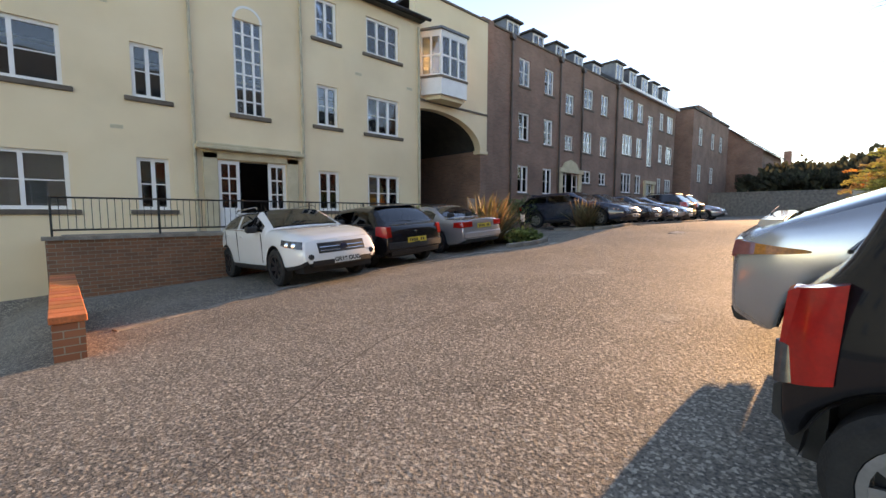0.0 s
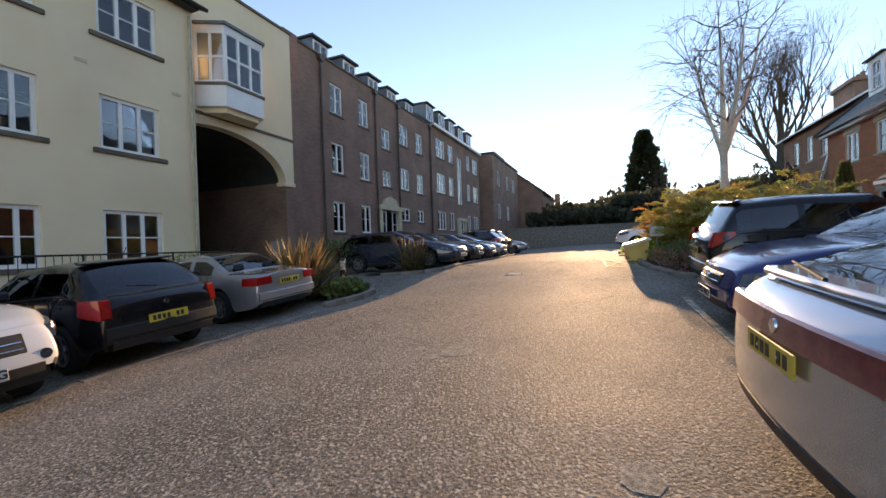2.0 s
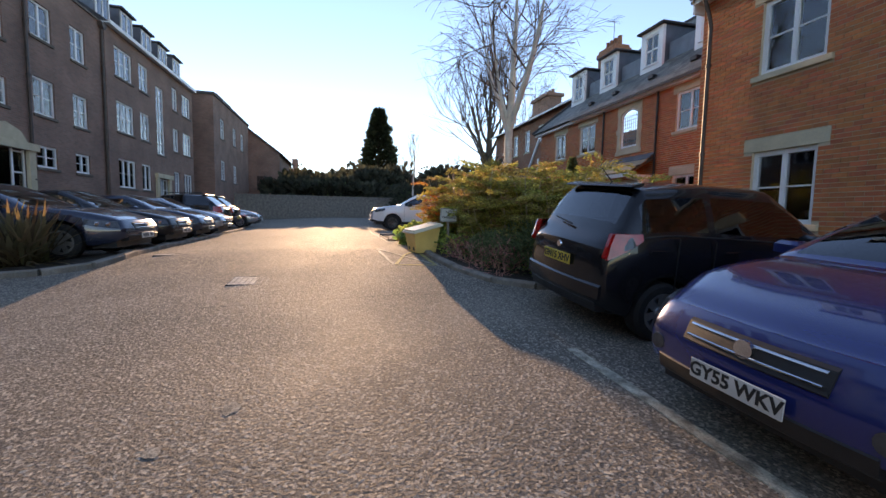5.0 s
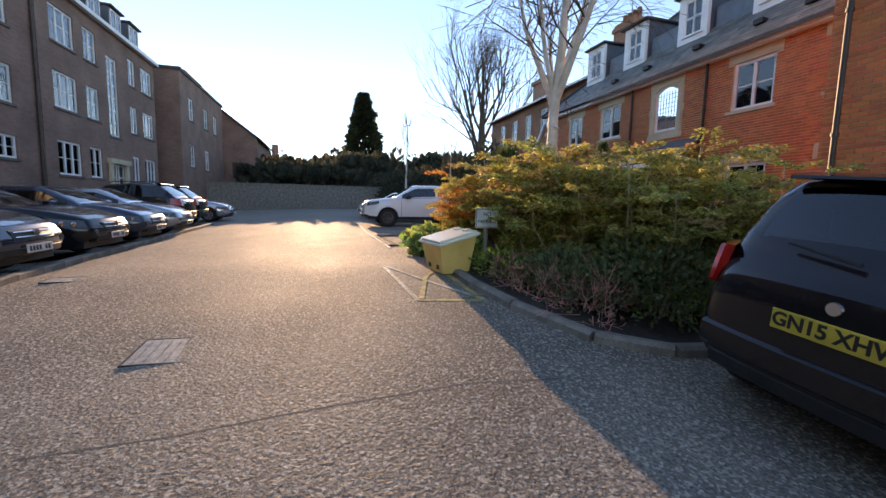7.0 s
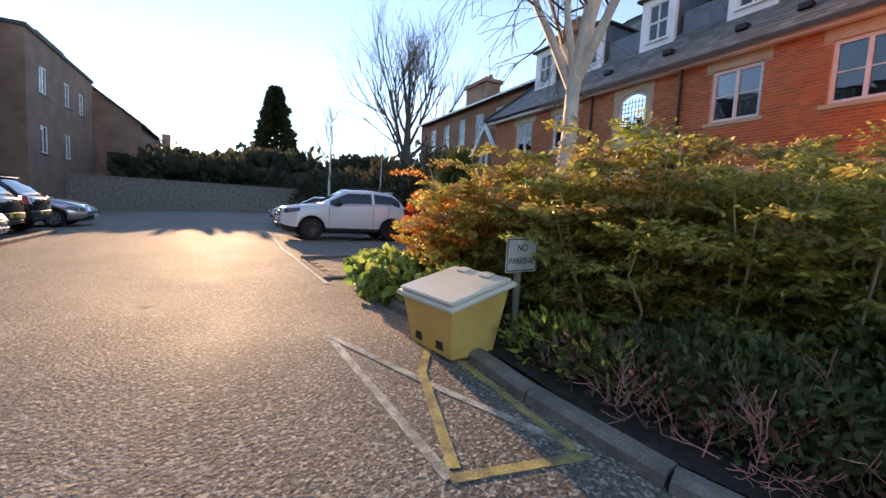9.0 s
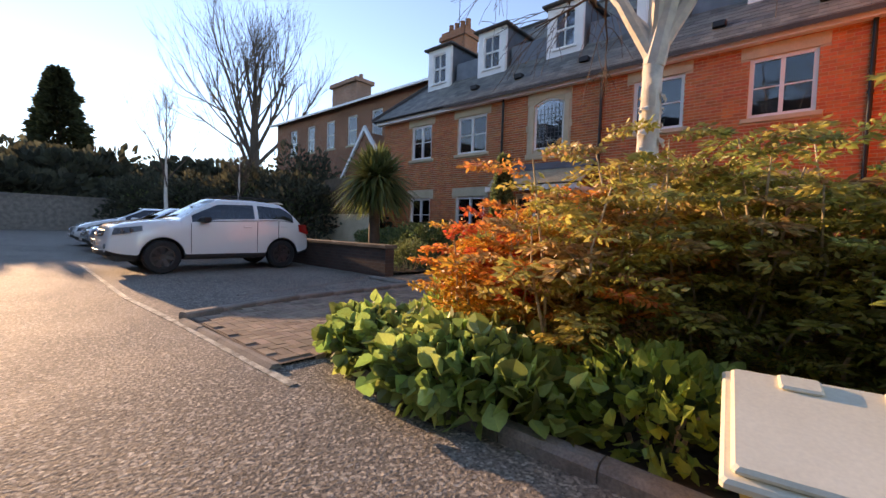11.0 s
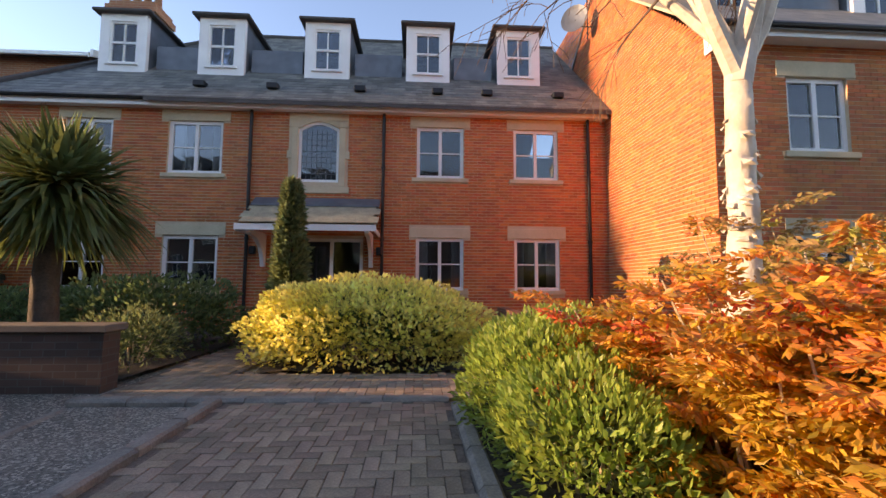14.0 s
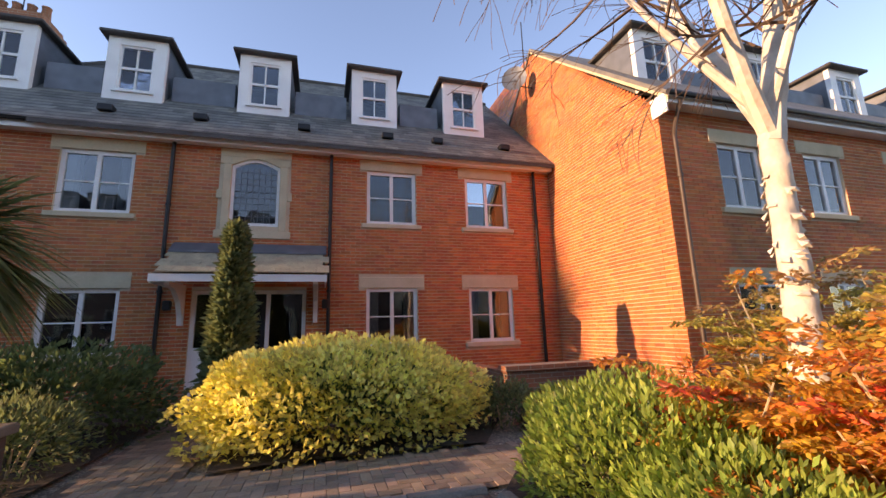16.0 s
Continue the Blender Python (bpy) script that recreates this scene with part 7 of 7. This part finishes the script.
def birch(at):
    x, y = at
    t = thing("birch_tree", "white-barked birch with peeling bark and bare limbs", "tree", (x, y, ground(x, y)))
    rng = random.Random(21)
    s = Shape()
    n = 14
    zs = np.linspace(-0.05, 3.0, 60)
    v = []
    for z in zs:
        r = 0.133 - 0.016 * z + 0.02 * math.exp(-z * 4)
        for i in range(n):
            a = 2 * math.pi * i / n
            bump = 1 + 0.16 * noise.noise((math.cos(a) * 1.5, math.sin(a) * 1.5, z * 3.2)) + 0.08 * noise.noise((math.cos(a) * 3, math.sin(a) * 3, z * 11))
            v.append((r * bump * math.cos(a) - 0.02 * z, r * bump * math.sin(a), z))
    f = [(i * n + k, i * n + (k + 1) % n, (i + 1) * n + (k + 1) % n, (i + 1) * n + k) for i in range(len(zs) - 1) for k in range(n)]
    s.add(v, f)
    s.object("trunk", BIRCH, t, smooth=True)
    # curls of peeling bark
    cu = Shape()
    for i in range(100):
        z = rng.uniform(0.5, 2.6)
        a = rng.uniform(0, 2 * math.pi)
        r = 0.133 - 0.016 * z
        p = Vector((r * math.cos(a) - 0.02 * z, r * math.sin(a), z))
        out = Vector((math.cos(a), math.sin(a), 0))
        side = Vector((-math.sin(a), math.cos(a), 0))
        w, h = rng.uniform(0.015, 0.05), rng.uniform(0.025, 0.075)
        cu.add([p - side * w + out * 0.0, p + side * w, p + side * w * 1.1 + out * h * 0.5 - Vector((0, 0, h)), p - side * w * 0.8 + out * h * 0.35 - Vector((0, 0, h * 0.8)), p + out * (h * 0.75) - Vector((0, 0, h * 0.5))], [(0, 1, 4), (1, 2, 4), (2, 3, 4), (3, 0, 4)])
    tagged(cu.object("peeling_bark", BIRCH, t), kind="stuff")
    limbs = ((-0.10, 0.05, 0.62, 0.10, 3.6), (0.45, 0.1, 0.95, 0.075, 3.4), (-0.55, -0.1, 0.9, 0.08, 3.4), (0.1, -0.35, 1.0, 0.085, 3.8), (-0.2, 0.4, 0.9, 0.055, 2.8), (0.75, -0.3, 0.7, 0.05, 2.6))
    tw = Shape()
    for i, (dx, dy, dz, r, ln) in enumerate(limbs):
        d = Vector((dx, dy, dz)).normalized()
        p = Vector((-0.055, 0, 2.75 + 0.05 * i))
        pts, q, dd = [p], p.copy(), d.copy()
        for k in range(7):
            dd = (dd + rand_dir(rng) * 0.08 + Vector((0, 0, 0.10))).normalized()
            q = q + dd * ln / 7
            pts.append(q.copy())
        lm = Shape().tube(pts, [r * (1 - 0.8 * k / 7) for k in range(8)], 8)
        lm.object("limb", BIRCH, t, smooth=True)
        for k in range(2, 8):
            for _ in range(2):
                nd = (dd * 0.5 + rand_dir(rng) * 0.9 + Vector((0, 0, 0.15))).normalized()
                twigs(tw, rng, pts[k], nd, rng.uniform(0.8, 1.5), 0.018, 2, 0.7, 0.08, 0.22, 0.0035, 4)
    tagged(tw.object("twigs", TWIG, t), kind="stuff")
    return t


def bare_tree(at, height, radius, seed, label, limbs=11, name="bare_tree", mat=BARK, slim=False):
    x, y = at
    t = thing(name, label, "tree", (x, y, ground(x, y) - 0.05))
    rng = random.Random(seed)
    hh = height * (0.33 if not slim else 0.3)
    Shape().tube([(0, 0, 0), (0.03, 0, hh * 0.5), (0, 0.05, hh), (0.05, 0, height * 0.62), (0, 0, height * 0.86)], [radius * 1.15, radius, radius * 0.9, radius * 0.45, radius * 0.14], 9).object("trunk", mat, t, smooth=True)
    tw = Shape()
    for i in range(limbs):
        k = i / limbs
        a = i * 2.4
        z = hh * (0.75 if not slim else 1.0) + (height * 0.8 - hh) * k
        out = (0.75 - 0.5 * k) if not slim else 0.45
        d = Vector((math.cos(a) * out, math.sin(a) * out, 0.75)).normalized()
        twigs(tw, rng, Vector((0, 0, z)), d, (height - z) * (0.62 if not slim else 0.4) + 0.3, radius * (0.42 - 0.25 * k), 3 if not slim else 2, 0.55, 0.14, 0.0, 0.008 if not slim else 0.005, 5 if not slim else 4)
    tagged(tw.object("branches", TWIG if slim else BARK, t), kind="stuff")
    return t


def blades(name, label, at, z0, count, length, width, mat, seed, spread_=1.0, lean=0.6, cat="shrub", trunk=0.0):
    """A tuft of sword-shaped leaves, on a stem or straight from the ground."""
    x, y = at
    rng = random.Random(seed)
    t = thing(name, label, cat, (x, y, ground(x, y)))
    sh = Shape()
    for i in range(count):
        a = rng.uniform(0, 2 * math.pi)
        el = rng.uniform(0.15, 1.35) if trunk == 0 else rng.uniform(-0.75, 1.45)
        d = Vector((math.cos(a) * math.cos(el), math.sin(a) * math.cos(el), math.sin(el)))
        L = length * rng.uniform(0.7, 1.1)
        p = Vector((rng.uniform(-1, 1) * 0.12 * spread_, rng.uniform(-1, 1) * 0.12 * spread_, z0))
        s = d.cross(Vector((0, 0, 1)))
        s = s.normalized() if s.length > 1e-3 else Vector((1, 0, 0))
        w = width * rng.uniform(0.7, 1.2)
        pts = [p + d * L * k - Vector((0, 0, lean * L * k * k * 0.5 * (1 - abs(math.sin(el)) * 0.7))) for k in (0, 0.35, 0.7, 1.0)]
        v = [pts[0] - s * w * 0.4, pts[0] + s * w * 0.4, pts[1] + s * w, pts[1] - s * w, pts[2] + s * w * 0.8, pts[2] - s * w * 0.8, pts[3]]
        sh.add(v, [(0, 1, 2, 3), (3, 2, 4, 5), (5, 4, 6)])
    tagged(sh.object("blades", mat, t), kind="stuff")
    if trunk:
        Shape().tube([(0, 0, -0.05), (0.03, 0.02, z0 * 0.5), (0, 0, z0)], [trunk * 1.2, trunk, trunk * 0.9], 10).object("trunk", BARK, t, smooth=True)
    return t


def cone_tree(name, label, at, height, radius, count, leaf_l, mat, seed, power=0.9, start=0.03, tiers=0):
    x, y = at
    rng = random.Random(seed)
    t = thing(name, label, "tree", (x, y, ground(x, y)))
    Shape().tube([(0, 0, -0.1), (0, 0, height * 0.95)], [radius * 0.14, 0.02], 8).object("trunk", BARK, t)
    sh = Shape()
    for i in range(count):
        k = rng.random() ** 0.8
        z = height * (start + (1 - start) * k)
        a = rng.uniform(0, 2 * math.pi)
        rr_ = radius * (1 - k) ** power * (0.75 + 0.45 * noise.noise((math.cos(a) * 2, math.sin(a) * 2, z * (3.0 if height < 6 else 0.6) + seed)))
        if tiers:
            rr_ *= 0.78 + 0.3 * abs(math.sin(k * tiers + a * 0.5))
        if power < 0.6:
            rr_ *= min(1.0, 0.55 + k * 3)
        q = rr_ * (1 - 0.5 * rng.random() ** 2)
        p = Vector((q * math.cos(a), q * math.sin(a), z))
        d = Vector((math.cos(a), math.sin(a), rng.uniform(-0.2, 1.0) if not tiers else rng.uniform(-0.5, 0.35)))
        add_leaf(sh, rng, p, d, rand_dir(rng), leaf_l * rng.uniform(0.6, 1.2), leaf_l * 0.4)
    tagged(sh.object("crown", mat, t), kind="stuff")
    return t


# soil of the beds
def bed(outline, label, lift=0.05):
    n = len(outline)
    cx, cy = sum(p[0] for p in outline) / n, sum(p[1] for p in outline) / n
    v, f = [], []
    rings = 6
    for k in range(rings + 1):
        for x, y in outline:
            px, py = cx + (x - cx) * k / rings, cy + (y - cy) * k / rings
            v.append((px, py, ground(px, py) + lift + 0.03 * noise.noise((px * 2, py * 2, 1))))
    for k in range(rings):
        for i in range(n):
            f.append((k * n + i, (k + 1) * n + i, (k + 1) * n + (i + 1) % n, k * n + (i + 1) % n))
    ob = new("planting_bed", as_mesh("planting_bed", v, f))
    ob.data.materials.append(SOIL)
    tagged(ob, label, "soil", kind="structure")


def subdivided(pts, step=0.5):
    out = []
    for a, b in zip(pts, pts[1:] + pts[:1]):
        k = max(1, int(math.dist(a, b) / step))
        out += [(a[0] + (b[0] - a[0]) * i / k, a[1] + (b[1] - a[1]) * i / k) for i in range(k)]
    return out


bed(subdivided([(13.44, -4.1), (13.45, -0.7), (13.56, 0.1), (13.95, 0.58), (14.9, 0.92), (17.4, 1.08), (19.0, 1.12), (19.7, 0.9), (20.0, 0.4), (20.0, -2.35), (19.3, -3.3), (18.4, -5.4), (15.9, -4.3)]), "dark soil of the shrub bed")
bed(subdivided([(12.4, 7.3), (12.85, 8.2), (12.95, 11.0), (11.9, 10.9), (11.7, 8.2), (11.4, 7.4)]), "dark soil under the flax")
bed(subdivided([(18.6, -5.4), (19.6, -3.75), (22.5, -3.7), (22.6, -5.0), (22.3, -8.0), (18.6, -8.2)]), "dark soil before the house")
bed(subdivided([(23.8, -8.3), (23.8, -3.1), (28.2, -3.0), (30.0, -6.0), (30.0, -8.3)]), "dark soil behind the planter wall", 0.06)
bed(subdivided([(15.45, 7.3), (16.2, 6.95), (17.2, 7.0), (17.0, 9.5), (15.5, 9.5)]), "dark soil under the second flax")
birch((18.02, -1.24))
N_LABEL = "nandina shrub with orange, red and green feathery leaves"
G_LABEL = "nandina shrub with olive green and rusty feathery leaves"
MIX_A = (LEAF_RUST, LEAF_OLIVE, LEAF_ORANGE)
MIX_B = (LEAF_OLIVE, LEAF_MOSS, LEAF_RUST)
MIX_C = (LEAF_ORANGE, LEAF_AMBER, LEAF_RED)
for i, (x, y, h, r, mx) in enumerate(((18.8, 0.05, 1.38, 0.66, MIX_C), (18.0, 0.25, 1.6, 0.66, MIX_A), (17.3, -0.15, 1.75, 0.75, MIX_B), (16.6, -0.3, 1.85, 0.7, MIX_B), (15.9, -0.2, 1.8, 0.75, MIX_B), (15.3, -0.5, 1.9, 0.75, MIX_B), (14.6, -0.6, 1.75, 0.75, MIX_B), (14.4, -1.7, 1.8, 0.8, MIX_B), (15.8, -1.5, 1.95, 0.9, MIX_B), (17.2, -1.6, 1.7, 0.9, MIX_A), (18.9, -0.9, 1.05, 0.5, MIX_C))):
    nandina((x, y), h, r, 40 + i, mx, 22 if r > 0.6 else 16, 0.5, G_LABEL if mx is MIX_B else N_LABEL)
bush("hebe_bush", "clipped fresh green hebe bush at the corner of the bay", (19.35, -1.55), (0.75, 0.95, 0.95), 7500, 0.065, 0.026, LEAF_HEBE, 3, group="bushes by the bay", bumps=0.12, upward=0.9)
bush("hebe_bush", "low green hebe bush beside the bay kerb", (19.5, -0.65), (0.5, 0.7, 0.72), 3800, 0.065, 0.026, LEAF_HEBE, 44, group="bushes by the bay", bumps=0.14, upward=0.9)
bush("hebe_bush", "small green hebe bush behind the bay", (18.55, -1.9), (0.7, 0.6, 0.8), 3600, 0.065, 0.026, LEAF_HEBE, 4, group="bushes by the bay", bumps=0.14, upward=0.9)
bush("ivy_clump", "low clump of broad glossy green leaves at the kerb", (19.35, 0.80), (0.6, 0.45, 0.42), 700, 0.12, 0.105, LEAF_BROAD, 5, bumps=0.28, upward=0.15)
bush("ivy_clump", "low clump of broad leaves below the shrubs", (18.4, 0.95), (0.75, 0.40, 0.46), 780, 0.13, 0.115, LEAF_BROAD, 6, bumps=0.28, upward=0.15)
bush("ground_ivy", "straggling ivy behind the grit bin", (17.3, 0.72), (0.5, 0.35, 0.5), 500, 0.09, 0.07, LEAF_GREEN, 7)
for i, (x, y) in enumerate(((15.4, 0.55), (14.6, 0.2), (14.15, -0.5), (15.9, 0.6))):
    bush("dry_groundcover", "low straggling groundcover with dry pinkish tips", (x, y), (0.6, 0.35, 0.42), 420, 0.07, 0.03, LEAF_PINK if i < 2 else LEAF_GREEN, 60 + i, group="low groundcover")
for i, (x, y, a, b, h) in enumerate(((14.25, -0.35, 0.62, 0.6, 0.85), (14.95, 0.2, 0.75, 0.45, 0.6), (14.1, -1.5, 0.5, 0.8, 0.9))):
    bush("dark_groundcover", "dense dark green groundcover at the corner of the bed", (x, y), (a, b, h), 2200, 0.06, 0.03, LEAF_CYPRESS, 160 + i, group="dark groundcover")
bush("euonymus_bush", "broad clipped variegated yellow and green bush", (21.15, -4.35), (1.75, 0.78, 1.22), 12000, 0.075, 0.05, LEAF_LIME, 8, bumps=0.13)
bush("low_bush", "small dull green bush by the garden wall", (19.0, -4.6), (0.55, 0.5, 0.6), 1500, 0.06, 0.03, LEAF_CYPRESS, 9)
bush("low_bush", "small dull green bush below the gable", (18.2, -4.2), (0.5, 0.5, 0.55), 1400, 0.06, 0.03, LEAF_CYPRESS, 10)
cone_tree("cypress_tree", "narrow dark cypress beside the porch", (22.78, -5.9), 3.0, 0.42, 5200, 0.17, LEAF_CYPRESS, 31, 0.62)
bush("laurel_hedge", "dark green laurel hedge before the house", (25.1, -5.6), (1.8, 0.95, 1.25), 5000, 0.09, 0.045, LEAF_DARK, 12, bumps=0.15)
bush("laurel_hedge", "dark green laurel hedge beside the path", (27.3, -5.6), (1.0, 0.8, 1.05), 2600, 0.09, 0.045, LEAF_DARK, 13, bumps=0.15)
bush("lavender_bush", "grey-green low bush beside the planter wall", (24.35, -4.2), (0.6, 0.75, 0.75), 2200, 0.07, 0.02, LEAF_CYPRESS, 14)
blades("cordyline_palm", "spiky cordyline palm on a rough trunk", (24.75, -3.35), 2.25, 1500, 1.05, 0.032, LEAF_CORDY, 15, 1.6, 1.1, "tree", 0.13)
blades("flax_plant", "bronze flax with long sword leaves", (11.95, 9.0), 0.02, 340, 1.85, 0.034, LEAF_FLAX, 16, 2.5, 0.6)
blades("flax_plant", "bronze flax in the far bed", (16.3, 8.0), 0.02, 220, 1.3, 0.032, LEAF_FLAX, 17, 2.2, 0.75)
bush("bergenia_clump", "low broad green leaves at the tip of the bed", (12.25, 7.85), (0.5, 0.45, 0.34), 420, 0.13, 0.09, LEAF_BERGENIA, 18)
bush("clipped_hedge", "clipped green hedge behind the coupe", (11.3, 11.6), (1.7, 0.55, 1.35), 3000, 0.07, 0.035, LEAF_GREEN, 19, bumps=0.08)
bush("dark_bush", "dark bush against the brown building", (17.2, 11.4), (1.6, 1.2, 1.3), 2000, 0.10, 0.05, LEAF_DARK, 20)
# planting and trees at the end of the yard
for i, (x, y, a, b, h) in enumerate(((34.0, -6.2, 2.6, 1.6, 3.0), (38.5, -6.0, 2.6, 1.8, 3.6), (42.5, -4.6, 2.4, 1.8, 3.2), (46.5, -3.6, 2.6, 2.0, 3.4), (36.5, -8.0, 2.4, 1.6, 4.4), (31.0, -9.4, 1.6, 1.0, 2.4))):
    bush("evergreen_bush", "tall dark evergreen bush at the end of the yard", (x, y), (a, b, h), 2600, 0.26, 0.14, LEAF_FAR, 70 + i, group="evergreens at the end of the yard", bumps=0.3)
bare_tree((61.5, -16.3), 20.5, 0.62, 22, "large bare lime tree with a dense fan of branches", 13)
bare_tree((36.3, -1.9), 6.6, 0.075, 23, "slender bare birch sapling", 10, "birch_sapling", BIRCH, True)
bare_tree((36.2, -4.7), 5.2, 0.07, 24, "slender bare birch sapling", 9, "birch_sapling", BIRCH, True)
cone_tree("giant_conifer", "tall dark conifer far behind the yard", (137.0, -7.8), 31.0, 8.8, 11000, 1.7, LEAF_CONIFER, 25, 0.72, 0.02, 34)
for i, (x, y, a, b, h) in enumerate(((60, -2, 9, 5, 5.4), (62, 8, 8, 5, 4.8), (58, -12, 8, 5, 5.2), (78, -14, 14, 7, 7.5), (82, 2, 14, 6, 7.2), (84, 16, 14, 6, 7.0), (70, -28, 16, 8, 7.0), (100, -30, 25, 12, 11), (110, 20, 25, 12, 10), (54, 4, 3, 6, 3.6))):
    bush("tree_belt", "dark belt of trees and hedges beyond the yard wall", (x, y), (a * 0.5, b, h), 3000, 0.75, 0.45, LEAF_FAR, 90 + i, group="tree belt", bumps=0.35)


def dry_tangle(at, radii, count, seed):
    """Bare pinkish stems tangled over the groundcover."""
    x, y = at
    rng = random.Random(seed)
    t = thing("dry_shrub", "low tangle of bare pinkish dry stems at the kerb", "shrub", (x, y, ground(x, y)), group="dry shrubs")
    sh = Shape()
    for i in range(count):
        p = Vector((rng.uniform(-1, 1) * radii[0], rng.uniform(-1, 1) * radii[1], rng.uniform(0.02, radii[2] * 0.5)))
        d = (rand_dir(rng) + Vector((0, 0, 0.7))).normalized()
        twigs(sh, rng, p, d, rng.uniform(0.16, 0.32), 0.005, 2, 0.9, 0.1, 0.0, 0.0022, 3)
    tagged(sh.object("stems", DRY_TWIG, t), kind="stuff")
    return t


for i, (x, y) in enumerate(((15.0, 0.5), (14.45, 0.25))):
    dry_tangle((x, y), (0.45, 0.24, 0.3), 34, 81 + i)


# ---- single pieces of walls and paving, last ----
one = Shape().add([(0, -0.1075, -0.0325), (0, 0.1075, -0.0325), (0, 0.1075, 0.0325), (0, -0.1075, 0.0325), (0.0075, -0.1075, -0.0325), (0.0075, 0.1075, -0.0325), (0.0075, 0.1075, 0.0325), (0.0075, -0.1075, 0.0325)], [(4, 5, 6, 7), (0, 1, 5, 4), (1, 2, 6, 5), (2, 3, 7, 6), (3, 0, 4, 7)])
brick_mesh = as_mesh("brick", one.v, one.f)
brick_mesh.materials.append(BRICK_ONE)
for i in GABLE_SINGLE:
    a, b, c, d = gl[i]
    o = new("brick", brick_mesh)
    o.parent = wing
    o.matrix_local = Matrix.LocRotScale((WX - 0.006 + 0.001 * math.sin(i * 7.7), (a + b) / 2, (c + d) / 2), None, (1, (b - a) / 0.215, (d - c) / 0.065))

paving = thing("block_paving", "brown block paving of the bay and the path to the door", "paving", kind="structure")


def paved(x, y):
    right = 22.25 if y < 0.0 else 22.25 - 0.22 * y
    bay = (20.16 if y < 0.75 else 19.85) < x < right and -2.36 < y < 1.5
    path = -3.6 < y < -2.52 and 19.3 < x < 23.6
    door = 22.75 < x < 23.65 and -8.3 < y <= -3.6
    return bay or path or door


base = Shape()
for a, b, c, d in ((20.14, 21.95, -2.38, 1.52), (21.95, 22.28, -2.38, 0.4), (19.82, 20.14, 0.8, 1.52), (19.25, 23.65, -3.65, -2.5), (22.7, 23.68, -8.35, -3.65)):
    nx, ny = max(1, int((b - a) / 0.4)), max(1, int((d - c) / 0.4))
    vv = [(a + (b - a) * i / nx, c + (d - c) * j / ny) for j in range(ny + 1) for i in range(nx + 1)]
    base.add([(x, y, ground(x, y) + 0.024) for x, y in vv], [(j * (nx + 1) + i, j * (nx + 1) + i + 1, (j + 1) * (nx + 1) + i + 1, (j + 1) * (nx + 1) + i) for j in range(ny) for i in range(nx)])
base.object("joint_sand", SAND, paving)
pv = Shape().box(-0.0975, 0.0975, -0.0475, 0.0475, -0.03, 0.010, c=0.003)
pv_mesh = as_mesh("paver", pv.v, pv.f)
pv_mesh.materials.append(PAVER_ONE)
joined, count = Shape(), 0
rp = random.Random(9)
blocks = []
# herringbone square to the bay
S = 0.1
for i in range(20, 70):
    for j in range(-20, 82):
        k = (i - j) % 4
        if k == 0:
            blocks.append((i + 1.0, j + 0.5, 0))
        elif k == 3:
            blocks.append((i + 0.5, j + 1.0, 90))
for u, w, rot in blocks:
    u, w = u * S, w * S
    x, y = 17.0 + u, -6.5 + w
    if not paved(x, y):
        continue
    m = pose(x, y, ground(x, y) + 0.024 + rp.uniform(-0.002, 0.002), rp.uniform(-0.4, 0.4), rp.uniform(-0.4, 0.4), rot)
    if -1.9 < y < 0.2 and 20.2 < x < 21.9 and count < 300:
        o = new("paver", pv_mesh)
        o.parent = paving
        o.matrix_local = m
        count += 1
    else:
        joined.add([m @ Vector(p) for p in pv.v], pv.f)
tagged(joined.object("pavers", PAVER, paving), kind="stuff")
